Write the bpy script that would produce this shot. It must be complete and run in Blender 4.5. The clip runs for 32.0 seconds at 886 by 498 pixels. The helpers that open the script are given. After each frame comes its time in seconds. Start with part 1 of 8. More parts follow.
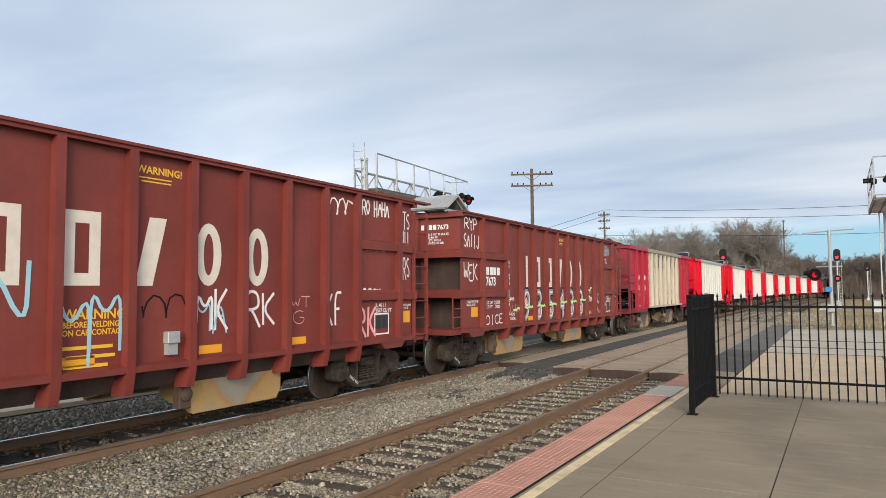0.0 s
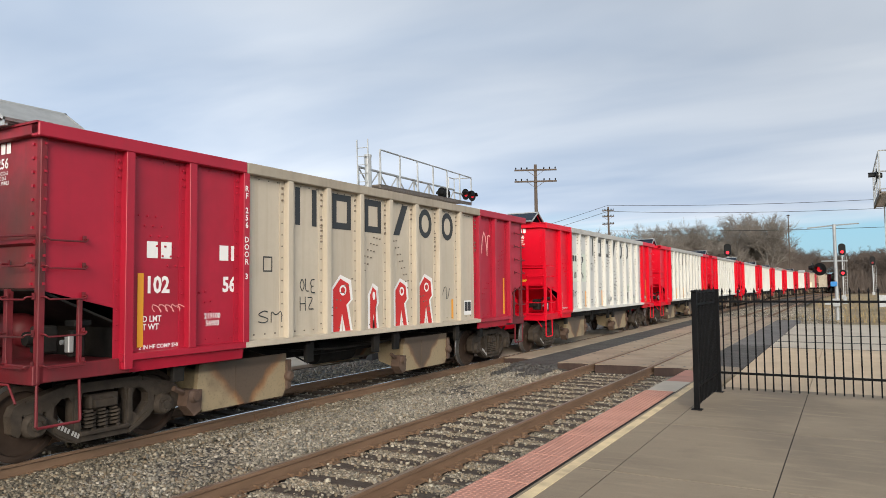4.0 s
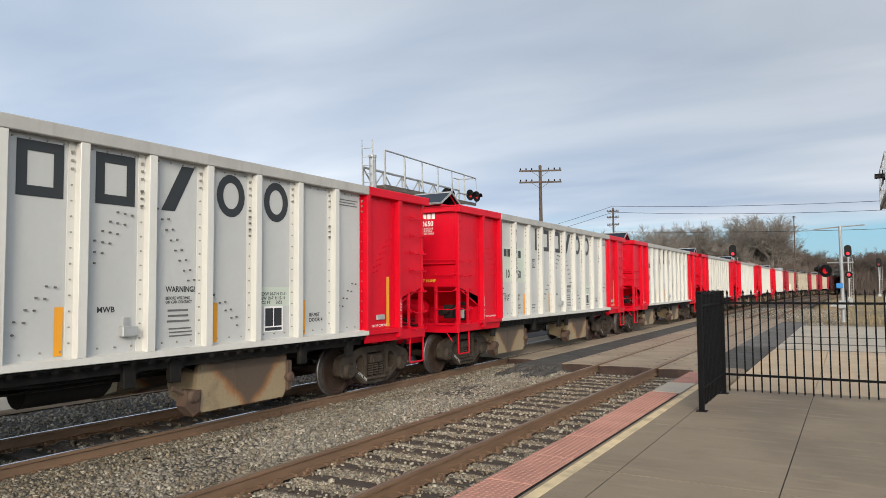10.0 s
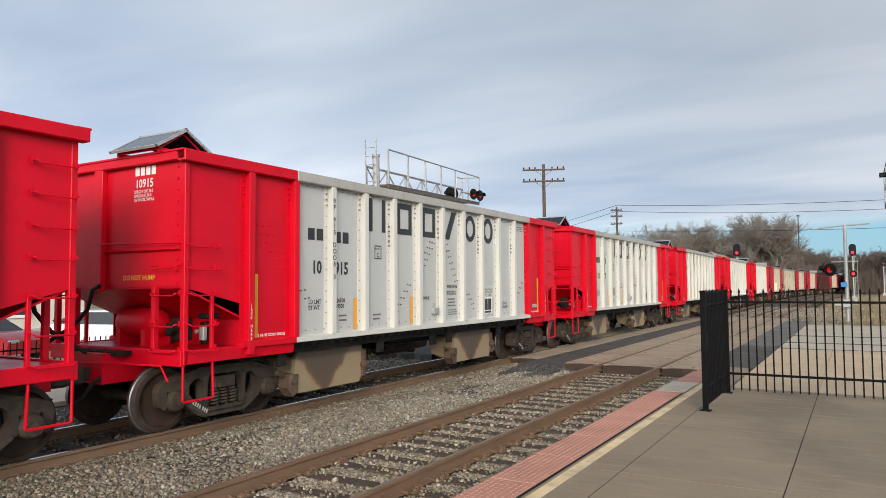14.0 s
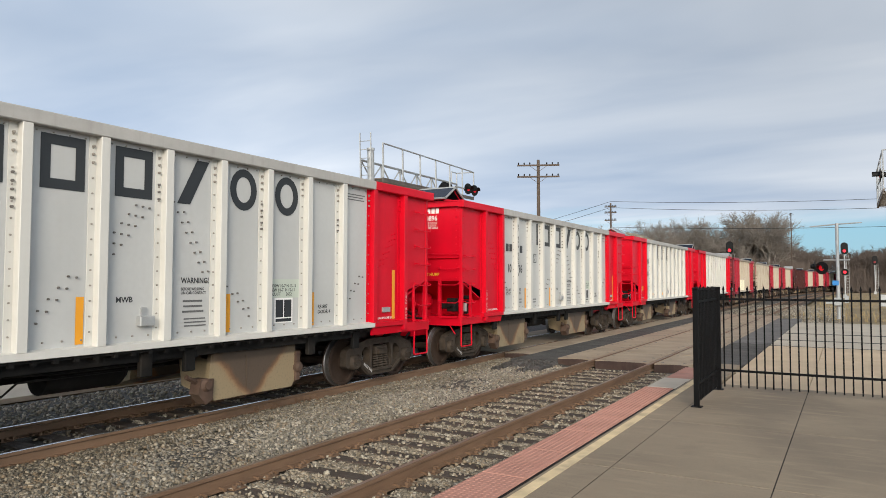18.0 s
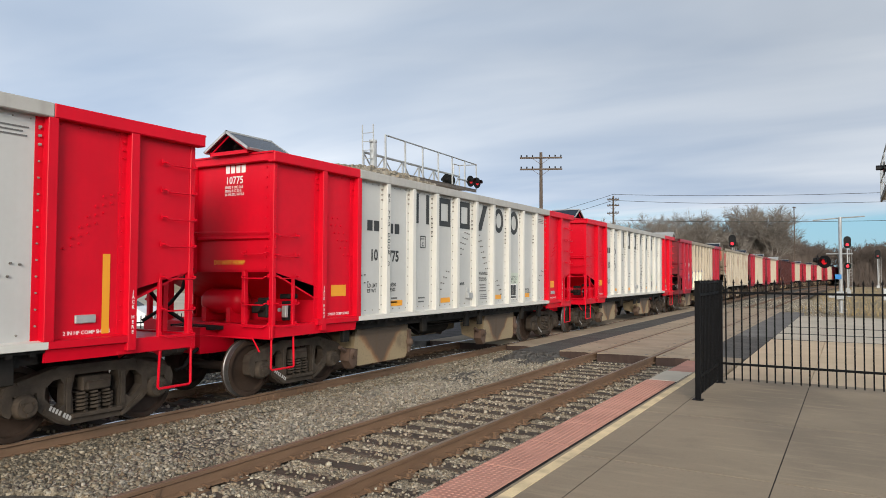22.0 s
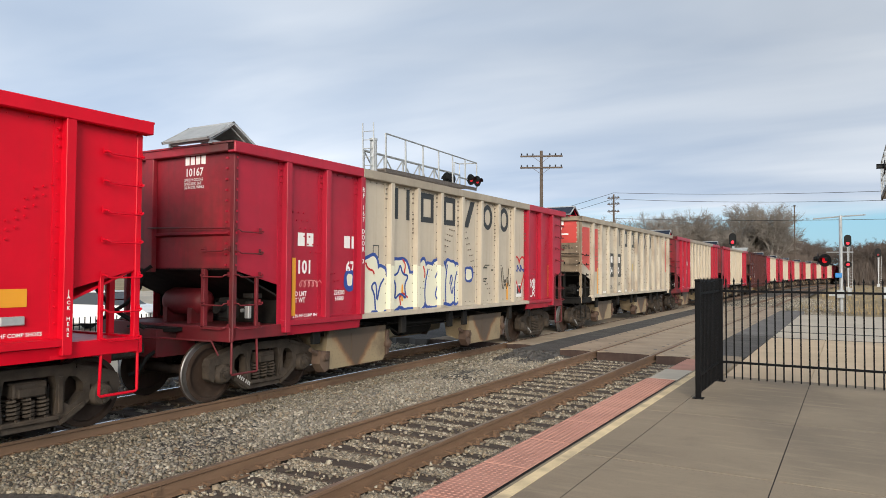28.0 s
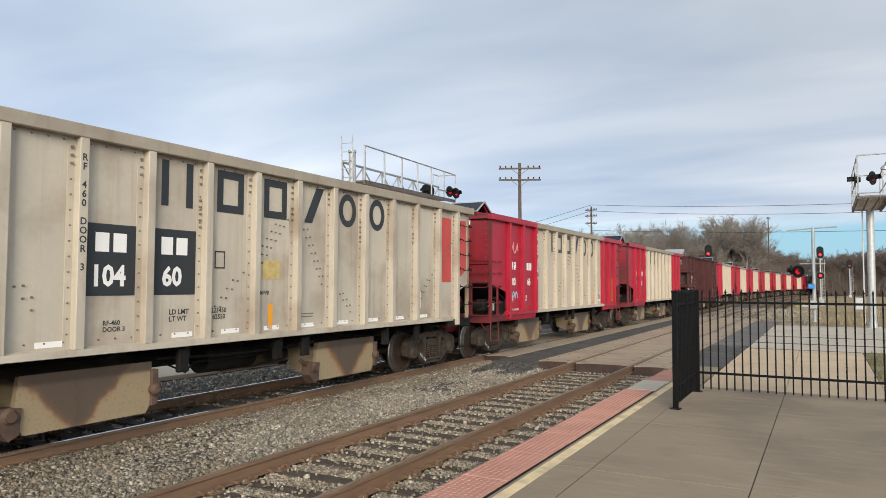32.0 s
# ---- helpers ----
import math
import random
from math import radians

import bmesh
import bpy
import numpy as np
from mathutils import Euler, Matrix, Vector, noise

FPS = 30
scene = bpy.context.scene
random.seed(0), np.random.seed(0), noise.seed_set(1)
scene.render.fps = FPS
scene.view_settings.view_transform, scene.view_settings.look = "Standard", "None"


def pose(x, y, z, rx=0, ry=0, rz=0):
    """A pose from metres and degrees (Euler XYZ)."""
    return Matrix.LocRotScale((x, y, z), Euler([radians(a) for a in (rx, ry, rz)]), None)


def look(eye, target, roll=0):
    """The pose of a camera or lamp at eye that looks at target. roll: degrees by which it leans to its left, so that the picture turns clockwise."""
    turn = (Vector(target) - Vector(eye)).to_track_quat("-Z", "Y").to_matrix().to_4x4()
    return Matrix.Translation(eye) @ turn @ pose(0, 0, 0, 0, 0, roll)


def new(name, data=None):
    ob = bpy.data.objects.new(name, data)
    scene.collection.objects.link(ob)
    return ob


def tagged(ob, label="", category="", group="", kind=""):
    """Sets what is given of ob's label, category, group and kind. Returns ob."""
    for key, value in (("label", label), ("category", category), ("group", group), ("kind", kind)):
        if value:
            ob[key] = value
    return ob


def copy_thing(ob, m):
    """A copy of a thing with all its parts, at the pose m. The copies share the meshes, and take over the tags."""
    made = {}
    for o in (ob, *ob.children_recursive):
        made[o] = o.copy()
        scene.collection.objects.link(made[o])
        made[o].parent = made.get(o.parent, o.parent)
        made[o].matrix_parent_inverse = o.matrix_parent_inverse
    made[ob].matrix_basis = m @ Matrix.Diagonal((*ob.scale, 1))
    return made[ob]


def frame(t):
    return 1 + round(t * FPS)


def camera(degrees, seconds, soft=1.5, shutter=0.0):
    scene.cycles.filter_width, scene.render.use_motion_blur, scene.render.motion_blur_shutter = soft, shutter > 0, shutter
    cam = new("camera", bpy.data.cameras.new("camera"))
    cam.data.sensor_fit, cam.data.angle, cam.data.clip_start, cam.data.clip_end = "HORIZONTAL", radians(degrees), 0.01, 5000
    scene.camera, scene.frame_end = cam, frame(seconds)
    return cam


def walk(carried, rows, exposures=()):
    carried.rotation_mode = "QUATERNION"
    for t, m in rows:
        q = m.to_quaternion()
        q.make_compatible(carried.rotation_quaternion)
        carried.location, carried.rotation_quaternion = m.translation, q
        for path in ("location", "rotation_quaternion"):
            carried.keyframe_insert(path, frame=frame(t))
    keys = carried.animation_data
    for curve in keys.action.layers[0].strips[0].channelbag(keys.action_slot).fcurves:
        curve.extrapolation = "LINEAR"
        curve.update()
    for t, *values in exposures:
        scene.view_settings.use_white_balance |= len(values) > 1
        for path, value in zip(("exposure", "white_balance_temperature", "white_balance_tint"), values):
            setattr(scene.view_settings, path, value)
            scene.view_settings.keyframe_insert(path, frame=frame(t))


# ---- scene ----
FOV = 64.78
EYE = Vector((0.0, 0.0, 2.039))
# seconds, heading, pitch and roll in degrees; the track runs along +Y
CAM_ROWS = (
    (0, -29.582, 3.385, -0.330),    (0.5, -29.746, 3.260, -0.474),    (1, -29.923, 3.097, -0.661),
    (1.5, -30.010, 3.079, -0.589),    (2, -30.015, 3.093, -0.581),    (2.5, -30.060, 3.111, -0.581),
    (3, -29.998, 3.098, -0.546),    (3.5, -29.905, 3.083, -0.590),    (5.5, -29.970, 3.060, -0.467),
    (6, -29.999, 3.082, -0.414),    (6.5, -30.091, 3.033, -0.404),    (7, -30.201, 2.887, -0.432),
    (7.5, -30.206, 2.863, -0.394),    (8, -30.109, 2.973, -0.396),    (8.5, -30.058, 3.053, -0.319),
    (9, -30.088, 3.132, -0.289),    (9.5, -30.161, 3.176, -0.376),    (10, -30.272, 3.127, -0.413),
    (10.5, -30.276, 3.103, -0.426),    (11, -30.243, 3.092, -0.402),    (11.5, -30.235, 3.026, -0.471),
    (12, -30.306, 2.986, -0.402),    (12.5, -30.421, 3.006, -0.441),    (13, -30.536, 2.980, -0.516),
    (13.5, -30.575, 3.037, -0.484),    (14, -30.549, 3.064, -0.434),    (14.5, -30.499, 2.906, -0.308),
    (16.5, -30.391, 2.438, -0.216),    (17, -30.175, 2.549, -0.114),    (17.5, -30.067, 2.657, 0.039),
    (18, -30.052, 2.609, 0.116),    (18.5, -30.074, 2.532, 0.134),    (19, -30.054, 2.514, 0.173),
    (19.5, -30.008, 2.440, 0.204),    (20, -30.101, 2.308, 0.116),    (20.5, -30.274, 2.178, 0.155),
    (21, -30.323, 2.035, 0.186),    (21.5, -30.258, 1.930, 0.311),    (22, -30.233, 1.980, 0.330),
    (22.5, -30.252, 2.001, 0.301),    (23, -30.254, 2.044, 0.322),    (23.5, -30.305, 2.039, 0.270),
    (24, -30.311, 1.936, 0.282),    (24.5, -30.214, 1.841, 0.390),    (25, -30.194, 1.780, 0.352),
    (25.5, -30.148, 1.758, 0.412),    (27.5, -30.287, 1.827, 0.403),    (28, -30.257, 1.848, 0.353),
    (28.5, -30.320, 1.809, 0.257),    (29, -30.389, 1.747, 0.246),    (29.5, -30.331, 1.783, 0.336),
    (30, -30.203, 2.040, 0.454),    (30.5, -30.083, 2.360, 0.207),    (31, -29.619, 2.681, 0.016),
    (31.5, -28.937, 2.979, 0.161),    (32, -28.533, 2.831, 0.221),)

cam = camera(FOV, 32.0, soft=0.45)


def aim(heading, pitch, roll):
    h, p = radians(heading), radians(pitch)
    return look(EYE, EYE + Vector((math.sin(h) * math.cos(p), math.cos(h) * math.cos(p), math.sin(p))), roll)


walk(cam, [(t, aim(h, p, r)) for t, h, p, r in CAM_ROWS], exposures=((0, 0.16), (3.5, 0.14), (6, 0.04), (25.5, 0.02), (28, 0.12), (32, 0.14)))

# where the end sheet of the reference car stands along the track at each whole second
TRAIN_ROWS = ( 60.450, 53.860, 47.420, 41.180, 34.950, 28.720, 22.530, 16.631, 10.745, 4.890, -0.931, -6.712, -12.450, -18.143, -23.789, -29.389, -34.940, -40.445, -45.903, -51.315, -56.684, -62.009, -67.295, -72.541, -77.753, -82.932, -88.083, -93.210, -98.320, -103.420, -108.519, -113.629, -118.764 )
NEAR_TRACK, TRAIN_TRACK, PITCH = -5.03, -9.3675, 15.091


def bend(y):
    """Sideways shift of the line: straight through the station, then a long curve to the right."""
    return max(0.0, y - 87.0) ** 2 / 1500.0


def bend_turn(y):
    return math.degrees(math.atan(max(0.0, y - 87.0) / 750.0))


# ---- sky and sun ----
SUN_ELEV, SUN_AZ = radians(21), radians(150)
scene.view_settings.exposure = 0.0
world = bpy.data.worlds.new("sky")
scene.world = world
world.use_nodes = True
nt = world.node_tree
nt.nodes.clear()


def wnode(kind, **ins):
    nd = nt.nodes.new(kind)
    for key, val in ins.items():
        nd.inputs[key.replace("_", " ")].default_value = val
    return nd


def wlink(a, b):
    nt.links.new(a, b)


w_out = wnode("ShaderNodeOutputWorld")
w_bg = wnode("ShaderNodeBackground", Strength=0.101)
w_sky = wnode("ShaderNodeTexSky")
w_sky.sky_type, w_sky.sun_disc = "NISHITA", False
w_sky.sun_elevation, w_sky.sun_rotation = SUN_ELEV, SUN_AZ
w_sky.dust_density, w_sky.ozone_density = 0.6, 2.5
w_co = wnode("ShaderNodeTexCoord")
# a cloud deck overhead: the direction is laid on a flat ceiling, so the streaks flatten towards the horizon
w_sep = wnode("ShaderNodeSeparateXYZ")
wlink(w_co.outputs["Generated"], w_sep.inputs[0])
w_z = wnode("ShaderNodeMath")
w_z.operation = "MAXIMUM"
w_z.inputs[1].default_value = 0.0
wlink(w_sep.outputs["Z"], w_z.inputs[0])
w_zz = wnode("ShaderNodeMath")
w_zz.operation = "ADD"
w_zz.inputs[1].default_value = 0.12
wlink(w_z.outputs[0], w_zz.inputs[0])
w_comb = wnode("ShaderNodeCombineXYZ")
for ax in "XY":
    w_div = wnode("ShaderNodeMath")
    w_div.operation = "DIVIDE"
    wlink(w_sep.outputs[ax], w_div.inputs[0])
    wlink(w_zz.outputs[0], w_div.inputs[1])
    wlink(w_div.outputs[0], w_comb.inputs[ax])
w_map = wnode("ShaderNodeMapping")
w_map.inputs["Rotation"].default_value = (0, 0, radians(28))
w_map.inputs["Scale"].default_value = (0.42, 0.95, 1)
w_map.inputs["Location"].default_value = (0.9, 0.35, 0)
wlink(w_comb.outputs[0], w_map.inputs[0])
w_n1 = wnode("ShaderNodeTexNoise", Scale=0.55, Detail=3.0, Roughness=0.45, Distortion=0.4)
w_n2 = wnode("ShaderNodeTexNoise", Scale=1.5, Detail=4.5, Roughness=0.5, Distortion=0.3)
for nd in (w_n1, w_n2):
    wlink(w_map.outputs[0], nd.inputs["Vector"])
w_tone = wnode("ShaderNodeValToRGB")
el = w_tone.color_ramp.elements
el[0].position, el[0].color = 0.4, (3.0, 4.1, 5.8, 1)
el[1].position, el[1].color = 0.63, (6.9, 7.5, 8.3, 1)
w_add = wnode("ShaderNodeMath")
w_add.operation = "MULTIPLY_ADD"
w_add.inputs[1].default_value, w_add.inputs[2].default_value = 0.3, 0.1
wlink(w_n2.outputs["Fac"], w_add.inputs[0])
w_sum = wnode("ShaderNodeMath")
w_sum.operation = "MULTIPLY_ADD"
w_sum.inputs[1].default_value = 0.6
wlink(w_n1.outputs["Fac"], w_sum.inputs[0])
wlink(w_add.outputs[0], w_sum.inputs[2])
wlink(w_sum.outputs[0], w_tone.inputs[0])
# cloud cover: full overhead, broken into a clear strip low on the horizon
w_cov = wnode("ShaderNodeMapRange", From_Min=0.066, From_Max=0.1)
w_nz = wnode("ShaderNodeMath")
w_nz.operation = "MULTIPLY_ADD"
w_nz.inputs[1].default_value = 0.09
wlink(w_n2.outputs["Fac"], w_nz.inputs[0])
w_zb = wnode("ShaderNodeMath")
w_zb.operation = "ADD"
w_zb.inputs[1].default_value = -0.045
wlink(w_z.outputs[0], w_zb.inputs[0])
wlink(w_zb.outputs[0], w_nz.inputs[2])
wlink(w_nz.outputs[0], w_cov.inputs["Value"])
w_mix = wnode("ShaderNodeMix")
w_mix.data_type = "RGBA"
wlink(w_cov.outputs[0], w_mix.inputs["Factor"])
# the clear strip keeps the sky's light but a cleaner blue
w_strip = wnode("ShaderNodeMix")
w_strip.data_type = "RGBA"
w_strip.inputs["Factor"].default_value = 0.75
w_strip.inputs["B"].default_value = (2.9, 5.9, 7.9, 1)
wlink(w_sky.outputs[0], w_strip.inputs["A"])
# thin cloud glows round the sun, behind the camera
w_dot = wnode("ShaderNodeVectorMath")
w_dot.operation = "DOT_PRODUCT"
w_dot.inputs[1].default_value = (math.sin(SUN_AZ) * math.cos(SUN_ELEV), math.cos(SUN_AZ) * math.cos(SUN_ELEV), math.sin(SUN_ELEV))
wlink(w_co.outputs["Generated"], w_dot.inputs[0])
w_glow = wnode("ShaderNodeMapRange", From_Min=0.0, From_Max=1.0, To_Min=1.0, To_Max=4.0)
w_glow.interpolation_type = "SMOOTHSTEP"
wlink(w_dot.outputs["Value"], w_glow.inputs["Value"])
w_warm = wnode("ShaderNodeVectorMath")
w_warm.operation = "SCALE"
wlink(w_tone.outputs[0], w_warm.inputs[0])
# the deck is thicker and darker overhead
w_top = wnode("ShaderNodeMapRange", From_Min=0.34, From_Max=0.85, To_Min=1.0, To_Max=0.32)
wlink(w_z.outputs[0], w_top.inputs["Value"])
w_dim = wnode("ShaderNodeMath")
w_dim.operation = "MULTIPLY"
wlink(w_glow.outputs[0], w_dim.inputs[0])
wlink(w_top.outputs[0], w_dim.inputs[1])
# and a little heavier towards the north-east
w_side = wnode("ShaderNodeMapRange", From_Min=-0.75, From_Max=-0.05, To_Min=1.05, To_Max=0.79)
wlink(w_sep.outputs["X"], w_side.inputs["Value"])
w_dim2 = wnode("ShaderNodeMath")
w_dim2.operation = "MULTIPLY"
wlink(w_dim.outputs[0], w_dim2.inputs[0])
wlink(w_side.outputs[0], w_dim2.inputs[1])
# and bright low down, where the deck thins out
w_low = wnode("ShaderNodeMapRange", From_Min=0.08, From_Max=0.3, To_Min=1.28, To_Max=1.0)
wlink(w_z.outputs[0], w_low.inputs["Value"])
w_dim3 = wnode("ShaderNodeMath")
w_dim3.operation = "MULTIPLY"
wlink(w_dim2.outputs[0], w_dim3.inputs[0])
wlink(w_low.outputs[0], w_dim3.inputs[1])
wlink(w_dim3.outputs[0], w_warm.inputs["Scale"])
wlink(w_strip.outputs["Result"], w_mix.inputs["A"])
# sunlight filtering through the thin cloud is warm
w_tint = wnode("ShaderNodeMix")
w_tint.data_type = "RGBA"
w_tint.inputs["A"].default_value, w_tint.inputs["B"].default_value = (1, 1, 1, 1), (1.07, 1.0, 0.9, 1)
w_near = wnode("ShaderNodeMapRange", From_Min=0.0, From_Max=0.8)
wlink(w_dot.outputs["Value"], w_near.inputs["Value"])
wlink(w_near.outputs[0], w_tint.inputs["Factor"])
w_lit = wnode("ShaderNodeVectorMath")
w_lit.operation = "MULTIPLY"
wlink(w_warm.outputs[0], w_lit.inputs[0])
wlink(w_tint.outputs["Result"], w_lit.inputs[1])
wlink(w_lit.outputs[0], w_mix.inputs["B"])
wlink(w_mix.outputs["Result"], w_bg.inputs["Color"])
wlink(w_bg.outputs[0], w_out.inputs[0])

sun_data = bpy.data.lights.new("sun", "SUN")
sun_data.energy, sun_data.angle, sun_data.color = 3.2, radians(26), (1.0, 0.88, 0.72)
sun = new("sun", sun_data)
d_sun = Vector((math.sin(SUN_AZ) * math.cos(SUN_ELEV), math.cos(SUN_AZ) * math.cos(SUN_ELEV), math.sin(SUN_ELEV)))
sun.matrix_world = look(d_sun * 50, (0, 0, 0))

# ---- materials ----
def surface(name, col, rough=0.6, metal=0.0, grain=8.0, vary=0.25, fine=60.0, bump=0.15, bump_size=80.0, streak=0.0,
            streak_col=(0.1, 0.07, 0.05), blotch=0.0, blotch_col=(0.2, 0.15, 0.1), blotch_scale=1.5, islands=None, stretch=(1, 1, 1), spec=0.5):
    """A painted, cast, stone or wooden surface: colour that varies at two scales, runs of dirt, blotches, fine relief."""
    m = bpy.data.materials.new(name)
    m.use_nodes = True
    t = m.node_tree
    b = t.nodes["Principled BSDF"]
    b.inputs["Roughness"].default_value, b.inputs["Metallic"].default_value = rough, metal
    b.inputs["Specular IOR Level"].default_value = spec
    co, info = t.nodes.new("ShaderNodeTexCoord"), t.nodes.new("ShaderNodeObjectInfo")
    off = t.nodes.new("ShaderNodeVectorMath")
    off.operation = "MULTIPLY_ADD"
    off.inputs[1].default_value = stretch
    wide = t.nodes.new("ShaderNodeVectorMath")
    wide.operation = "SCALE"
    wide.inputs["Scale"].default_value = 37.0
    t.links.new(info.outputs["Random"], wide.inputs[0])
    t.links.new(co.outputs["Object"], off.inputs[0])
    t.links.new(wide.outputs[0], off.inputs[2])

    def noise_tex(scale, detail=4.0, vec=off.outputs[0]):
        n = t.nodes.new("ShaderNodeTexNoise")
        n.inputs["Scale"].default_value, n.inputs["Detail"].default_value = scale, detail
        t.links.new(vec, n.inputs["Vector"])
        return n.outputs["Fac"]

    def mix(fac, a, c):
        n = t.nodes.new("ShaderNodeMix")
        n.data_type = "RGBA"
        for sock, val in (("Factor", fac), ("A", a), ("B", c)):
            if isinstance(val, (tuple, float)):
                n.inputs[sock].default_value = (*val, 1) if isinstance(val, tuple) and len(val) == 3 else val
            else:
                t.links.new(val, n.inputs[sock])
        return n.outputs["Result"]

    def ramp(val, lo, hi, out=1.0):
        n = t.nodes.new("ShaderNodeMapRange")
        n.inputs["From Min"].default_value, n.inputs["From Max"].default_value, n.inputs["To Max"].default_value = lo, hi, out
        t.links.new(val, n.inputs["Value"])
        return n.outputs[0]

    dark = tuple(c * (1 - vary) for c in col)
    lite = tuple(min(1, c * (1 + vary * 0.6)) for c in col)
    colour = mix(ramp(noise_tex(grain), 0.3, 0.7), dark, lite)
    colour = mix(ramp(noise_tex(fine, 3.0), 0.35, 0.75, 0.35), colour, tuple(c * (1 - vary * 1.3) for c in col))
    if islands:
        geo = t.nodes.new("ShaderNodeNewGeometry")
        cr = t.nodes.new("ShaderNodeValToRGB")
        cr.color_ramp.interpolation = "CONSTANT"
        els = cr.color_ramp.elements
        while len(els) < len(islands):
            els.new(0.5)
        for i, c in enumerate(islands):
            els[i].position, els[i].color = i / len(islands), (*c, 1)
        t.links.new(geo.outputs["Random Per Island"], cr.inputs[0])
        colour = mix(0.75, colour, cr.outputs[0])
    if blotch:
        colour = mix(ramp(noise_tex(blotch_scale, 5.0), 0.5, 0.72, blotch), colour, blotch_col)
    if streak:
        sv = t.nodes.new("ShaderNodeVectorMath")
        sv.operation = "MULTIPLY"
        sv.inputs[1].default_value = (9.0, 9.0, 0.45)
        t.links.new(off.outputs[0], sv.inputs[0])
        colour = mix(ramp(noise_tex(1.0, 5.0, sv.outputs[0]), 0.5, 0.8, streak), colour, streak_col)
    t.links.new(colour, b.inputs["Base Color"])
    rg = t.nodes.new("ShaderNodeMapRange")
    rg.inputs["To Min"].default_value, rg.inputs["To Max"].default_value = max(0.05, rough - 0.12), min(1, rough + 0.12)
    t.links.new(noise_tex(grain * 2.3), rg.inputs["Value"])
    t.links.new(rg.outputs[0], b.inputs["Roughness"])
    if bump:
        bp = t.nodes.new("ShaderNodeBump")
        bp.inputs["Strength"].default_value, bp.inputs["Distance"].default_value = bump, 0.02
        t.links.new(noise_tex(bump_size, 5.0), bp.inputs["Height"])
        t.links.new(bp.outputs[0], b.inputs["Normal"])
    return m


def plain(name, col, rough=0.5, metal=0.0, emit=0.0):
    m = bpy.data.materials.new(name)
    m.use_nodes = True
    b = m.node_tree.nodes["Principled BSDF"]
    b.inputs["Base Color"].default_value, b.inputs["Roughness"].default_value, b.inputs["Metallic"].default_value = (*col, 1), rough, metal
    if emit:
        b.inputs["Emission Color"].default_value, b.inputs["Emission Strength"].default_value = (*col, 1), emit
    return m


DUST = (0.16, 0.12, 0.085)
RED = surface("bright red paint", (0.6, 0.003, 0.018), 0.4, spec=0.2, grain=1.2, vary=0.12, fine=9, bump=0.05, bump_size=3, streak=0.12, streak_col=(0.3, 0.02, 0.02))
MAROON = surface("faded red paint", (0.36, 0.008, 0.028), 0.45, grain=1.2, vary=0.16, fine=9, bump=0.05, bump_size=3, streak=0.2, streak_col=(0.16, 0.015, 0.02))
WHITE = surface("light grey paint", (0.47, 0.475, 0.465), 0.4, grain=0.9, vary=0.07, fine=14, bump=0.04, bump_size=3, streak=0.12, streak_col=(0.38, 0.36, 0.33))
CREAM_W = surface("cream white paint", (0.59, 0.582, 0.545), 0.4, grain=0.9, vary=0.06, fine=14, bump=0.04, bump_size=3, streak=0.14, streak_col=(0.42, 0.38, 0.32))
BEIGE = surface("beige paint", (0.47, 0.41, 0.325), 0.5, grain=0.9, vary=0.1, fine=12, bump=0.05, bump_size=3, streak=0.32, streak_col=(0.27, 0.2, 0.14))
BEIGE_OLD = surface("sooty beige paint", (0.47, 0.42, 0.34), 0.5, grain=0.9, vary=0.12, fine=12, bump=0.05, bump_size=3, streak=0.4, streak_col=(0.25, 0.17, 0.11),
                    blotch=0.6, blotch_col=(0.17, 0.1, 0.06), blotch_scale=0.75)
SALMON = surface("faded orange red paint", (0.5, 0.055, 0.045), 0.5, grain=1.5, vary=0.12, fine=12, bump=0.04, streak=0.15)
BROWN = surface("oxide brown paint", (0.185, 0.035, 0.027), 0.55, spec=0.35, grain=1.0, vary=0.2, fine=10, bump=0.06, bump_size=4, streak=0.25, streak_col=(0.08, 0.03, 0.025),
                blotch=0.2, blotch_col=(0.2, 0.07, 0.05), blotch_scale=0.7)
BROWN_D = surface("sooty dark brown paint", (0.075, 0.02, 0.018), 0.6, spec=0.3, grain=1.0, vary=0.25, fine=10, bump=0.06, bump_size=4, streak=0.35, streak_col=(0.03, 0.018, 0.016))
SOOT = surface("sooty black steel", (0.012, 0.0115, 0.011), 0.7, grain=3, vary=0.4, fine=30, bump=0.15, blotch=0.08, blotch_col=DUST, spec=0.15)
IRON = surface("dusty cast iron", (0.056, 0.045, 0.036), 0.75, grain=6, vary=0.35, fine=50, bump=0.3, bump_size=60, blotch=0.4, blotch_col=(0.095, 0.07, 0.05), blotch_scale=4, spec=0.15)
WHEEL = surface("rusty wheel steel", (0.05, 0.034, 0.026), 0.75, spec=0.1, grain=5, vary=0.3, fine=40, bump=0.15, blotch=0.5, blotch_col=(0.055, 0.042, 0.036), blotch_scale=3)
TREAD = surface("polished tread steel", (0.26, 0.25, 0.245), 0.42, 0.8, grain=10, vary=0.2, bump=0.05)


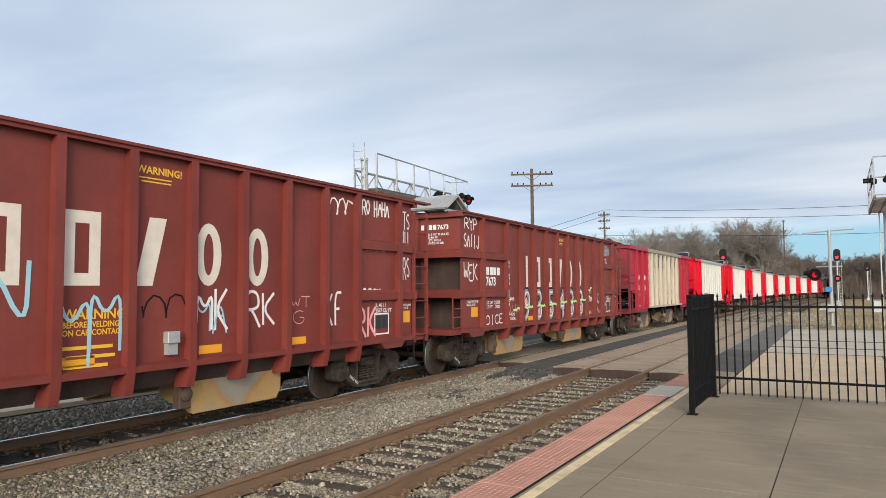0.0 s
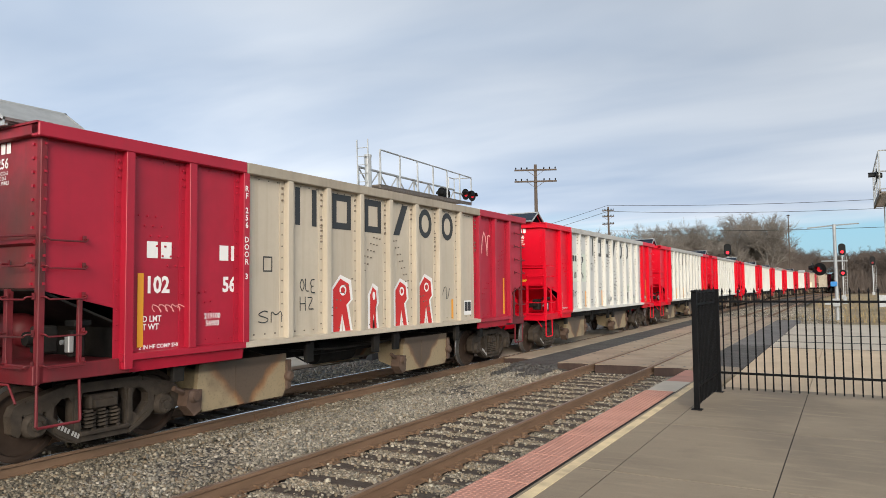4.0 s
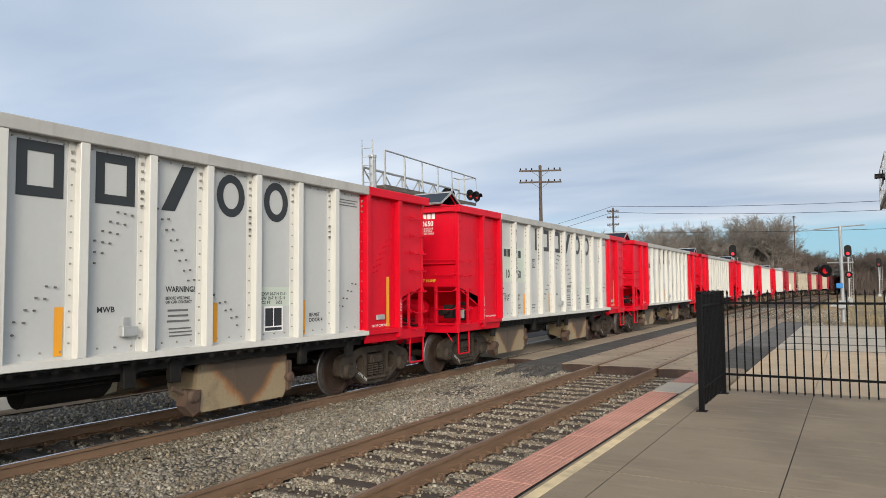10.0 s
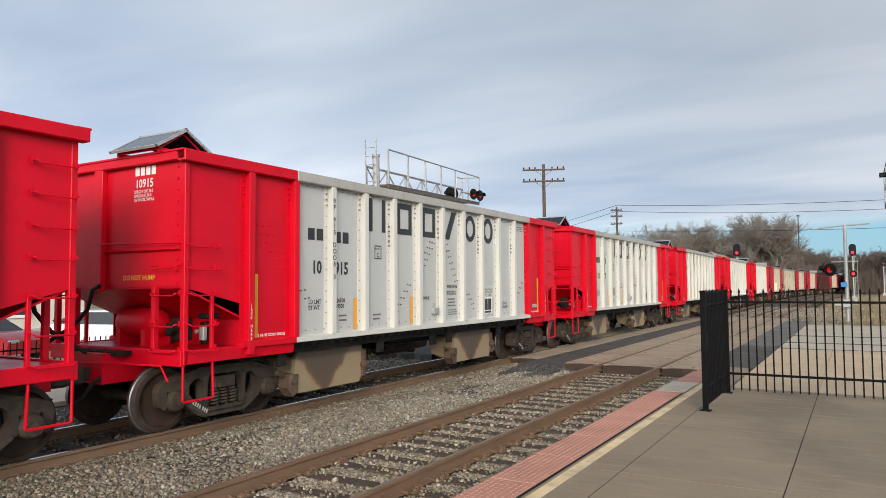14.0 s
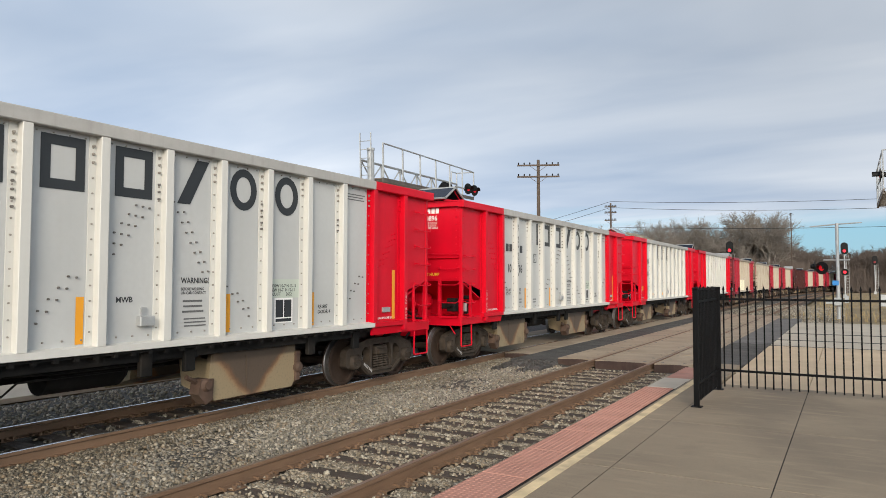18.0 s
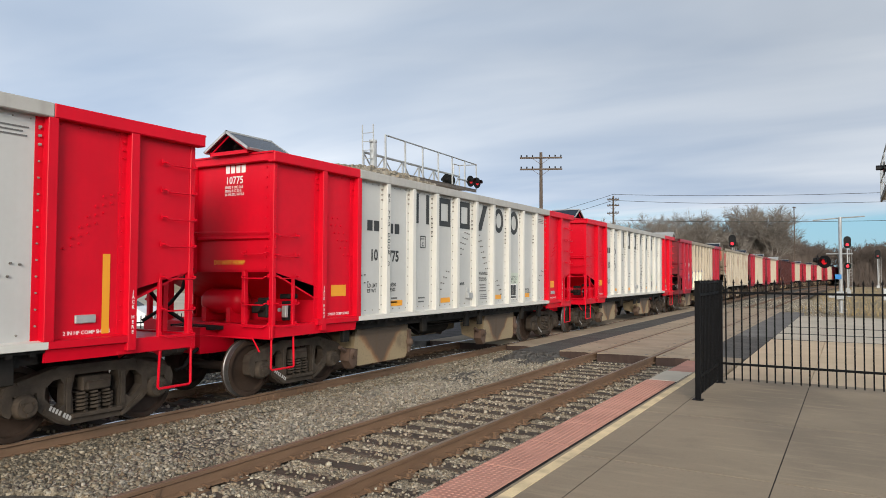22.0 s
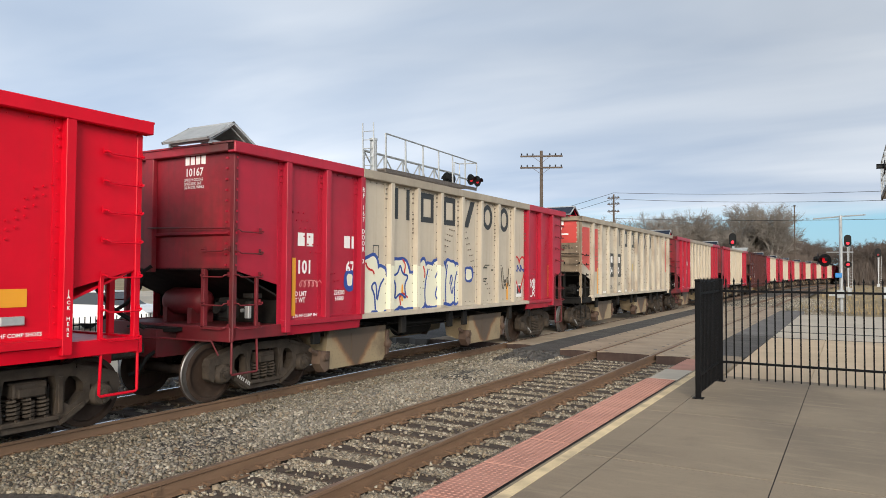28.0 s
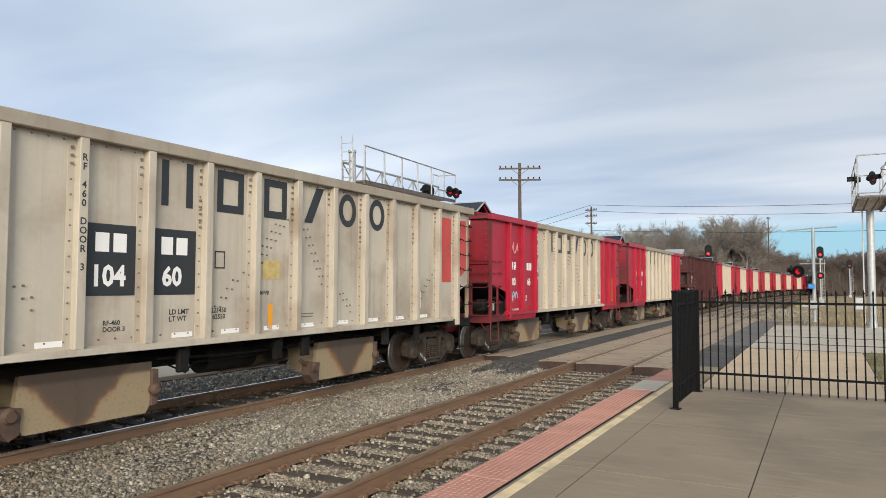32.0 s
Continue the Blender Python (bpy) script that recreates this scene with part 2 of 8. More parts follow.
def chute_paint(name, pale, dark, rust):
    """Scoured steel plate: dusty pale sides, a dark worn middle that widens upwards, rust along its two slanting edges."""
    m = bpy.data.materials.new(name)
    m.use_nodes = True
    t = m.node_tree
    b = t.nodes["Principled BSDF"]
    b.inputs["Metallic"].default_value = 0.25
    co, info = t.nodes.new("ShaderNodeTexCoord"), t.nodes.new("ShaderNodeObjectInfo")
    sep = t.nodes.new("ShaderNodeSeparateXYZ")
    t.links.new(co.outputs["Object"], sep.inputs[0])
    shift = t.nodes.new("ShaderNodeVectorMath")
    shift.operation = "ADD"
    wide = t.nodes.new("ShaderNodeVectorMath")
    wide.operation = "SCALE"
    wide.inputs["Scale"].default_value = 37.0
    t.links.new(info.outputs["Random"], wide.inputs[0])
    t.links.new(co.outputs["Object"], shift.inputs[0])
    t.links.new(wide.outputs[0], shift.inputs[1])

    def math_(op, a, c=None, d=None):
        n = t.nodes.new("ShaderNodeMath")
        n.operation = op
        for k, v in enumerate((a, c, d)):
            if v is not None:
                if isinstance(v, (int, float)):
                    n.inputs[k].default_value = v
                else:
                    t.links.new(v, n.inputs[k])
        return n.outputs[0]

    def noise_(scale, detail=4.0):
        n = t.nodes.new("ShaderNodeTexNoise")
        n.inputs["Scale"].default_value, n.inputs["Detail"].default_value = scale, detail
        t.links.new(shift.outputs[0], n.inputs["Vector"])
        return n.outputs["Fac"]

    def step(val, lo, hi, out=1.0):
        n = t.nodes.new("ShaderNodeMapRange")
        n.interpolation_type = "SMOOTHSTEP"
        n.inputs["From Min"].default_value, n.inputs["From Max"].default_value, n.inputs["To Max"].default_value = lo, hi, out
        t.links.new(val, n.inputs["Value"])
        return n.outputs[0]

    def mix_(fac, a, c):
        n = t.nodes.new("ShaderNodeMix")
        n.data_type = "RGBA"
        for sock, v in (("Factor", fac), ("A", a), ("B", c)):
            if isinstance(v, tuple):
                n.inputs[sock].default_value = (*v, 1)
            else:
                t.links.new(v, n.inputs[sock])
        return n.outputs["Result"]
    # distance from the two edges of the worn middle
    away = math_("ABSOLUTE", math_("SUBTRACT", sep.outputs["Y"], math_("MULTIPLY_ADD", info.outputs["Random"], 0.3, 0.78)))
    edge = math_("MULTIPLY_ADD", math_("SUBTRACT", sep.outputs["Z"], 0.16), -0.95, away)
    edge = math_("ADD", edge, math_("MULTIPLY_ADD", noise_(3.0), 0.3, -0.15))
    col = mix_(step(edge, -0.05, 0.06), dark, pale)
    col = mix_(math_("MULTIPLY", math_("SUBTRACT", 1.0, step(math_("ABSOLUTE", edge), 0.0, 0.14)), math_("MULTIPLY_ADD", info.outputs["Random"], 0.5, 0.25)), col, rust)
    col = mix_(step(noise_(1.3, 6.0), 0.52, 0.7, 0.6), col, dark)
    # top band darkened by height: shade of the recess put into the colour
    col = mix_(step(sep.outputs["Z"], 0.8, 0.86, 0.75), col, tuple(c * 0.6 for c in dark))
    col = mix_(step(noise_(26.0, 3.0), 0.5, 0.75, 0.25), col, tuple(c * 0.5 for c in dark))
    t.links.new(col, b.inputs["Base Color"])
    b.inputs["Roughness"].default_value = 0.55
    return m


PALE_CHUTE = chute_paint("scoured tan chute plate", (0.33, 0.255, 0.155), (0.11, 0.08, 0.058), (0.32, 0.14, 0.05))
RUST_CHUTE = chute_paint("orange stained chute plate", (0.42, 0.26, 0.1), (0.3, 0.255, 0.2), (0.4, 0.17, 0.04))
GRIME_R = surface("grimy dark red paint", (0.15, 0.009, 0.015), 0.6, grain=1.5, vary=0.3, fine=14, bump=0.1, streak=0.3, streak_col=(0.03, 0.015, 0.012), blotch=0.75, blotch_col=(0.03, 0.02, 0.017), blotch_scale=1.1)
END_R = surface("sooty faded red paint", (0.25, 0.009, 0.02), 0.55, grain=1.2, vary=0.4, fine=9, bump=0.06, streak=0.5, streak_col=(0.06, 0.022, 0.016), blotch=0.95, blotch_col=(0.05, 0.03, 0.022), blotch_scale=0.55)
END_T = surface("sooty beige end paint", (0.31, 0.24, 0.165), 0.55, grain=1.0, vary=0.4, fine=12, bump=0.05, streak=0.8, streak_col=(0.09, 0.06, 0.04), blotch=0.8, blotch_col=(0.05, 0.034, 0.025), blotch_scale=0.6)
GRIME_SHADE_B = surface("grimy brown steel", (0.05, 0.028, 0.022), 0.75, grain=2, vary=0.35, fine=20, bump=0.15, streak=0.3, blotch=0.4, blotch_col=(0.09, 0.06, 0.045), blotch_scale=2)
CHORD_T = surface("dusty tan paint", (0.32, 0.275, 0.215), 0.6, grain=2, vary=0.15, fine=14, bump=0.05, streak=0.25)
BOLT_W = surface("grimy bolt heads", (0.27, 0.25, 0.22), 0.6, grain=5, vary=0.2, bump=0)
BOLT_T = surface("dark bolt heads", (0.17, 0.14, 0.11), 0.6, grain=5, vary=0.2, bump=0)
BOLT_D = surface("grimy dark bolt heads", (0.13, 0.12, 0.11), 0.6, grain=5, vary=0.2, bump=0)
CHORD = surface("dusty grey paint", (0.4, 0.39, 0.37), 0.55, grain=2, vary=0.12, fine=14, bump=0.05, streak=0.2)
RUST = surface("rusty steel", (0.085, 0.05, 0.034), 0.75, grain=5, vary=0.35, fine=40, bump=0.25, blotch=0.4, blotch_col=DUST)
RAIL = surface("rusty rail", (0.175, 0.105, 0.062), 0.7, grain=3, vary=0.25, fine=60, bump=0.15, stretch=(4, 0.6, 4), blotch=0.3, blotch_col=(0.1, 0.06, 0.04))
RAIL_TOP = surface("worn rail head", (0.24, 0.185, 0.14), 0.5, 0.3, grain=4, vary=0.25, fine=60, bump=0.03, stretch=(4, 0.4, 4))
SHINY_TOP = surface("bright rail head", (0.6, 0.6, 0.6), 0.25, 0.95, grain=4, vary=0.15, fine=60, bump=0.03, stretch=(4, 0.4, 4))
TIE = surface("weathered tie wood", (0.075, 0.057, 0.044), 0.85, grain=6, vary=0.4, fine=70, bump=0.5, bump_size=40, stretch=(0.5, 5, 5), blotch=0.5, blotch_col=(0.095, 0.075, 0.058), blotch_scale=3)
STONE = surface("ballast stone", (0.22, 0.2, 0.168), 0.85, grain=9, vary=0.4, fine=90, bump=0.35, bump_size=90, blotch=0.4, blotch_col=(0.14, 0.11, 0.075), blotch_scale=0.55,
                islands=[(0.204, 0.188, 0.153), (0.324, 0.291, 0.230), (0.270, 0.239, 0.184), (0.396, 0.359, 0.291), (0.120, 0.111, 0.092), (0.288, 0.228, 0.153), (0.504, 0.456, 0.372), (0.240, 0.222, 0.189), (0.156, 0.141, 0.115), (0.300, 0.268, 0.214)])
STONE_B = surface("dusty brown ballast stone", (0.19, 0.165, 0.13), 0.9, grain=9, vary=0.35, fine=90, bump=0.35, bump_size=90,
                  islands=[(0.201, 0.171, 0.124), (0.336, 0.283, 0.205), (0.268, 0.227, 0.168), (0.416, 0.362, 0.281), (0.134, 0.116, 0.089), (0.309, 0.244, 0.162), (0.537, 0.488, 0.386), (0.228, 0.192, 0.143)])
STONE_DUSKY = surface("oily ballast stone", (0.14, 0.122, 0.096), 0.8, grain=9, vary=0.35, fine=90, bump=0.35, bump_size=90,
                  islands=[(0.126, 0.108, 0.079), (0.228, 0.194, 0.138), (0.180, 0.150, 0.106), (0.312, 0.268, 0.194), (0.078, 0.066, 0.050), (0.204, 0.148, 0.090), (0.408, 0.353, 0.265), (0.144, 0.123, 0.090)])
GRAVEL = surface("gravel bed", (0.075, 0.07, 0.062), 0.95, grain=18, vary=0.55, fine=55, bump=1.0, bump_size=26, blotch=0.3, blotch_col=(0.1, 0.09, 0.075), blotch_scale=0.6)


def trowelled(name, col, tone, pale):
    """Poured concrete: broad darker patches, mottling, faint trowel sweeps set askew, and grit."""
    m = bpy.data.materials.new(name)
    m.use_nodes = True
    t = m.node_tree
    b = t.nodes["Principled BSDF"]
    geo = t.nodes.new("ShaderNodeNewGeometry")

    def noise_(scale, detail, rot=0.0, size=(1, 1, 1), twist=0.0):
        mp = t.nodes.new("ShaderNodeMapping")
        mp.inputs["Rotation"].default_value, mp.inputs["Scale"].default_value = (0, 0, radians(rot)), size
        t.links.new(geo.outputs["Position"], mp.inputs["Vector"])
        n = t.nodes.new("ShaderNodeTexNoise")
        n.inputs["Scale"].default_value, n.inputs["Detail"].default_value, n.inputs["Distortion"].default_value = scale, detail, twist
        t.links.new(mp.outputs[0], n.inputs["Vector"])
        return n.outputs["Fac"]

    def layer(under, val, lo, hi, amount, over):
        r = t.nodes.new("ShaderNodeMapRange")
        r.interpolation_type = "SMOOTHSTEP"
        r.inputs["From Min"].default_value, r.inputs["From Max"].default_value, r.inputs["To Max"].default_value = lo, hi, amount
        t.links.new(val, r.inputs["Value"])
        n = t.nodes.new("ShaderNodeMix")
        n.data_type = "RGBA"
        t.links.new(r.outputs[0], n.inputs["Factor"])
        if isinstance(under, tuple):
            n.inputs["A"].default_value = (*under, 1)
        else:
            t.links.new(under, n.inputs["A"])
        n.inputs["B"].default_value = (*over, 1)
        return n.outputs["Result"]
    c = layer(col, noise_(0.42, 4.0, 20, (1, 0.7, 1), 0.6), 0.42, 0.66, 0.85, tone)
    c = layer(c, noise_(1.0, 5.0, -24, (1.1, 7.0, 1), 0.8), 0.5, 0.72, 0.42, pale)
    c = layer(c, noise_(2.2, 6.0), 0.5, 0.75, 0.4, tone)
    c = layer(c, noise_(70.0, 2.0), 0.5, 0.8, 0.45, tuple(v * 0.5 for v in tone))
    c = layer(c, noise_(45.0, 2.0, 50), 0.6, 0.8, 0.35, pale)
    t.links.new(c, b.inputs["Base Color"])
    b.inputs["Roughness"].default_value = 0.82
    bp = t.nodes.new("ShaderNodeBump")
    bp.inputs["Strength"].default_value, bp.inputs["Distance"].default_value = 0.25, 0.01
    t.links.new(noise_(60.0, 4.0), bp.inputs["Height"])
    t.links.new(bp.outputs[0], b.inputs["Normal"])
    return m


CONCRETE = trowelled("platform concrete", (0.275, 0.22, 0.154), (0.18, 0.144, 0.104), (0.36, 0.29, 0.2))
WALKWAY = surface("tan pavement concrete", (0.53, 0.41, 0.28), 0.9, grain=0.8, vary=0.15, fine=12, bump=0.1, blotch=0.25, blotch_col=(0.4, 0.33, 0.25), blotch_scale=0.6)
ROADWAY = surface("grey road concrete", (0.47, 0.42, 0.345), 0.9, grain=0.5, vary=0.15, fine=10, bump=0.1, blotch=0.3, blotch_col=(0.33, 0.305, 0.275), blotch_scale=0.4)
PANEL = surface("crossing panel concrete", (0.36, 0.285, 0.205), 0.9, grain=1.2, vary=0.2, fine=14, bump=0.2, bump_size=40, blotch=0.4, blotch_col=(0.24, 0.2, 0.16), blotch_scale=1.1)
ASPHALT = surface("cracked asphalt", (0.075, 0.071, 0.067), 0.95, grain=2, vary=0.4, fine=50, bump=0.6, bump_size=50, blotch=0.45, blotch_col=(0.12, 0.11, 0.1), blotch_scale=1.2)
WORN = surface("worn grey asphalt", (0.15, 0.143, 0.138), 0.95, grain=1.2, vary=0.3, fine=30, bump=0.4, bump_size=50, blotch=0.4, blotch_col=(0.09, 0.087, 0.085), blotch_scale=0.8)
TACTILE = surface("brick red tactile paving", (0.47, 0.24, 0.185), 0.85, grain=2, vary=0.2, fine=30, bump=0.15, blotch=0.3, blotch_col=(0.34, 0.15, 0.11), blotch_scale=1.3)
PATCH = surface("pale concrete", (0.48, 0.44, 0.37), 0.9, grain=2, vary=0.12, bump=0.1)
YELLOW = surface("worn yellow line paint", (0.76, 0.61, 0.37), 0.8, grain=4, vary=0.2, fine=40, bump=0.1, blotch=0.65, blotch_col=(0.33, 0.26, 0.18), blotch_scale=3.2)
AMBER = plain("amber reflector", (0.75, 0.32, 0.02), 0.35)
FENCE = surface("black powder coat", (0.005, 0.0052, 0.006), 0.6, grain=3, vary=0.3, fine=30, bump=0.02, spec=0.1)
GALV = surface("galvanised steel", (0.42, 0.43, 0.43), 0.45, 0.35, grain=6, vary=0.15, fine=40, bump=0.05)
POLE = surface("weathered pole wood", (0.1, 0.074, 0.057), 0.9, grain=5, vary=0.35, fine=60, bump=0.4, stretch=(5, 5, 0.5))
DECK = surface("weathered steel decking", (0.16, 0.135, 0.115), 0.7, 0.2, grain=6, vary=0.3, fine=40, bump=0.05)
WIRE = plain("dark cable", (0.02, 0.02, 0.022), 0.6)
GLASS_P = plain("dark solar glass", (0.02, 0.026, 0.04), 0.12)
BLACK = surface("black enamel", (0.008, 0.008, 0.008), 0.5, grain=3, vary=0.3, bump=0.02, spec=0.2)
INK = plain("black lettering", (0.022, 0.025, 0.028), 0.5)
CREAM = surface("cream lettering", (0.66, 0.58, 0.5), 0.6, grain=5, vary=0.1, bump=0)
CHALK = plain("white lettering", (0.75, 0.74, 0.72), 0.55)
GOLD = plain("yellow lettering", (0.75, 0.42, 0.03), 0.5)
REPAINT = surface("pale green grey repaint", (0.5, 0.55, 0.475), 0.45, grain=0.9, vary=0.06, fine=14, bump=0.03)
SILVER = surface("silver spray paint", (0.3, 0.29, 0.31), 0.5, 0.2, grain=6, vary=0.15, bump=0)
SPRAY_B = plain("blue spray paint", (0.02, 0.06, 0.27), 0.6)
SPRAY_C = plain("cream spray paint", (0.68, 0.66, 0.52), 0.6)
SPRAY_R = plain("red spray paint", (0.5, 0.02, 0.02), 0.6)
SPRAY_W = plain("white spray paint", (0.72, 0.7, 0.68), 0.6)
SPRAY_P = plain("pink spray paint", (0.75, 0.35, 0.33), 0.6)
SPRAY_G = plain("green spray paint", (0.5, 0.72, 0.28), 0.6)
SPRAY_T = plain("pale blue spray paint", (0.3, 0.52, 0.6), 0.6)
LAMP_R = plain("lit red lens", (1.0, 0.012, 0.03), 0.5, emit=1.3)
LAMP_D = plain("dimly lit red lens", (0.5, 0.006, 0.012), 0.4, emit=0.8)
LENS_D = plain("dull red lens", (0.25, 0.01, 0.012), 0.3)
BLUE_S = plain("blue sign", (0.03, 0.22, 0.55), 0.4)
BARK = surface("bare twig bark", (0.115, 0.09, 0.075), 0.9, grain=1, vary=0.3, bump=0)
BARK_PALE = surface("pale bark", (0.22, 0.195, 0.17), 0.9, grain=1, vary=0.3, bump=0)
GRASS = surface("dry winter grass", (0.27, 0.205, 0.115), 0.95, grain=0.25, vary=0.3, fine=3, bump=0.6, bump_size=8, blotch=0.4, blotch_col=(0.16, 0.15, 0.07), blotch_scale=0.15)
LAWN = surface("patchy green grass", (0.15, 0.145, 0.06), 0.95, grain=1.5, vary=0.4, fine=14, bump=0.8, bump_size=20, blotch=0.9, blotch_col=(0.29, 0.22, 0.13), blotch_scale=0.9)
STRAW = surface("straw blades", (0.3, 0.23, 0.12), 0.9, grain=2, vary=0.3, bump=0)
WALLS = surface("cream wall siding", (0.6, 0.57, 0.5), 0.8, grain=0.6, vary=0.1, fine=6, bump=0.05)
ROOF = surface("grey roofing", (0.2, 0.2, 0.2), 0.8, grain=1, vary=0.2, bump=0.1)
CAR_R = plain("dark red car paint", (0.3, 0.012, 0.02), 0.2)
INK_F = plain("faded black lettering", (0.12, 0.12, 0.12), 0.6)
CAR_W = plain("white car paint", (0.75, 0.76, 0.77), 0.15)
CAR_G = plain("tinted car glass", (0.03, 0.035, 0.04), 0.05)
RUBBER = plain("black rubber", (0.015, 0.015, 0.015), 0.8)

# ---- mesh helpers ----
class Geo:
    """Collects corners and faces of one part."""

    def __init__(self):
        self.v, self.f = [], []

    def add(self, verts, faces):
        n = len(self.v)
        self.v += [tuple(p) for p in verts]
        self.f += [tuple(i + n for i in face) for face in faces]
        return self

    def box(self, x0, x1, y0, y1, z0, z1, c=0.0):
        if c <= 0:
            vs = [(x, y, z) for x in (x0, x1) for y in (y0, y1) for z in (z0, z1)]
            return self.add(vs, [(0, 1, 3, 2), (4, 6, 7, 5), (0, 4, 5, 1), (2, 3, 7, 6), (0, 2, 6, 4), (1, 5, 7, 3)])
        vs, idx, fs = [], {}, []
        for sx, x in ((-1, x0), (1, x1)):
            for sy, y in ((-1, y0), (1, y1)):
                for sz, z in ((-1, z0), (1, z1)):
                    for a in range(3):
                        idx[sx, sy, sz, a] = len(vs)
                        vs.append((x - (0 if a == 0 else sx * c), y - (0 if a == 1 else sy * c), z - (0 if a == 2 else sz * c)))
        s = (-1, 1)
        for a in range(3):
            for k in s:
                def key(p, q):
                    r = [p, q]
                    r.insert(a, k)
                    return (*r, a)
                face = [idx[key(p, q)] for p, q in ((-1, -1), (1, -1), (1, 1), (-1, 1))]
                fs.append(face)
        for a in range(3):
            p, q = [i for i in range(3) if i != a]
            for u in s:
                for w in s:
                    e = []
                    for k, ax in ((-1, p), (-1, q), (1, q), (1, p)):
                        r = [0, 0, 0]
                        r[a], r[p], r[q] = k, u, w
                        e.append(idx[(*r, ax)])
                    fs.append(e)
        for sx in s:
            for sy in s:
                for sz in s:
                    fs.append([idx[sx, sy, sz, a] for a in range(3)])
        return self.add(vs, fs)

    def prism(self, poly, axis, a, b):
        """A flat outline pulled along an axis. The outline gives the two other coordinates in x, y, z order."""
        n, vs = len(poly), []
        for d in (a, b):
            for p, q in poly:
                r = [p, q]
                r.insert("xyz".index(axis), d)
                vs.append(r)
        return self.add(vs, [tuple(range(n)), tuple(range(2 * n - 1, n - 1, -1))] + [(i, i + n, (i + 1) % n + n, (i + 1) % n) for i in range(n)])

    def tube(self, pts, r, n=6, taper=None):
        pts = [Vector(p) for p in pts]
        vs, rings = [], len(pts)
        ref = None
        for i, p in enumerate(pts):
            d = (pts[min(i + 1, rings - 1)] - pts[max(i - 1, 0)]).normalized()
            if ref is None:
                ref = d.orthogonal().normalized()
            u = (ref - d * ref.dot(d))
            u = u.normalized() if u.length > 1e-5 else d.orthogonal().normalized()
            ref = u
            w = d.cross(u)
            rr = r if taper is None else r + (taper - r) * i / (rings - 1)
            for k in range(n):
                a = 2 * math.pi * k / n
                vs.append(p + (u * math.cos(a) + w * math.sin(a)) * rr)
        fs = [(i * n + k, i * n + (k + 1) % n, (i + 1) * n + (k + 1) % n, (i + 1) * n + k) for i in range(rings - 1) for k in range(n)]
        return self.add(vs, fs + [tuple(range(n - 1, -1, -1)), tuple(range((rings - 1) * n, rings * n))])

    def lathe(self, prof, axis, at, n=24):
        """prof: (along the axis, radius) pairs, turned round the axis through at."""
        vs = []
        i0 = "xyz".index(axis)
        for a, r in prof:
            for k in range(n):
                t = 2 * math.pi * k / n
                p = [r * math.cos(t), r * math.sin(t)]
                p.insert(i0, a)
                vs.append((p[0] + at[0], p[1] + at[1], p[2] + at[2]))
        m = len(prof)
        fs = [(i * n + k, i * n + (k + 1) % n, (i + 1) * n + (k + 1) % n, (i + 1) * n + k) for i in range(m - 1) for k in range(n)]
        return self.add(vs, fs + [tuple(range(n)), tuple(range((m - 1) * n, m * n))])

    def mesh(self, name, material, smooth=35):
        me = bpy.data.meshes.new(name)
        me.from_pydata(self.v, [], self.f)
        bm = bmesh.new()
        bm.from_mesh(me)
        bmesh.ops.recalc_face_normals(bm, faces=bm.faces)
        bm.to_mesh(me)
        bm.free()
        if smooth:
            me.polygons.foreach_set("use_smooth", [True] * len(me.polygons))
            me.set_sharp_from_angle(angle=radians(smooth))
        me.materials.append(material)
        return me


MESHES = {}


def part(name, geo, material, parent, label="", m=None, key=None, smooth=35):
    """Links a piece as ONE mesh object under a thing or a part. Alike pieces with the same key share a mesh; geo may be a function that fills a Geo."""
    me = MESHES.get((name, key)) if key is not None else None
    if me is None:
        if callable(geo):
            g = Geo()
            geo(g)
            geo = g
        me = geo.mesh(name, material, smooth) if isinstance(geo, Geo) else geo
        if key is not None:
            MESHES[name, key] = me
    ob = new(name, me)
    ob.parent = parent
    if m is not None:
        ob.matrix_basis = m
    if label:
        ob["label"] = label
    return ob


def thing(name, label, category, group="", kind="", at=(0, 0, 0), geo=None, material=None, smooth=35):
    me = None
    if geo is not None:
        if callable(geo):
            g = Geo()
            geo(g)
            geo = g
        me = geo.mesh(name, material, smooth)
    ob = new(name, me)
    ob.location = at
    return tagged(ob, label, category, group, kind)


WORDS = {}


def word_mesh(text, size, material, width=1.0, grow=0.0, align="LEFT"):
    """Lettering in the built-in font as a mesh in its own x, y plane."""
    key = (text, size, material.name, width, grow, align)
    if key not in WORDS:
        cu = bpy.data.curves.new("lettering", "FONT")
        cu.body, cu.size, cu.resolution_u, cu.offset, cu.align_x = text, size, 2 if size < 0.5 else 7, grow or (0.022 if size < 0.25 else 0.035) * size, align
        cu.space_line = 0.95
        tmp = bpy.data.objects.new("lettering", cu)
        me = bpy.data.meshes.new_from_object(tmp)
        bpy.data.objects.remove(tmp)
        me.transform(Matrix.Diagonal((width, 1, 1, 1)))
        me.materials.clear()
        me.materials.append(material)
        WORDS[key] = me
    return WORDS[key]


SIDE = Euler((radians(90), 0, radians(90))).to_matrix().to_4x4()   # flat things turned to face +X, reading along +Y
FRONT = Euler((radians(90), 0, 0)).to_matrix().to_4x4()            # flat things turned to face -Y, reading along +X


def letter_side(parent, text, y, z, size, material, x=1.494, width=1.0, name="lettering", grow=0.0, align="LEFT", turn=0):
    return part(name, word_mesh(text, size, material, width, grow, align), None, parent, m=Matrix.Translation((x, y, z)) @ SIDE @ pose(0, 0, 0, 0, 0, turn))


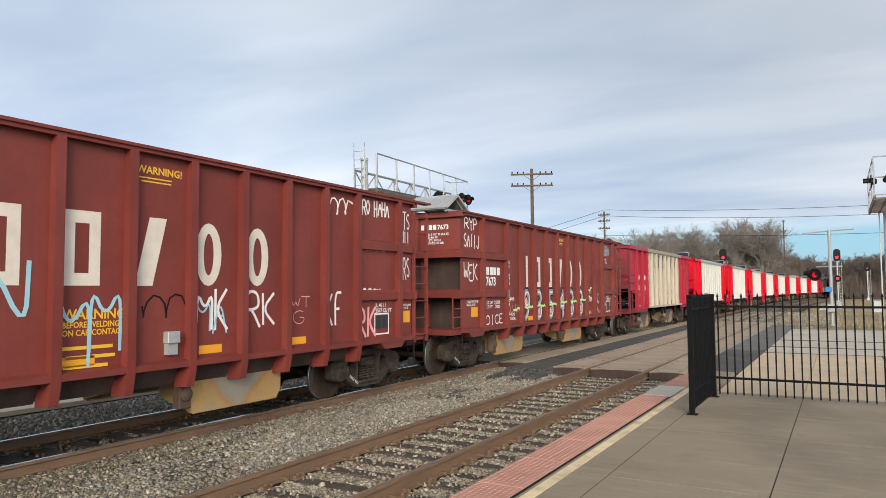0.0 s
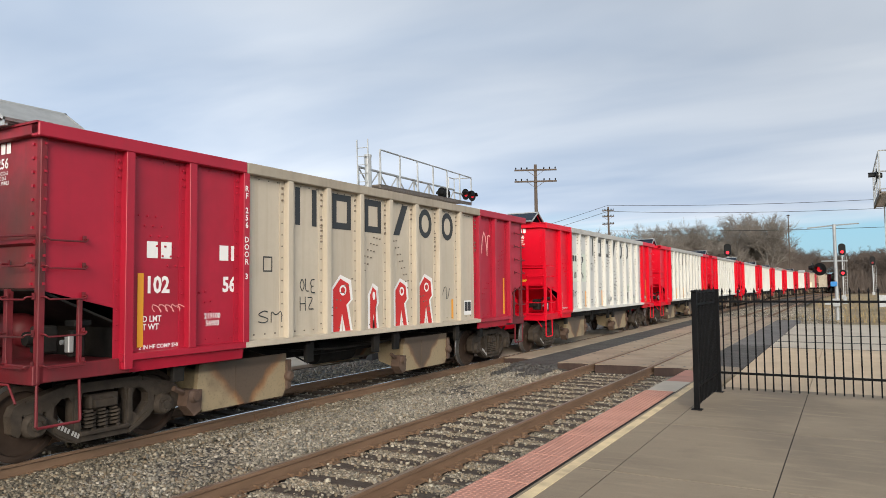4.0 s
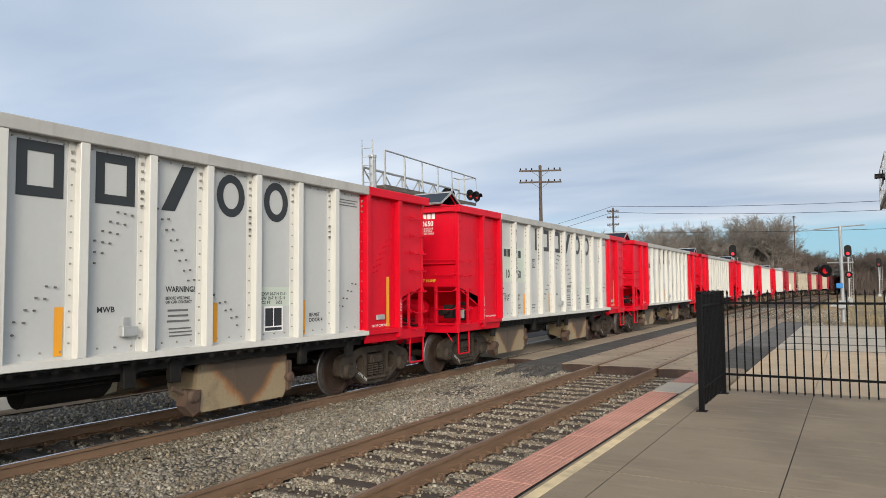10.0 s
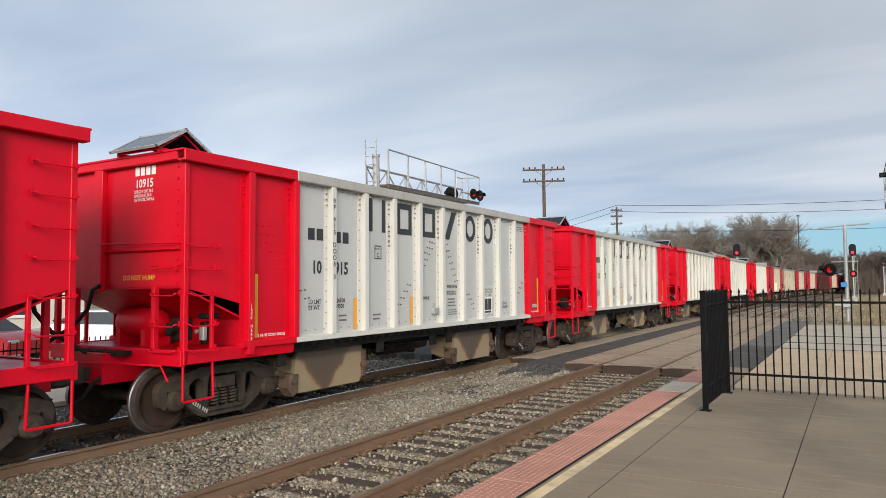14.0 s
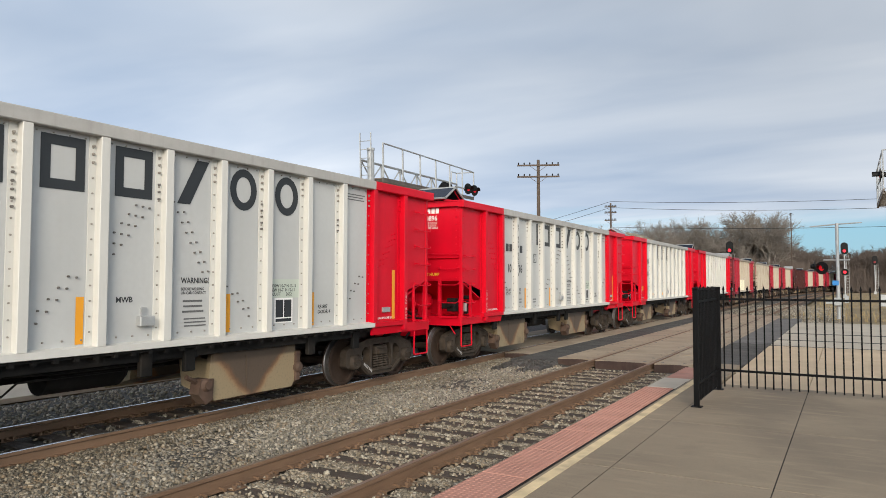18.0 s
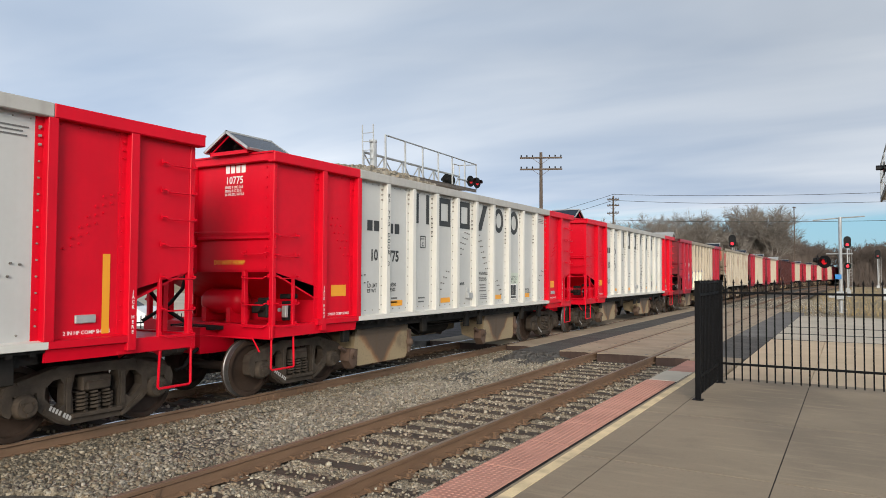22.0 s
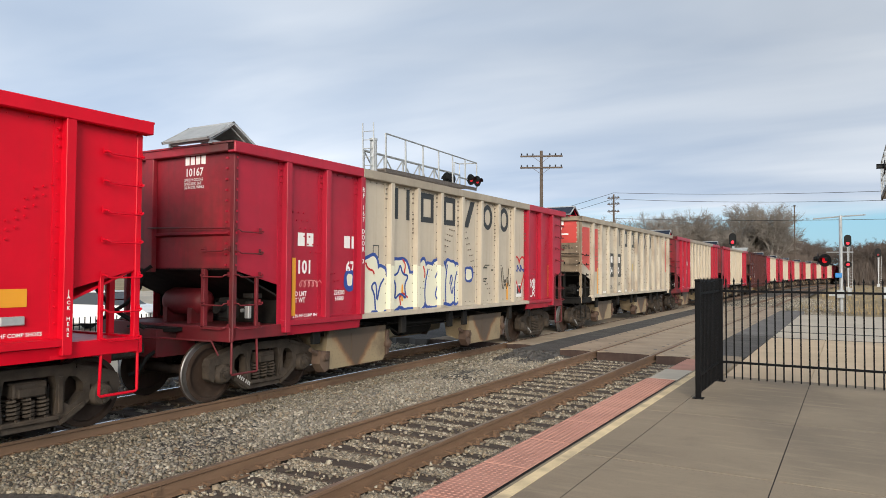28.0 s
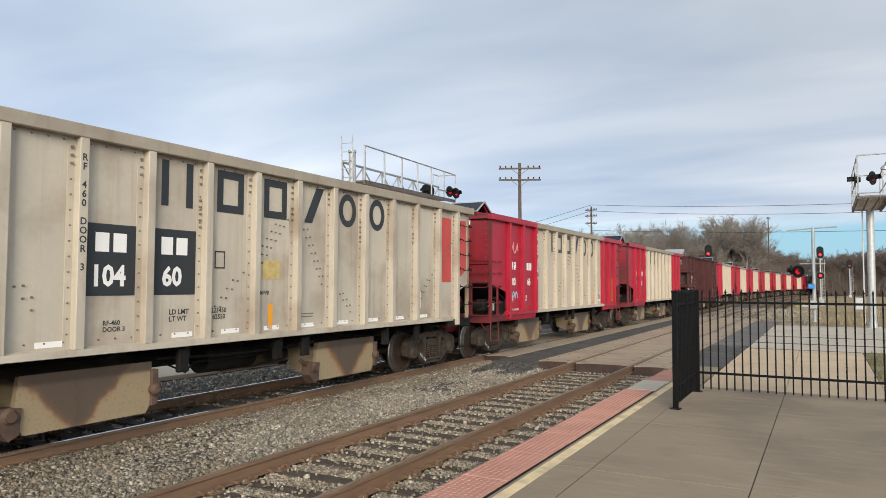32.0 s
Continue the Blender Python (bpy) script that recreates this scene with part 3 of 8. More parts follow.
def letter_front(parent, text, x, z, size, material, y=-0.008, width=1.0):
    return part("lettering", word_mesh(text, size, material, width), None, parent, m=Matrix.Translation((x, y, z)) @ FRONT)


def ring(w, h, t, n=20, corner=None):
    """A flat ring: an oval, or a frame with square corners."""
    g = Geo()
    if corner is None:
        out = [(w / 2 + w / 2 * math.cos(a), h / 2 + h / 2 * math.sin(a)) for a in (2 * math.pi * i / n for i in range(n))]
        inn = [(w / 2 + (w / 2 - t) * math.cos(a), h / 2 + (h / 2 - t) * math.sin(a)) for a in (2 * math.pi * i / n for i in range(n))]
    else:
        n = 4
        out, inn = [(0, 0), (w, 0), (w, h), (0, h)], [(t, t), (w - t, t), (w - t, h - t), (t, h - t)]
    g.add([(*p, 0) for p in out + inn], [(i, (i + 1) % n, n + (i + 1) % n, n + i) for i in range(n)])
    return g


def bar(g, x0, x1, y0, y1, slant=0.0):
    return g.add([(x0, y0, 0), (x1, y0, 0), (x1 + slant, y1, 0), (x0 + slant, y1, 0)], [(0, 1, 2, 3)])


def mark(i, w, h, t):
    """Plain shapes in place of the six characters of the company's mark."""
    g = Geo()
    if i == 0:
        bar(g, 0, t, 0, h), bar(g, w - t, w, 0, h)
    elif i in (1, 2):
        g = ring(w, h, t, corner=0)
    elif i == 3:
        bar(g, 0, t * 1.8, 0, h, w - t * 1.8)
    else:
        g = ring(w, h, t)
    return g


def ribbon(pts, width):
    """A flat brush stroke through 2D points."""
    g = Geo()
    vs = []
    for i, (x, y) in enumerate(pts):
        a, b = pts[max(i - 1, 0)], pts[min(i + 1, len(pts) - 1)]
        dx, dy = b[0] - a[0], b[1] - a[1]
        d = math.hypot(dx, dy) or 1
        vs += [(x - dy / d * width / 2, y + dx / d * width / 2, i * 0.00025), (x + dy / d * width / 2, y - dx / d * width / 2, i * 0.00025)]
    return g.add(vs, [(2 * i, 2 * i + 1, 2 * i + 3, 2 * i + 2) for i in range(len(pts) - 1)])


def scrawl(parent, y0, y1, z0, z1, material, seed, width=0.03, loops=4, x=1.4965, label=""):
    """A sprayed tag: a looping stroke that fills a box on the car's side."""
    rnd = random.Random(seed)
    n, pts = loops * 7, []
    ph, amp = rnd.uniform(0, 6), rnd.uniform(0.32, 0.5)
    for i in range(n + 1):
        s = i / n
        yy = y0 + (y1 - y0) * (s + 0.09 * math.sin(loops * 2 * math.pi * s + ph))
        zz = (z0 + z1) / 2 + (z1 - z0) * amp * math.sin(loops * 2 * math.pi * s * rnd.uniform(0.97, 1.03) + ph * 2) * rnd.uniform(0.75, 1.0)
        pts.append((yy, zz))
    return part("graffiti", ribbon(pts, width), material, parent, label, m=Matrix.Translation((x, 0, 0)) @ SIDE, smooth=0)


# strokes of hand-sprayed letters on an 8 x 8 grid, column then row; a bar lifts the can
STROKES = {"A": "00 48 80|24 64", "B": "00 08 68 66 44 04 44 73 70 00", "C": "77 48 06 02 40 72", "D": "00 08 58 74 60 00", "E": "78 08 04 64 04 00 70", "F": "00 08 78|04 54",
           "G": "77 48 06 02 40 72 74 44", "H": "00 08|04 74|78 70", "I": "40 48", "J": "78 72 40 02", "K": "00 08|78 04 70", "L": "08 00 70", "M": "00 08 44 88 80", "N": "00 08 80 88",
           "O": "40 03 05 48 75 73 40", "P": "00 08 68 75 54 04", "R": "00 08 68 75 54 04 34 80", "S": "77 48 06 05 73 71 40 01", "T": "08 88|48 40", "U": "08 02 40 72 78", "V": "08 40 88",
           "W": "08 20 46 60 88", "X": "00 88|08 80", "Y": "08 44 88|44 40", "Z": "08 88 00 80"}


def spray(parent, text, y0, y1, z0, z1, material, seed, width=0.03, x=1.4965, label="sprayed graffiti tag", slope=0.0):
    """A hand-sprayed word: wobbly strokes that fill a box on the car's side."""
    rnd = random.Random(seed)
    g, n = Geo(), len(text)
    for i, ch in enumerate(text):
        if ch == " ":
            continue
        a, w = y0 + (y1 - y0) * i / n, (y1 - y0) / n * rnd.uniform(0.72, 0.95)
        lo, hi = z0 + (z1 - z0) * rnd.uniform(0, 0.16), z1 - (z1 - z0) * rnd.uniform(0, 0.14)
        for stroke in STROKES[ch].split("|"):
            corners = [(a + w * int(p[0]) / 8 + rnd.uniform(-0.05, 0.05) * w, lo + (hi - lo) * int(p[1]) / 8 + slope * (a - y0)) for p in stroke.split()]
            # rounded by cutting every corner twice
            for _ in range(2):
                cut = [corners[0]]
                for p, q in zip(corners, corners[1:]):
                    cut += [(p[0] * 0.75 + q[0] * 0.25, p[1] * 0.75 + q[1] * 0.25), (p[0] * 0.25 + q[0] * 0.75, p[1] * 0.25 + q[1] * 0.75)]
                corners = cut + [corners[-1]]
            r = ribbon(corners, width)
            g.add([(p[0], p[1], p[2] + 0.0004 * (i % 5)) for p in r.v], r.f)
    return part("graffiti", g, material, parent, label, m=Matrix.Translation((x, 0, 0)) @ SIDE, smooth=0)

# ---- ground, tracks, crossing, platform ----
def sheet(name, x0, x1, y0, y1, z, material, label, category, parent=None, thick=0.3, c=0.0):
    g = Geo().box(x0, x1, y0, y1, z - thick, z, c)
    ob = new(name, g.mesh(name, material, 0))
    if parent:
        ob.parent = parent
        return ob
    return tagged(ob, label, category, kind="structure")


def ground_geo(g):
    """One sheet to the horizon: a shallow trough along the ballast, level elsewhere."""
    xs = [-900, -300, -120, -60, -30, -20, -15.2, -14.2, -12.2, -11.2, -9.4, -7.7, -7.2, -6.4, -5.0, -3.7, -3.3, -2.0, 2, 8, 20, 60, 150, 400, 900]
    hs = {-15.2: -0.5, -14.2: -0.5, -12.2: -0.55, -11.2: -0.55, -9.4: -0.55, -7.7: -0.55, -7.2: -0.55, -6.4: -0.55, -5.0: -0.55, -3.7: -0.5, -3.3: -0.3, -2.0: -0.26}
    ys = [-200, -60, -20, -5] + [i * 1.5 for i in range(0, 40)] + [70, 90, 130, 200, 320, 600, 1500]
    rnd = random.Random(2)
    vs = [(x, y, hs.get(x, -0.32 if x < -3 else -0.26) + (rnd.uniform(-0.015, 0.015) if -15 < x < -3 else 0)) for y in ys for x in xs]
    n = len(xs)
    g.add(vs, [(j * n + i, j * n + i + 1, (j + 1) * n + i + 1, (j + 1) * n + i) for j in range(len(ys) - 1) for i in range(n - 1)])


g = Geo()
ground_geo(g)
ground = tagged(new("ground", g.mesh("ground", GRASS)), "dry winter grass and dirt ground", "ground", kind="structure")
# the gravel bed of both tracks lies on the ground
bed = Geo()
xs_b = [-14.0, -12.6, -11.0, -10.4, -9.4, -8.3, -7.8, -7.3, -6.7, -6.2, -5.0, -3.9, -3.45]
zb = [-0.36, -0.22, -0.2, -0.22, -0.22, -0.22, -0.18, -0.15, -0.16, -0.225, -0.225, -0.22, -0.18]
rnd = random.Random(8)
ys_b = [-12 + 0.4 * i for i in range(76)] + [46.5 + 4 * i for i in range(60)]
rows_b = [(x + bend(y), y, z + (rnd.uniform(-0.012, 0.012))) for y in ys_b for x, z in zip(xs_b, zb)]
nb = len(xs_b)
bed.add(rows_b, [(j * nb + i, j * nb + i + 1, (j + 1) * nb + i + 1, (j + 1) * nb + i) for j in range(len(ys_b) - 1) for i in range(nb - 1)])
tagged(new("gravel_bed", bed.mesh("gravel_bed", GRAVEL)), "grey crushed stone track bed", "ballast", kind="structure")


def rail_geo(g, y0, y1):
    out = [(-0.035, -0.004), (-0.03, 0.0), (0.03, 0.0), (0.035, -0.004), (0.035, -0.035), (0.01, -0.05), (0.01, -0.145), (0.07, -0.158), (0.07, -0.17), (-0.07, -0.17), (-0.07, -0.158), (-0.01, -0.145), (-0.01, -0.05), (-0.035, -0.035)]
    along = [y0, 87.0] + [95.0 + 8 * i for i in range(int((y1 - 95) / 8) + 1)]
    n = len(out)
    g.add([(x + bend(y), y, z) for y in along for x, z in out],
          [(j * n + i, j * n + (i + 1) % n, (j + 1) * n + (i + 1) % n, (j + 1) * n + i) for j in range(len(along) - 1) for i in range(n)] + [tuple(range(n))])


def rail_head_geo(g, half, y0, y1):
    along = [y0, 87.0] + [95.0 + 8 * i for i in range(int((y1 - 95) / 8) + 1)]
    g.add([(x + bend(y), y, z) for y in along for x, z in ((-half, 0.0), (-half, 0.0025), (half, 0.0025), (half, 0.0))],
          [(j * 4 + i, j * 4 + (i + 1) % 4, j * 4 + 4 + (i + 1) % 4, j * 4 + 4 + i) for j in range(len(along) - 1) for i in range(4)])


TIE_AT = {NEAR_TRACK: [], TRAIN_TRACK: []}
TIE_Y = {NEAR_TRACK: 17.35, TRAIN_TRACK: 18.0}
for track_no, (cx, last) in enumerate(TIE_Y.items()):
    track = tagged(new(f"track_{track_no + 1}"), "rusty railway track on weathered wooden ties" if track_no == 0 else "main railway track with polished rail heads", "railway track", kind="structure")
    for s in (-1, 1):
        r = part("rail", lambda g: rail_geo(g, -14, 420), RAIL, track, "", pose(cx + s * 0.7525, 0, 0), "rail", smooth=0)
        top = RAIL_TOP if track_no == 0 else SHINY_TOP
        part("rail_head", lambda g: rail_head_geo(g, 0.026 if track_no else 0.022, -14, 420), top, track, "", pose(cx + s * 0.7525, 0, 0), "head" + str(track_no), smooth=0)
    rnd = random.Random(track_no)
    y = 0.6
    while y < last:
        TIE_AT[cx].append(y)
        tie = part("tie", lambda g: g.box(-1.28, 1.28, -0.115, 0.115, -0.16, 0.0, 0.012), TIE, track, "", pose(cx + rnd.uniform(-0.06, 0.06), y, -0.172 + rnd.uniform(-0.012, 0.004), rnd.uniform(-0.5, 0.5), rnd.uniform(-0.4, 0.4), rnd.uniform(-2, 2)), "tie" + str(rnd.randrange(3)))
        for s in (-1, 1):
            part("tie_plate", lambda g: (g.box(-0.17, 0.17, -0.09, 0.09, -0.172, -0.158), [g.box(-0.1, 0.1, b - 0.016, b + 0.016, -0.17, -0.135) for b in (-0.14, 0.14)], [g.box(a - 0.02, a + 0.02, b - 0.02, b + 0.02, -0.16, -0.125, 0.004) for a, b in ((0.085, 0.05), (-0.085, -0.05), (0.13, -0.05), (-0.13, 0.05))]), RAIL, track, "", pose(cx + s * 0.7525, y, 0), "plate")
        y += 0.53 + rnd.uniform(-0.05, 0.05)
    far_ties = part("far_ties", lambda g: [g.box(cx - 1.28 + bend(y_), cx + 1.28 + bend(y_), y_, y_ + 0.23, -0.3, -0.165) for y_ in (46.5 + i * 0.55 for i in range(260))], TIE, track, "", None, None)
    far_ties["kind"] = "stuff"
    for jy in (8.9, 9.9) if track_no else (4.2,):
        for s in (-1, 1):
            part("joint_bar", lambda g: (g.prism([(0.012, -0.05), (0.035, -0.045), (0.03, -0.13), (0.05, -0.145), (0.012, -0.14)], "y", -0.3, 0.3), [g.box(0.03, 0.055, b - 0.02, b + 0.02, -0.115, -0.075) for b in (-0.22, -0.08, 0.08, 0.22)]), RAIL, track, "", pose(cx + s * 0.7525, jy, 0), "jbar")

# loose stones over the bed
CHIP = [(x, y, z) for x in (-0.6, 0.6) for y in (-0.6, 0.6) for z in (-0.55, 0.55)]
CHIP_F = [(0, 1, 3), (0, 3, 2), (4, 6, 7), (4, 7, 5), (0, 4, 5), (0, 5, 1), (2, 3, 7), (2, 7, 6), (0, 2, 6), (0, 6, 4), (1, 5, 7), (1, 7, 3)]


def scatter(name, label, n, place, size, material, seed):
    rs = np.random.RandomState(seed)
    pts = place(rs, n)
    n = len(pts)
    chip = np.array(CHIP)
    shape = (chip[None] + rs.uniform(-0.32, 0.32, (n, 8, 3))) * rs.uniform(0.55, 1.35, (n, 1, 3))
    ang = rs.uniform(0, 2 * np.pi, (n, 2))
    c, s = np.cos(ang), np.sin(ang)
    x, y, z = shape[..., 0], shape[..., 1], shape[..., 2]
    y, z = y * c[:, :1] - z * s[:, :1], y * s[:, :1] + z * c[:, :1]
    x, y = x * c[:, 1:] - y * s[:, 1:], x * s[:, 1:] + y * c[:, 1:]
    shape = np.stack([x, y, z], -1) * rs.uniform(*size, (n, 1, 1)) + pts[:, None, :]
    me = bpy.data.meshes.new(name)
    faces = (np.array(CHIP_F)[None] + 8 * np.arange(n)[:, None, None]).reshape(-1, 3)
    me.vertices.add(8 * n)
    me.vertices.foreach_set("co", shape.reshape(-1))
    me.loops.add(faces.size)
    me.loops.foreach_set("vertex_index", faces.reshape(-1))
    me.polygons.add(len(faces))
    me.polygons.foreach_set("loop_start", np.arange(0, faces.size, 3))
    me.update(calc_edges=True)
    me.materials.append(material)
    return tagged(new(name, me), label, "ballast", kind="stuff")


def bed_height(x, y):
    z = np.interp(x, xs_b, zb)
    return z + 0.03 * np.sin(y * 0.9 + x) * np.exp(-((x + 7.2) / 0.8) ** 2)


def place_between(rs, n, crib=False, dusky=False):
    x = rs.uniform(-6.33, -3.73, n) if crib else rs.uniform(-8.62, -3.42, n)
    low = (6.9 - 0.5 * np.abs(x)) / 0.866
    y = low + (18.2 - low) * rs.uniform(0, 1, n) ** 1.45
    keep = (np.abs(np.abs(x - NEAR_TRACK) - 0.7525) > 0.085) & (np.abs(x - TRAIN_TRACK - 0.7525) > 0.1)
    keep &= (y < 17.3) | (x < -6.9)
    # stones fill the cribs between the ties, few lie on the wood
    ties = np.array(TIE_AT[NEAR_TRACK])
    off = np.abs(y[:, None] - ties[None]).min(1)
    inside = np.abs(x - NEAR_TRACK) < 1.29
    on_tie = inside & (off < 0.118)
    keep &= ~on_tie | (rs.uniform(0, 1, n) < 0.03)
    keep &= inside == crib
    if not crib:
        # stones along the train's rail and in the foreground are darker and browner
        share = np.clip((-7.35 - x) / 0.9, 0, 1) * 0.75 + np.clip((7.0 - y) / 3.0, 0, 1) * 0.7 + 0.12 * np.sin(x * 3.1 + 1.7 * np.sin(y * 1.3))
        keep &= (rs.uniform(0, 1, n) < share) == dusky
    x, y, on_tie, inside = x[keep], y[keep], on_tie[keep], inside[keep]
    z = bed_height(x, y) + rs.uniform(-0.03, 0.028, len(x))
    z = np.where(on_tie, -0.165, np.where(inside, np.minimum(z + 0.012, -0.198), np.where(x < TRAIN_TRACK + 1.34, np.maximum(z, -0.158 + rs.uniform(-0.006, 0.006, len(x))), z)))
    return np.stack([x, y, z], 1)


def place_far_side(rs, n):
    x, y = rs.uniform(-13.6, -8.7, n), rs.uniform(3, 22, n)
    keep = np.abs(np.abs(x - TRAIN_TRACK) - 0.7525) > 0.09
    x, y = x[keep], y[keep]
    return np.stack([x, y, bed_height(x, y) + rs.uniform(-0.01, 0.02, len(x))], 1)


scatter("ballast_stones", "grey and tan crushed ballast stones between the tracks", 140000, place_between, (0.013, 0.036), STONE, 1)
scatter("ballast_stones", "oily brown ballast stones along the main track", 140000, lambda rs, n: place_between(rs, n, False, True), (0.013, 0.036), STONE_DUSKY, 1)
scatter("ballast_stones", "dusty brown ballast stones in the cribs of the near track", 95000, lambda rs, n: place_between(rs, n, True), (0.013, 0.034), STONE_B, 7)
scatter("ballast_stones", "grey crushed ballast stones beyond the train", 9000, place_far_side, (0.02, 0.045), STONE, 2)
scatter("ballast_stones", "pale ballast stones along the line past the crossing", 11000, lambda rs, n: (lambda x, y: np.stack([x, y, np.where(y < 47, -0.24, np.where(x < -3.2, -0.17, -0.25))], 1))(rs.uniform(-7.8, -0.2, n), 39.8 + 32 * rs.uniform(0, 1, n) ** 1.6, ), (0.025, 0.07), STONE, 4)

def place_rubble(rs, n):
    x = -7.75 + 1.15 * rs.uniform(0, 1, n)
    y = 17.3 - 2.0 * rs.uniform(0, 1, n) ** 2.2 * (0.6 + 0.4 * np.sin(x * 9))
    return np.stack([x, y, bed_height(x, y) + rs.uniform(0.0, 0.06, n)], 1)


scatter("asphalt_rubble", "broken black asphalt crumbs beside the crossing", 900, place_rubble, (0.02, 0.075), ASPHALT, 6)
# road crossing
crossing = tagged(new("crossing"), "concrete and asphalt level crossing over both tracks", "level crossing", kind="structure")
rnd = random.Random(12)
for x0, x1 in ((-6.72, -5.86), (-5.7, -4.36), (-4.2, -3.38)):
    for i in range(12):
        y0 = 17.75 + i * 2.4
        part("crossing_panel", lambda g: g.box(0, x1 - x0, 0.004, 2.396, -0.3, 0.0), PANEL, crossing, "", pose(x0, y0, rnd.uniform(-0.008, 0.0)), f"xp{x0}")
        part("panel_bolt", lambda g: [g.lathe([(0.0, 0.045), (0.004, 0.04)], "z", (a, b, 0.0), 8) for a in (0.14, x1 - x0 - 0.14) for b in (0.3, 1.2, 2.1)], WORN, crossing, "dull recessed panel bolts", pose(x0, y0, 0.0), f"xb{x0}")
for x0, x1 in ((-11.1, -10.2), (-10.05, -8.7), (-8.53, -7.75)):
    for i in range(12):
        y0 = 18.3 + i * 2.4
        part("crossing_panel", lambda g: g.box(0, x1 - x0, 0.004, 2.396, -0.3, 0.0), PANEL, crossing, "", pose(x0, y0, rnd.uniform(-0.008, 0.0)), f"xq{x0}")


def rough_slab(x0, x1, y0, y1, z, seed, ragged=0.3):
    def fill(g):
        r_ = random.Random(seed)
        n = 14
        nearl = [(x0 + (x1 - x0) * i / n, y0 + r_.uniform(-ragged, ragged)) for i in range(n + 1)]
        farl = [(x1 - (x1 - x0) * i / n, y1 + r_.uniform(-ragged, ragged)) for i in range(n + 1)]
        g.prism(nearl + farl, "z", z - 0.25, z)
    return fill


# thin plates added over the concrete ends; their dark colour stands in for shade
for x0, x1, y0 in ((-6.72, -5.86, 17.73), (-5.7, -4.36, 17.73), (-4.2, -3.38, 17.73), (-11.1, -10.2, 18.28), (-10.05, -8.7, 18.28), (-8.53, -7.75, 18.28)):
    part("panel_end", lambda g: g.prism([(x0, -0.3), (x1, -0.3), (x1, -0.02), (x1 - 0.2, -0.006), (x0 + 0.3, -0.012), (x0, -0.03)], "y", y0, y0 + 0.018), GRIME_SHADE_B, crossing, "grimy steel edge of the panel")
part("asphalt", rough_slab(-7.75, -6.72, 17.2, 46, -0.015, 1), ASPHALT, crossing, "dark patched asphalt strip")
part("asphalt", rough_slab(-3.38, -2.22, 18.4, 25.2, -0.004, 2), ASPHALT, crossing, "dark patched asphalt strip")
part("asphalt", rough_slab(-3.38, -2.22, 24.9, 43.3, -0.012, 5), WORN, crossing, "worn grey asphalt strip")
part("asphalt", rough_slab(-16, -11.1, 18.0, 46, -0.015, 3), ASPHALT, crossing, "dark patched asphalt strip")
part("asphalt_lump", lambda g: [g.box(-7.6 + 0.23 * i, -7.25 + 0.24 * i, 15.9 + 0.17 * (i % 3), 16.6 + 0.1 * i, -0.2, -0.1 + 0.03 * (i % 2), 0.03) for i in range(4)], ASPHALT, crossing, "broken black asphalt edge")
sheet("road", -2.2, 60, 24.75, 39.6, -0.02, ROADWAY, "pale grey concrete road across the railway", "road")
tagged(new("road_edge", Geo().box(-2.2, 60, 30.9, 31.2, -0.1, -0.012).box(-2.2, 60, 27.3, 27.55, -0.1, -0.012).box(-2.2, 60, 24.62, 24.76, -0.1, -0.001).mesh("road_edge", ASPHALT, 0)), "dark joint and kerb along the road", "kerb", kind="structure")
sheet("road_far_side", -60, -16, 20, 46, -0.05, ROADWAY, "grey concrete road beyond the train", "road")
pavement = tagged(new("pavement"), "tan concrete pavement beyond the fence", "pavement", kind="structure")
for i, (x0, x1) in enumerate(((-2.2, -0.69), (-0.68, 1.0), (1.01, 2.4))):
    for j, (y0, y1) in enumerate(((14.66, 17.2), (17.36, 21.2), (21.21, 24.6))):
        if not (i == 2 and j > 0):
            part("slab", lambda g: g.box(0, x1 - x0, 0, y1 - y0, -0.2, 0, 0.008), WALKWAY, pavement, "", pose(x0, y0, -0.005 + 0.003 * ((i + j) % 2)), f"sl{i}{j}")
part("kerb", lambda g: g.box(-2.6, 2.4, 17.21, 17.35, -0.2, 0.012, 0.006), PATCH, pavement, "pale concrete kerb strip")
sheet("lawn", 1.02, 40, 17.4, 24.6, -0.01, LAWN, "patchy green and straw grass strip", "lawn", thick=0.1)
blades = Geo()
rnd = random.Random(21)
for i in range(2500):
    x, y, h = rnd.uniform(1.05, 6), rnd.uniform(17.5, 24.5), rnd.uniform(0.03, 0.12)
    a = rnd.uniform(0, 6.28)
    blades.add([(x - 0.01 * math.cos(a), y - 0.01 * math.sin(a), -0.01), (x + 0.01 * math.cos(a), y + 0.01 * math.sin(a), -0.01), (x + rnd.uniform(-0.05, 0.05), y + rnd.uniform(-0.05, 0.05), h)], [(0, 1, 2)])
tagged(new("grass_blades", blades.mesh("grass_blades", LAWN, 0)), "short green and straw grass blades", "grass", kind="stuff")
tall = Geo()
for i in range(9000):
    x, y, h = rnd.uniform(-3, 40), 46 + rnd.uniform(0, 1) ** 1.6 * 90, rnd.uniform(0.08, 0.35)
    a = rnd.uniform(0, 6.28)
    tall.add([(x - 0.03 * math.cos(a), y - 0.03 * math.sin(a), -0.28), (x + 0.03 * math.cos(a), y + 0.03 * math.sin(a), -0.28), (x + rnd.uniform(-0.1, 0.1), y + rnd.uniform(-0.1, 0.1), h - 0.26)], [(0, 1, 2)])
tagged(new("dry_grass", tall.mesh("dry_grass", STRAW, 0)), "tufts of dry straw-coloured winter grass", "grass", kind="stuff")

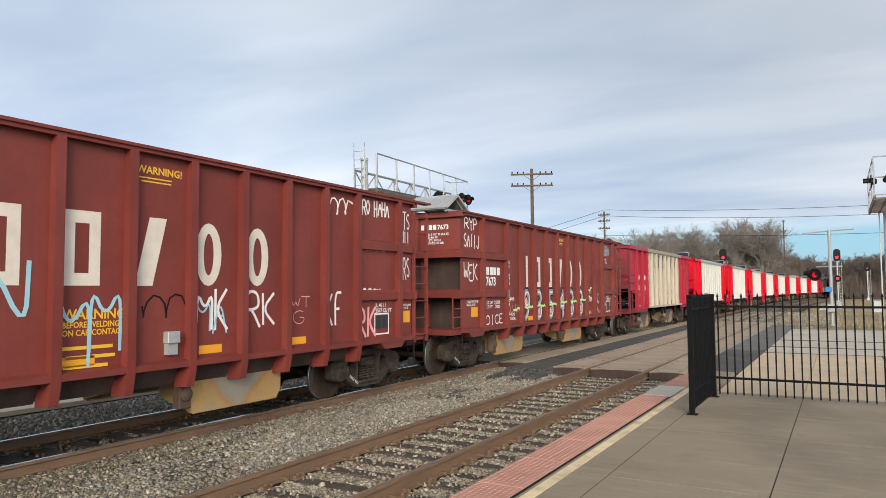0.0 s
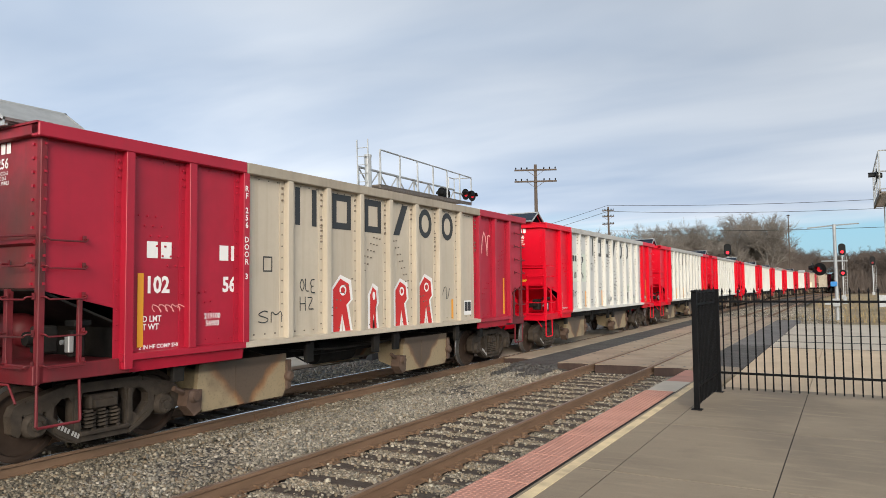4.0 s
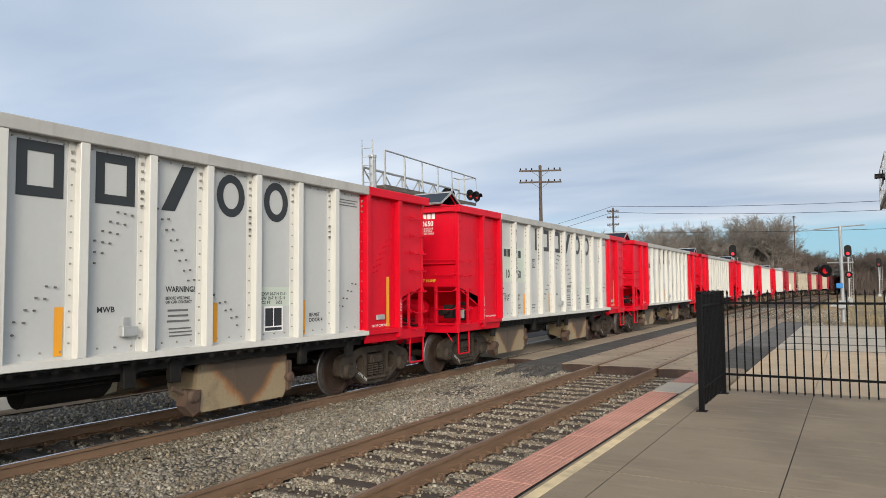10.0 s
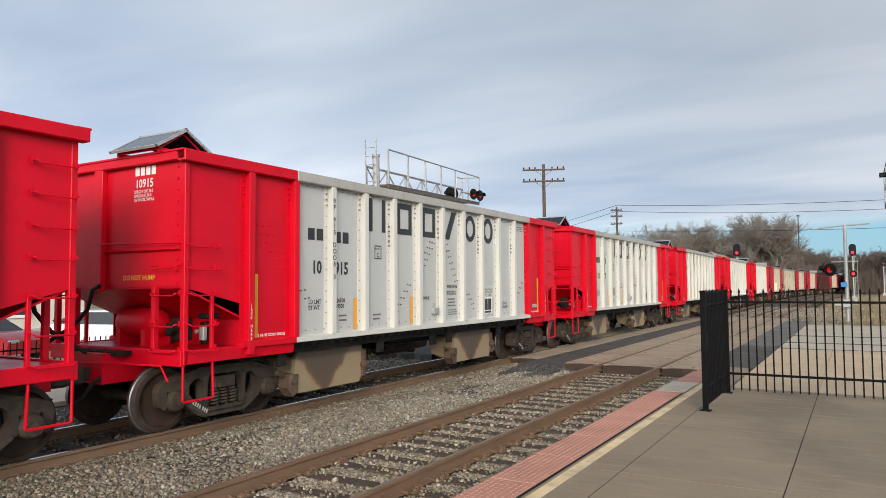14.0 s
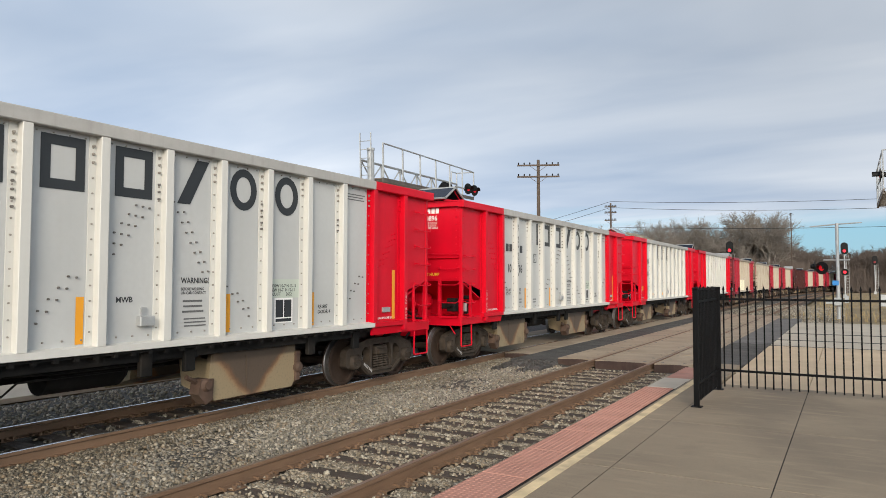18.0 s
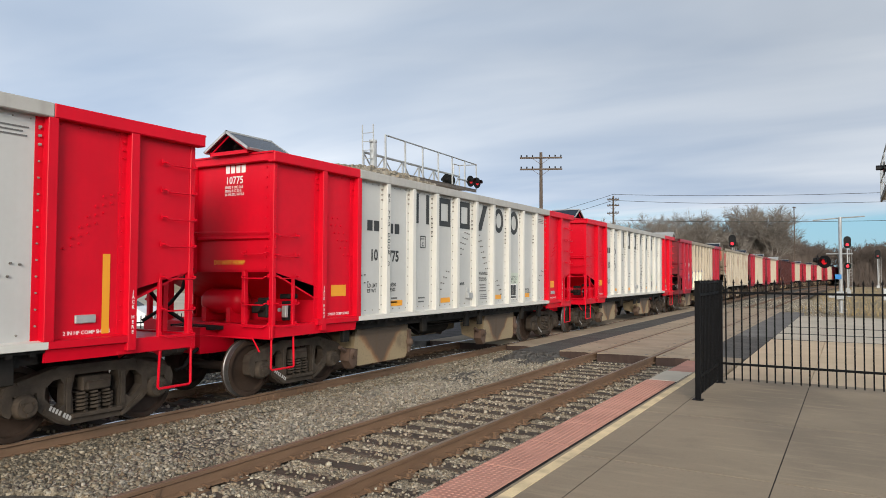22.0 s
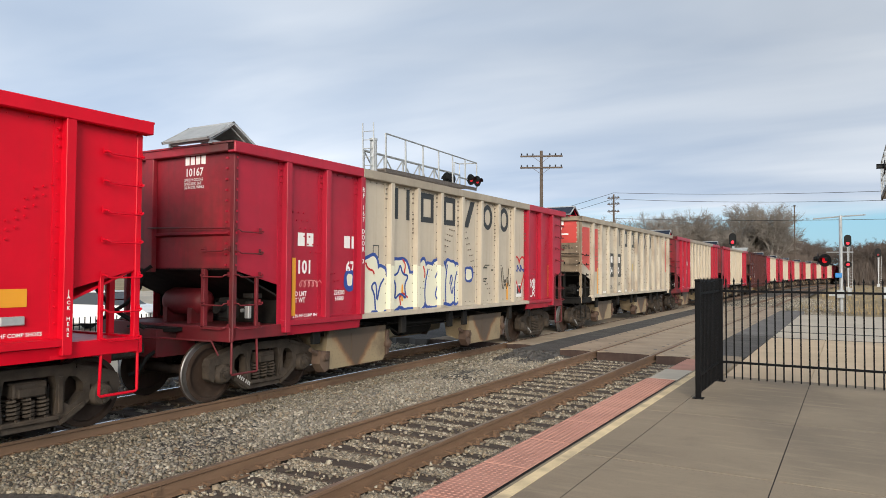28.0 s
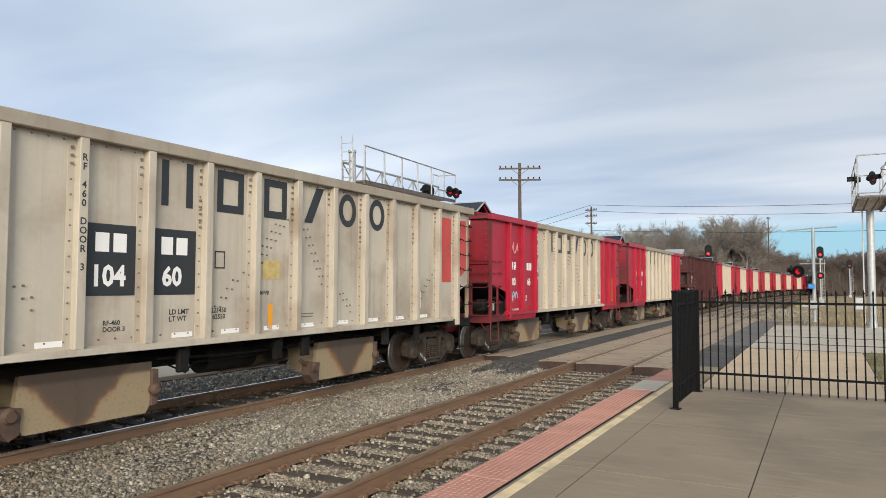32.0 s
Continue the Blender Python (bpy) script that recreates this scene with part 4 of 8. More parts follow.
# platform
platform = tagged(new("platform"), "tan concrete station platform with a yellow line", "platform", kind="structure")
Z_P = 0.04
xs_p, ys_p = (-2.8, -2.24, -0.65, 0.9, 2.4, 4.0, 7.0, 12.0), (-9.0, -4.0, -1.0, 2.0, 4.6, 7.5, 10.4, 14.62)
for i in range(len(xs_p) - 1):
    for j in range(len(ys_p) - 1):
        part("slab", lambda g: g.box(0, xs_p[i + 1] - xs_p[i] - 0.012, 0, ys_p[j + 1] - ys_p[j] - 0.016, -0.35, 0), CONCRETE, platform, "", pose(xs_p[i], ys_p[j], Z_P), f"ps{i}{j}")
part("platform_joint", lambda g: g.box(-2.82, 12, -9, 14.6, -0.35, Z_P - 0.004), SOOT, platform)
part("edge_gap", lambda g: g.box(-2.86, -2.8, -9, 13.6, -0.35, Z_P - 0.015), SOOT, platform)
y = -8.0
while y < 13.4:
    nxt = min(y + 1.22, 13.55)
    tile = part("tactile_tile", lambda g: g.box(0, 0.51, 0.011, nxt - y - 0.011, -0.4, 0, 0.006), TACTILE, platform, "brick red tactile tile", pose(-3.37, y, Z_P), f"tt{nxt - y:.2f}")
    if y > 2:
        def domes(g):
            for a in range(8):
                for b in range(int((nxt - y - 0.04) / 0.062)):
                    cx_, cy_ = 0.038 + a * 0.062, 0.045 + b * 0.062
                    g.add([(cx_ + r_ * math.cos(t_), cy_ + r_ * math.sin(t_), z_) for r_, z_ in ((0.018, 0.0), (0.011, 0.006)) for t_ in (0.4, 1.97, 3.54, 5.11)], [(0, 1, 5, 4), (1, 2, 6, 5), (2, 3, 7, 6), (3, 0, 4, 7), (4, 5, 6, 7)])
        dm = part("domes", domes, TACTILE, tile, "", None, f"dm{nxt - y:.2f}", 0)
        dm["kind"] = "stuff"
    y = nxt
part("edge_slab", lambda g: g.box(-3.35, -2.82, 13.58, 15.0, -0.4, Z_P, 0.006), PATCH, platform, "pale concrete edge slab")
for y in (15.02, 16.05):
    part("tactile_tile", lambda g: g.box(-3.32, -2.82, y, y + 1.0, -0.4, Z_P - 0.005, 0.006), TACTILE, platform, "brick red tactile tile")
part("yellow_line", lambda g: g.box(-2.755, -2.63, -9, 17.2, Z_P - 0.1, Z_P + 0.006), YELLOW, platform, "worn yellow safety line")
part("approach_slab", lambda g: g.box(-2.82, -2.25, 14.63, 18.2, -0.3, Z_P - 0.004, 0.006), CONCRETE, platform)

# black iron fence
def picket_geo(h0, h1):
    def fill(g):
        g.box(-0.012, 0.012, -0.012, 0.012, h0, h1)
        g.add([(-0.02, -0.02, h1), (0.02, -0.02, h1), (0.02, 0.02, h1), (-0.02, 0.02, h1), (0, 0, h1 + 0.075), (0, 0, h1 - 0.02)], [(0, 1, 4), (1, 2, 4), (2, 3, 4), (3, 0, 4), (0, 5, 1), (1, 5, 2), (2, 5, 3), (3, 5, 0)])
    return fill


def post_geo(g):
    g.box(-0.04, 0.04, -0.04, 0.04, 0, 1.86, 0.006)
    g.box(-0.045, 0.045, -0.045, 0.045, 1.86, 1.9, 0.01)
    g.box(-0.08, 0.08, -0.08, 0.08, 0, 0.012)


fence = thing("iron_fence", "black iron picket fence panel across the platform end", "fence", "platform fence", at=(-2.1, 13.86, Z_P))
part("post", post_geo, FENCE, fence, "", pose(0, 0, 0), "post")
part("post", post_geo, FENCE, fence, "", pose(5.2, 0, 0), "post")
for z in (0.36, 1.67):
    part("fence_rail", lambda g: g.box(0, 5.2, -0.02, 0.02, z - 0.02, z + 0.02), FENCE, fence, "", None, f"rl{z}")
for i in range(37):
    part("picket", picket_geo(0.06, 1.85), FENCE, fence, "", pose(0.1 + i * 0.137, 0, 0), "picket")
side = thing("iron_fence", "black iron picket fence panel along the platform edge", "fence", "platform fence", at=(-2.12, 11.76, Z_P))
part("post", post_geo, FENCE, side, "", pose(0, 0, 0), "post")
for z in (0.36, 1.67):
    part("fence_rail", lambda g: g.box(-0.02, 0.02, 0.04, 2.06, z - 0.02, z + 0.02), FENCE, side, "", None, f"rs{z}")
for i in range(15):
    part("picket", picket_geo(0.06, 1.85), FENCE, side, "", pose(0, 0.1 + i * 0.132, 0), "picket")

# ---- signals and poles ----
def lamp_head(parent, m, lit, name="flasher", r=0.3):
    """A round black target with a hooded red lens, facing -Y before it is turned."""
    t_ = part(name, lambda g: (g.lathe([(-0.02, r * 0.98), (0.0, r), (0.02, r)], "y", (0, 0, 0), 20), g.lathe([(0.02, 0.16), (0.22, 0.1)], "y", (0, 0, 0), 14)), BLACK, parent, "black round signal target", m, f"head{r}")
    part("lens", lambda g: g.lathe([(-0.035, 0.02), (-0.03, r * 0.42), (-0.015, r * 0.45)], "y", (0, 0, 0), 18), LAMP_D if lit else LENS_D, t_, "lit red lens" if lit else "dark red lens", None, f"lens{lit}{r}")
    part("hood", lambda g: g.add([(r * 0.5 * math.cos(a), y_, r * 0.5 * math.sin(a)) for a in (math.pi * k / 10 for k in range(-1, 12)) for y_ in (-0.02, -0.3)] + [(r * 0.47 * math.cos(a), y_, r * 0.47 * math.sin(a)) for a in (math.pi * k / 10 for k in range(-1, 12)) for y_ in (-0.02, -0.3)],
                                  [(2 * k, 2 * k + 2, 2 * k + 3, 2 * k + 1) for k in range(12)] + [(26 + 2 * k, 26 + 2 * k + 1, 26 + 2 * k + 3, 26 + 2 * k + 2) for k in range(12)] + [(2 * k + 1, 2 * k + 3, 26 + 2 * k + 3, 26 + 2 * k + 1) for k in range(12)]), BLACK, t_, "", None, f"hood{r}")
    return t_


def catwalk(ob, length, w=0.95, high=1.15, panels=6):
    """A steel walkway along +x from the origin: a railing along one side, a low lattice girder along the other."""
    part("deck", lambda g: (g.box(0, length, -w / 2, -w / 2 + 0.07, -0.16, 0), g.box(0, length, w / 2 - 0.07, w / 2, -0.16, 0), [g.box(i * 0.28, i * 0.28 + 0.14, -w / 2, w / 2, -0.06, -0.01) for i in range(int(length / 0.28))]), DECK, ob, "open steel walkway deck")
    part("handrail", lambda g: g.tube([(0, -w / 2, high), (length, -w / 2, high)], 0.032, 6), GALV, ob)
    part("knee_rail", lambda g: g.tube([(0, w / 2, high * 0.55), (length, w / 2, high * 0.55)], 0.05, 6), GALV, ob)
    for i in range(panels + 1):
        part("stanchion", lambda g: g.box(-0.03, 0.03, -0.03, 0.03, 0, high), GALV, ob, "", pose(length * i / panels, -w / 2, 0), f"stn{high}")
        part("girder_post", lambda g: g.box(-0.035, 0.035, -0.035, 0.035, 0, high * 0.55), GALV, ob, "", pose(length * i / panels, w / 2, 0), f"gpo{high}")
    for i in range(panels * 2):
        a, b = length * i / panels / 2, length * (i + 1) / panels / 2
        part("brace", lambda g: g.tube([(a, w / 2, 0.02 if i % 2 else high * 0.55), (b, w / 2, high * 0.55 if i % 2 else 0.02)], 0.032, 5), GALV, ob)
    part("end_rail", lambda g: (g.tube([(length, -w / 2, high), (length, w / 2, high)], 0.028, 6), g.tube([(length, w / 2, high), (length, w / 2, 0)], 0.028, 6), g.tube([(length, w / 2, high), (length - 0.9, w / 2, high)], 0.028, 6), g.tube([(length - 0.9, w / 2, high), (length - 0.9, w / 2, 0)], 0.028, 6)), GALV, ob)


def ladder(ob, x, y, z0, z1, cage=0.0):
    for s in (-1, 1):
        part("ladder_stile", lambda g: g.box(x - 0.02, x + 0.02, y + s * 0.24 - 0.02, y + s * 0.24 + 0.02, z0, z1), GALV, ob)
    for i in range(int((z1 - z0) / 0.34)):
        part("ladder_rung", lambda g: g.tube([(0, -0.24, 0), (0, 0.24, 0)], 0.016, 5), GALV, ob, "", pose(x, y, z0 + 0.2 + i * 0.34), "lrung")


# crossing cantilever beyond the train
ga, gb = Vector((-16.5, 22.8, 6.17)), Vector((-18.5, 34.9, 6.72))
head = math.degrees(math.atan2(gb.y - ga.y, gb.x - ga.x))
cant = thing("cantilever_signal", "galvanised cantilever signal walkway with red flashers, behind the train", "signal", "crossing signals", at=tuple(ga))
cant.rotation_euler = (0, radians(-2.6), radians(head))
span = (gb - ga).length
catwalk(cant, span * 0.95, 1.0, 1.38, 6)
part("mast", lambda g: g.tube([(-0.1, 0.0, -6.6), (-0.1, 0.0, 1.1)], 0.14, 16), GALV, cant, "thick round steel mast")
part("mast_cap", lambda g: g.lathe([(1.1, 0.16), (1.2, 0.16)], "z", (-0.1, 0, 0), 16), GALV, cant)
ladder(cant, -0.32, 0.12, -0.1, 1.8)
for i, (d, rot) in enumerate(((span * 0.84, 0), (span * 0.72, 180), (span * 0.93, 0), (span * 0.77, 180))):
    lamp_head(cant, pose(d, -0.62 if rot == 0 else 0.2, 0.35, 0, 0, -head + (78 if rot == 0 else 250)), rot == 0, r=0.3)
part("lamp_arm", lambda g: g.tube([(span * 0.7, -0.5, 0.35), (span * 0.95, -0.5, 0.35)], 0.04, 6), GALV, cant)

# crossing cantilever on this side of the line
c2 = thing("cantilever_signal", "galvanised cantilever signal with caged platform on a thick mast", "signal", "crossing signals", at=(2.17, 41.4, -0.1))
part("mast", lambda g: (g.tube([(0, 0, 0), (0, 0, 6.3)], 0.175, 20), g.lathe([(0.0, 0.4), (0.04, 0.4), (0.05, 0.22), (0.3, 0.19)], "z", (0, 0, 0), 16)), GALV, c2, "thick grey steel mast")
part("deck", lambda g: ([g.box(-0.75, 0.5, -6.2 + 0.3 * i, -6.1 + 0.3 * i, 5.96, 6.02) for i in range(23)], [g.box(a, a + 0.05, -6.2, 0.6, 5.9, 5.96) for a in (-0.35, 0.05)], g.box(-0.78, -0.7, -6.2, 0.6, 5.9, 6.12), g.box(0.45, 0.53, -6.2, 0.6, 5.9, 6.12)), DECK, c2, "open steel platform deck")
for x in (-0.75, 0.5):
    for y in (-6.15, -3.8, -1.5, 0.55):
        part("stanchion", lambda g: g.tube([(0, 0, 0), (0, 0, 1.75)], 0.035, 6), GALV, c2, "", pose(x, y, 6.05), "stn2")
    for z in (6.9, 7.8):
        part("handrail", lambda g: g.tube([(x, -6.15, z), (x, 0.55, z)], 0.03, 6), GALV, c2)
for y in (-6.15, 0.55):
    part("handrail", lambda g: g.tube([(-0.75, y, 7.8), (0.5, y, 7.8)], 0.03, 6), GALV, c2)
    part("handrail", lambda g: g.tube([(-0.75, y, 6.9), (0.5, y, 6.9)], 0.03, 6), GALV, c2)
ladder(c2, -0.34, 0.0, 0.2, 6.2)
part("junction_box", lambda g: g.box(-0.75, -0.35, -0.3, 0.0, 0.9, 1.5, 0.02), GALV, c2, "grey junction box")
lamp_head(c2, pose(-0.85, -6.0, 6.75, 0, 0, -90), False, r=0.3), lamp_head(c2, pose(-0.2, -6.3, 6.75, 0, 0, 60), False, r=0.3), lamp_head(c2, pose(0.8, -5.9, 6.75, 0, 0, 90), False, r=0.3)
part("bell", lambda g: g.lathe([(0, 0.16), (0.12, 0.14), (0.2, 0.05)], "z", (0.3, -5.5, 7.2), 14), GALV, c2)

# crossing gate mast beside the line
gm = thing("crossing_mast", "slim white crossing mast with dark flashers and blue sign", "signal", "crossing signals", at=(-0.45, 44.8, -0.05))
part("mast", lambda g: g.tube([(0, 0, 0), (0, 0, 5.35)], 0.1, 14, 0.085), GALV, gm, "white steel mast")
part("top_arm", lambda g: g.tube([(-1.35, 0, 5.2), (0, 0, 5.3), (1.2, 0, 5.35)], 0.035, 6), GALV, gm)
part("lamp_bracket", lambda g: g.tube([(-0.7, 0, 3.3), (0.6, 0, 3.3)], 0.04, 6), GALV, gm)
lamp_head(gm, pose(-0.78, -0.2, 2.85, 0, 0, -25), True, r=0.36), lamp_head(gm, pose(-1.15, 0.2, 2.95, 0, 0, 100), False, r=0.3)
part("blue_sign", lambda g: g.box(-0.28, 0.04, -0.2, -0.17, 1.88, 2.15, 0.01), BLUE_S, gm, "small blue notice")
part("gate_machine", lambda g: (g.box(-0.22, 0.22, -0.25, 0.25, 0.75, 1.2, 0.03), g.box(-0.6, -0.22, -0.07, 0.07, 0.85, 0.98)), GALV, gm, "grey gate machine")
part("counterweight", lambda g: g.box(0.3, 0.5, -0.2, 0.05, 0.9, 1.3, 0.02), GALV, gm)


def block_signal(x, y, h, heads, label, lit=True):
    s_ = thing("block_signal", label, "signal", "railway signals", at=(x, y, -0.25))
    part("mast", lambda g: (g.tube([(0, 0, 0), (0, 0, h)], 0.09, 10), g.box(-0.25, 0.25, -0.25, 0.25, 0, 0.5, 0.02)), GALV, s_)
    for z, tall in heads:
        b_ = part("signal_head", lambda g: (g.prism([(0.46 * math.cos(a), 0.46 * math.sin(a) + (0.38 * tall if math.sin(a) > 0 else -0.38 * tall)) for a in (2 * math.pi * k / 20 for k in range(20))], "y", -0.04, 0.06)), BLACK, s_, "black signal head", pose(0, -0.12, z), f"sh{tall}")
        part("lens", lambda g: g.lathe([(-0.08, 0.03), (-0.07, 0.18), (-0.04, 0.19)], "y", (0, 0, 0), 16), LAMP_R if lit else LENS_D, b_, "lit red lens" if lit else "unlit lens", pose(0, 0, -0.35 * tall), f"slens{lit}")
    part("ladder", lambda g: (g.box(0.2, 0.24, 0.1, 0.14, 0, h * 0.8), g.box(0.5, 0.54, 0.1, 0.14, 0, h * 0.8), [g.box(0.2, 0.54, 0.11, 0.13, 0.3 + i * 0.4, 0.33 + i * 0.4) for i in range(int(h * 2 * 0.8) - 1)]), GALV, s_)
    return s_


block_signal(-0.28, 112, 7.4, ((6.9, 1), (3.6, 0)), "trackside signal showing two red lights on a grey mast")
block_signal(-13.4, 99, 7.4, ((6.75, 1),), "trackside signal with one red light beyond the train")
block_signal(4.4, 150, 7.0, ((6.2, 1),), "distant unlit signal mast beside the line", False)


def utility_pole(x, y, h, arms, label, width=3.0):
    p_ = thing("utility_pole", label, "utility pole", "utility poles", at=(x, y, -0.3))
    part("pole", lambda g: g.tube([(0, 0, 0), (0.02, 0, h * 0.5), (0, 0, h)], 0.17, 10, 0.11), POLE, p_)
    for z in arms:
        a_ = part("crossarm", lambda g: g.box(-width / 2, width / 2, -0.16, -0.06, -0.06, 0.06, 0.01), POLE, p_, "", pose(0, 0, z, 0, 0, 0), f"arm{width}")
        for i in range(8):
            if i in (3, 4) and width > 2:
                continue
            part("insulator", lambda g: g.lathe([(0.05, 0.02), (0.12, 0.055), (0.2, 0.045), (0.22, 0.02)], "z", (0, 0, 0), 8), BLACK, a_, "", pose(-width / 2 + 0.1 + i * (width - 0.2) / 7, -0.11, 0), "insul")
        part("arm_brace", lambda g: (g.tube([(-0.7, -0.17, z), (0, -0.17, z - 0.5)], 0.02, 4), g.tube([(0.7, -0.17, z), (0, -0.17, z - 0.5)], 0.02, 4)), POLE, p_)
    return p_


p1 = utility_pole(-19.68, 48.1, 11.32, (10.9, 10.05), "weathered wooden pole with two crossarms of black insulators", 3.1)
p1.rotation_euler = (0, 0, radians(24))
utility_pole(-27.0, 91.1, 12.7, (12.2, 11.4, 10.4), "wooden power pole beyond the train", 1.6)
utility_pole(-12.0, 196, 19.6, (19.3,), "tall thin wooden pole by the trees", 0.8)


def cable(pts_, sag, label="dark overhead cable strung between poles", r=0.02):
    a, b = Vector(pts_[0]), Vector(pts_[1])
    pts = [a.lerp(b, i / 24) - Vector((0, 0, sag * 4 * (i / 24) * (1 - i / 24))) for i in range(25)]
    return thing("overhead_cable", label, "cable", "overhead cables", geo=Geo().tube(pts, r, 5), material=WIRE)


cable(((-27.0, 91, 12.6), (45, 88, 12.4)), 1.45, r=0.026), cable(((-27.0, 91, 11.8), (45, 88, 11.8)), 1.75, r=0.026), cable(((-27.0, 91, 9.2), (45, 88, 9.0)), 1.1, r=0.026)
cable(((-27, 91, 12.6), (-75, 120, 8.5)), 0.8, r=0.026), cable(((-27, 91, 11.8), (-75, 120, 7.5)), 0.8, r=0.026)

# ---- trees ----
def tree_geos(seed, h, spread, twigs, pale):
    """Bare winter tree: a tapered trunk, limbs, and a crown of thin branches with gaps."""
    rnd = random.Random(seed)
    trunk, crown = Geo(), Geo()
    top = Vector((rnd.uniform(-0.5, 0.5), rnd.uniform(-0.5, 0.5), h * 0.55))
    trunk.tube([(0, 0, 0), tuple(top * 0.5), tuple(top)], h * 0.022, 7, h * 0.011)

    def grow(p, d, length, r, level):
        if level == 3:
            # the finest twigs are slivers
            e, side = p + d * length, d.cross(Vector((rnd.uniform(-1, 1), rnd.uniform(-1, 1), 0.3))).normalized() * 0.022
            crown.add([p - side, p + side, e], [(0, 1, 2)])
            return
        turn = Vector((rnd.uniform(-0.3, 0.3), rnd.uniform(-0.3, 0.3), rnd.uniform(-0.05, 0.25)))
        q = p + (d + turn * 0.5).normalized() * length * 0.5
        e = q + (d + turn).normalized() * length * 0.5
        (trunk if level == 0 else crown).tube([p, q, e], r, 5 if level == 0 else 3, r * 0.45)
        for _ in range((8, 8, twigs)[level]):
            f_ = rnd.uniform(0.3, 1.0)
            s_ = p.lerp(e, f_)
            nd = (d + Vector((rnd.gauss(0, 0.7), rnd.gauss(0, 0.7), rnd.gauss(0.05, 0.5)))).normalized()
            grow(s_, nd, length * (rnd.uniform(0.35, 0.6) if level < 2 else rnd.uniform(0.45, 0.9)), r * 0.5, level + 1)
    for i in range(10):
        a = 2 * math.pi * i / 10 + rnd.uniform(-0.4, 0.4)
        up = rnd.uniform(0.5, 2.6)
        d = Vector((math.cos(a) * spread, math.sin(a) * spread, up)).normalized()
        grow(top * rnd.uniform(0.35, 1.0), d, h * rnd.uniform(0.3, 0.46), h * 0.0075, 0)
    mt = BARK_PALE if pale else BARK
    return trunk.mesh("trunk", mt), crown.mesh("crown", mt, 0)


TREES = [tree_geos(1, 15, 1.0, 13, True), tree_geos(2, 16, 0.9, 20, False), tree_geos(3, 13, 1.1, 20, False), tree_geos(4, 17, 0.8, 13, True)]
TALL = [max(v.co.z for v in cr.vertices) for tr, cr in TREES]
rnd = random.Random(77)
spots = []


def grove(n, b0, b1, d0, d1, top0, top1, kinds):
    """Trees along bearings seen from the platform; heights as rise over distance."""
    for i in range(n):
        u = (i + rnd.uniform(0.1, 0.9)) / n
        b, d = radians(b0 + (b1 - b0) * u), rnd.uniform(d0, d1)
        rise = (top0 + (top1 - top0) * u) * rnd.uniform(0.8, 1.0)
        spots.append((d * math.sin(b), d * math.cos(b), 2.3 + d * rise, rnd.choice(kinds)))


grove(5, -18.3, -15.2, 150, 185, 0.082, 0.088, (0, 3))
grove(6, -13.2, -9.3, 195, 215, 0.102, 0.096, (0, 3))
grove(24, -12.5, -7.0, 215, 260, 0.058, 0.066, (1, 2))
grove(4, -7.6, -4.6, 200, 215, 0.1, 0.094, (0, 3, 1))
grove(42, -7.8, -1.3, 225, 320, 0.07, 0.046, (1, 2))
grove(34, -0.25, 6.0, 166, 186, 0.046, 0.054, (1, 2))
grove(9, -46, -19, 120, 170, 0.04, 0.05, (1, 2))
for i, (x, y, tall, kd) in enumerate(spots):
    t_ = thing("bare_tree", "pale-barked bare winter tree" if kd in (0, 3) else "bare brown winter tree with fine twigs", "tree", "line of bare trees", at=(x, y, -0.3))
    tr, cr = TREES[kd]
    s = tall / TALL[kd]
    turn = pose(0, 0, 0, 0, 0, rnd.uniform(0, 360)) @ Matrix.Diagonal((s * 0.95, s * 0.95, s, 1))
    part("trunk", tr, None, t_, m=turn), part("crown", cr, None, t_, m=turn)
brush = Geo()
for i in range(52000):
    if i % 5 > 1:
        b, d = rnd.uniform(-13, -1.5), rnd.uniform(200, 290)
        h = 1.0 + d * (0.04 - 0.02 * max(0, (b + 5) / 5)) * rnd.uniform(0.0, 1.0) ** 1.3
    else:
        b, d = rnd.uniform(-0.45, 6), rnd.uniform(165, 184)
        h = 1.0 + d * 0.026 * rnd.uniform(0.0, 1.0) ** 1.3
    x, y = d * math.sin(radians(b)), d * math.cos(radians(b))
    p, e = Vector((x, y, h - 1.4)), Vector((x + rnd.uniform(-1, 1), y + rnd.uniform(-1, 1), h + rnd.uniform(-0.3, 1.4)))
    brush.add([p - Vector((0.045, 0, 0)), p + Vector((0.045, 0, 0)), e], [(0, 1, 2)])
tagged(new("brush", brush.mesh("brush", BARK, 0)), "brown leafless brush below the trees", "shrubs", kind="stuff")

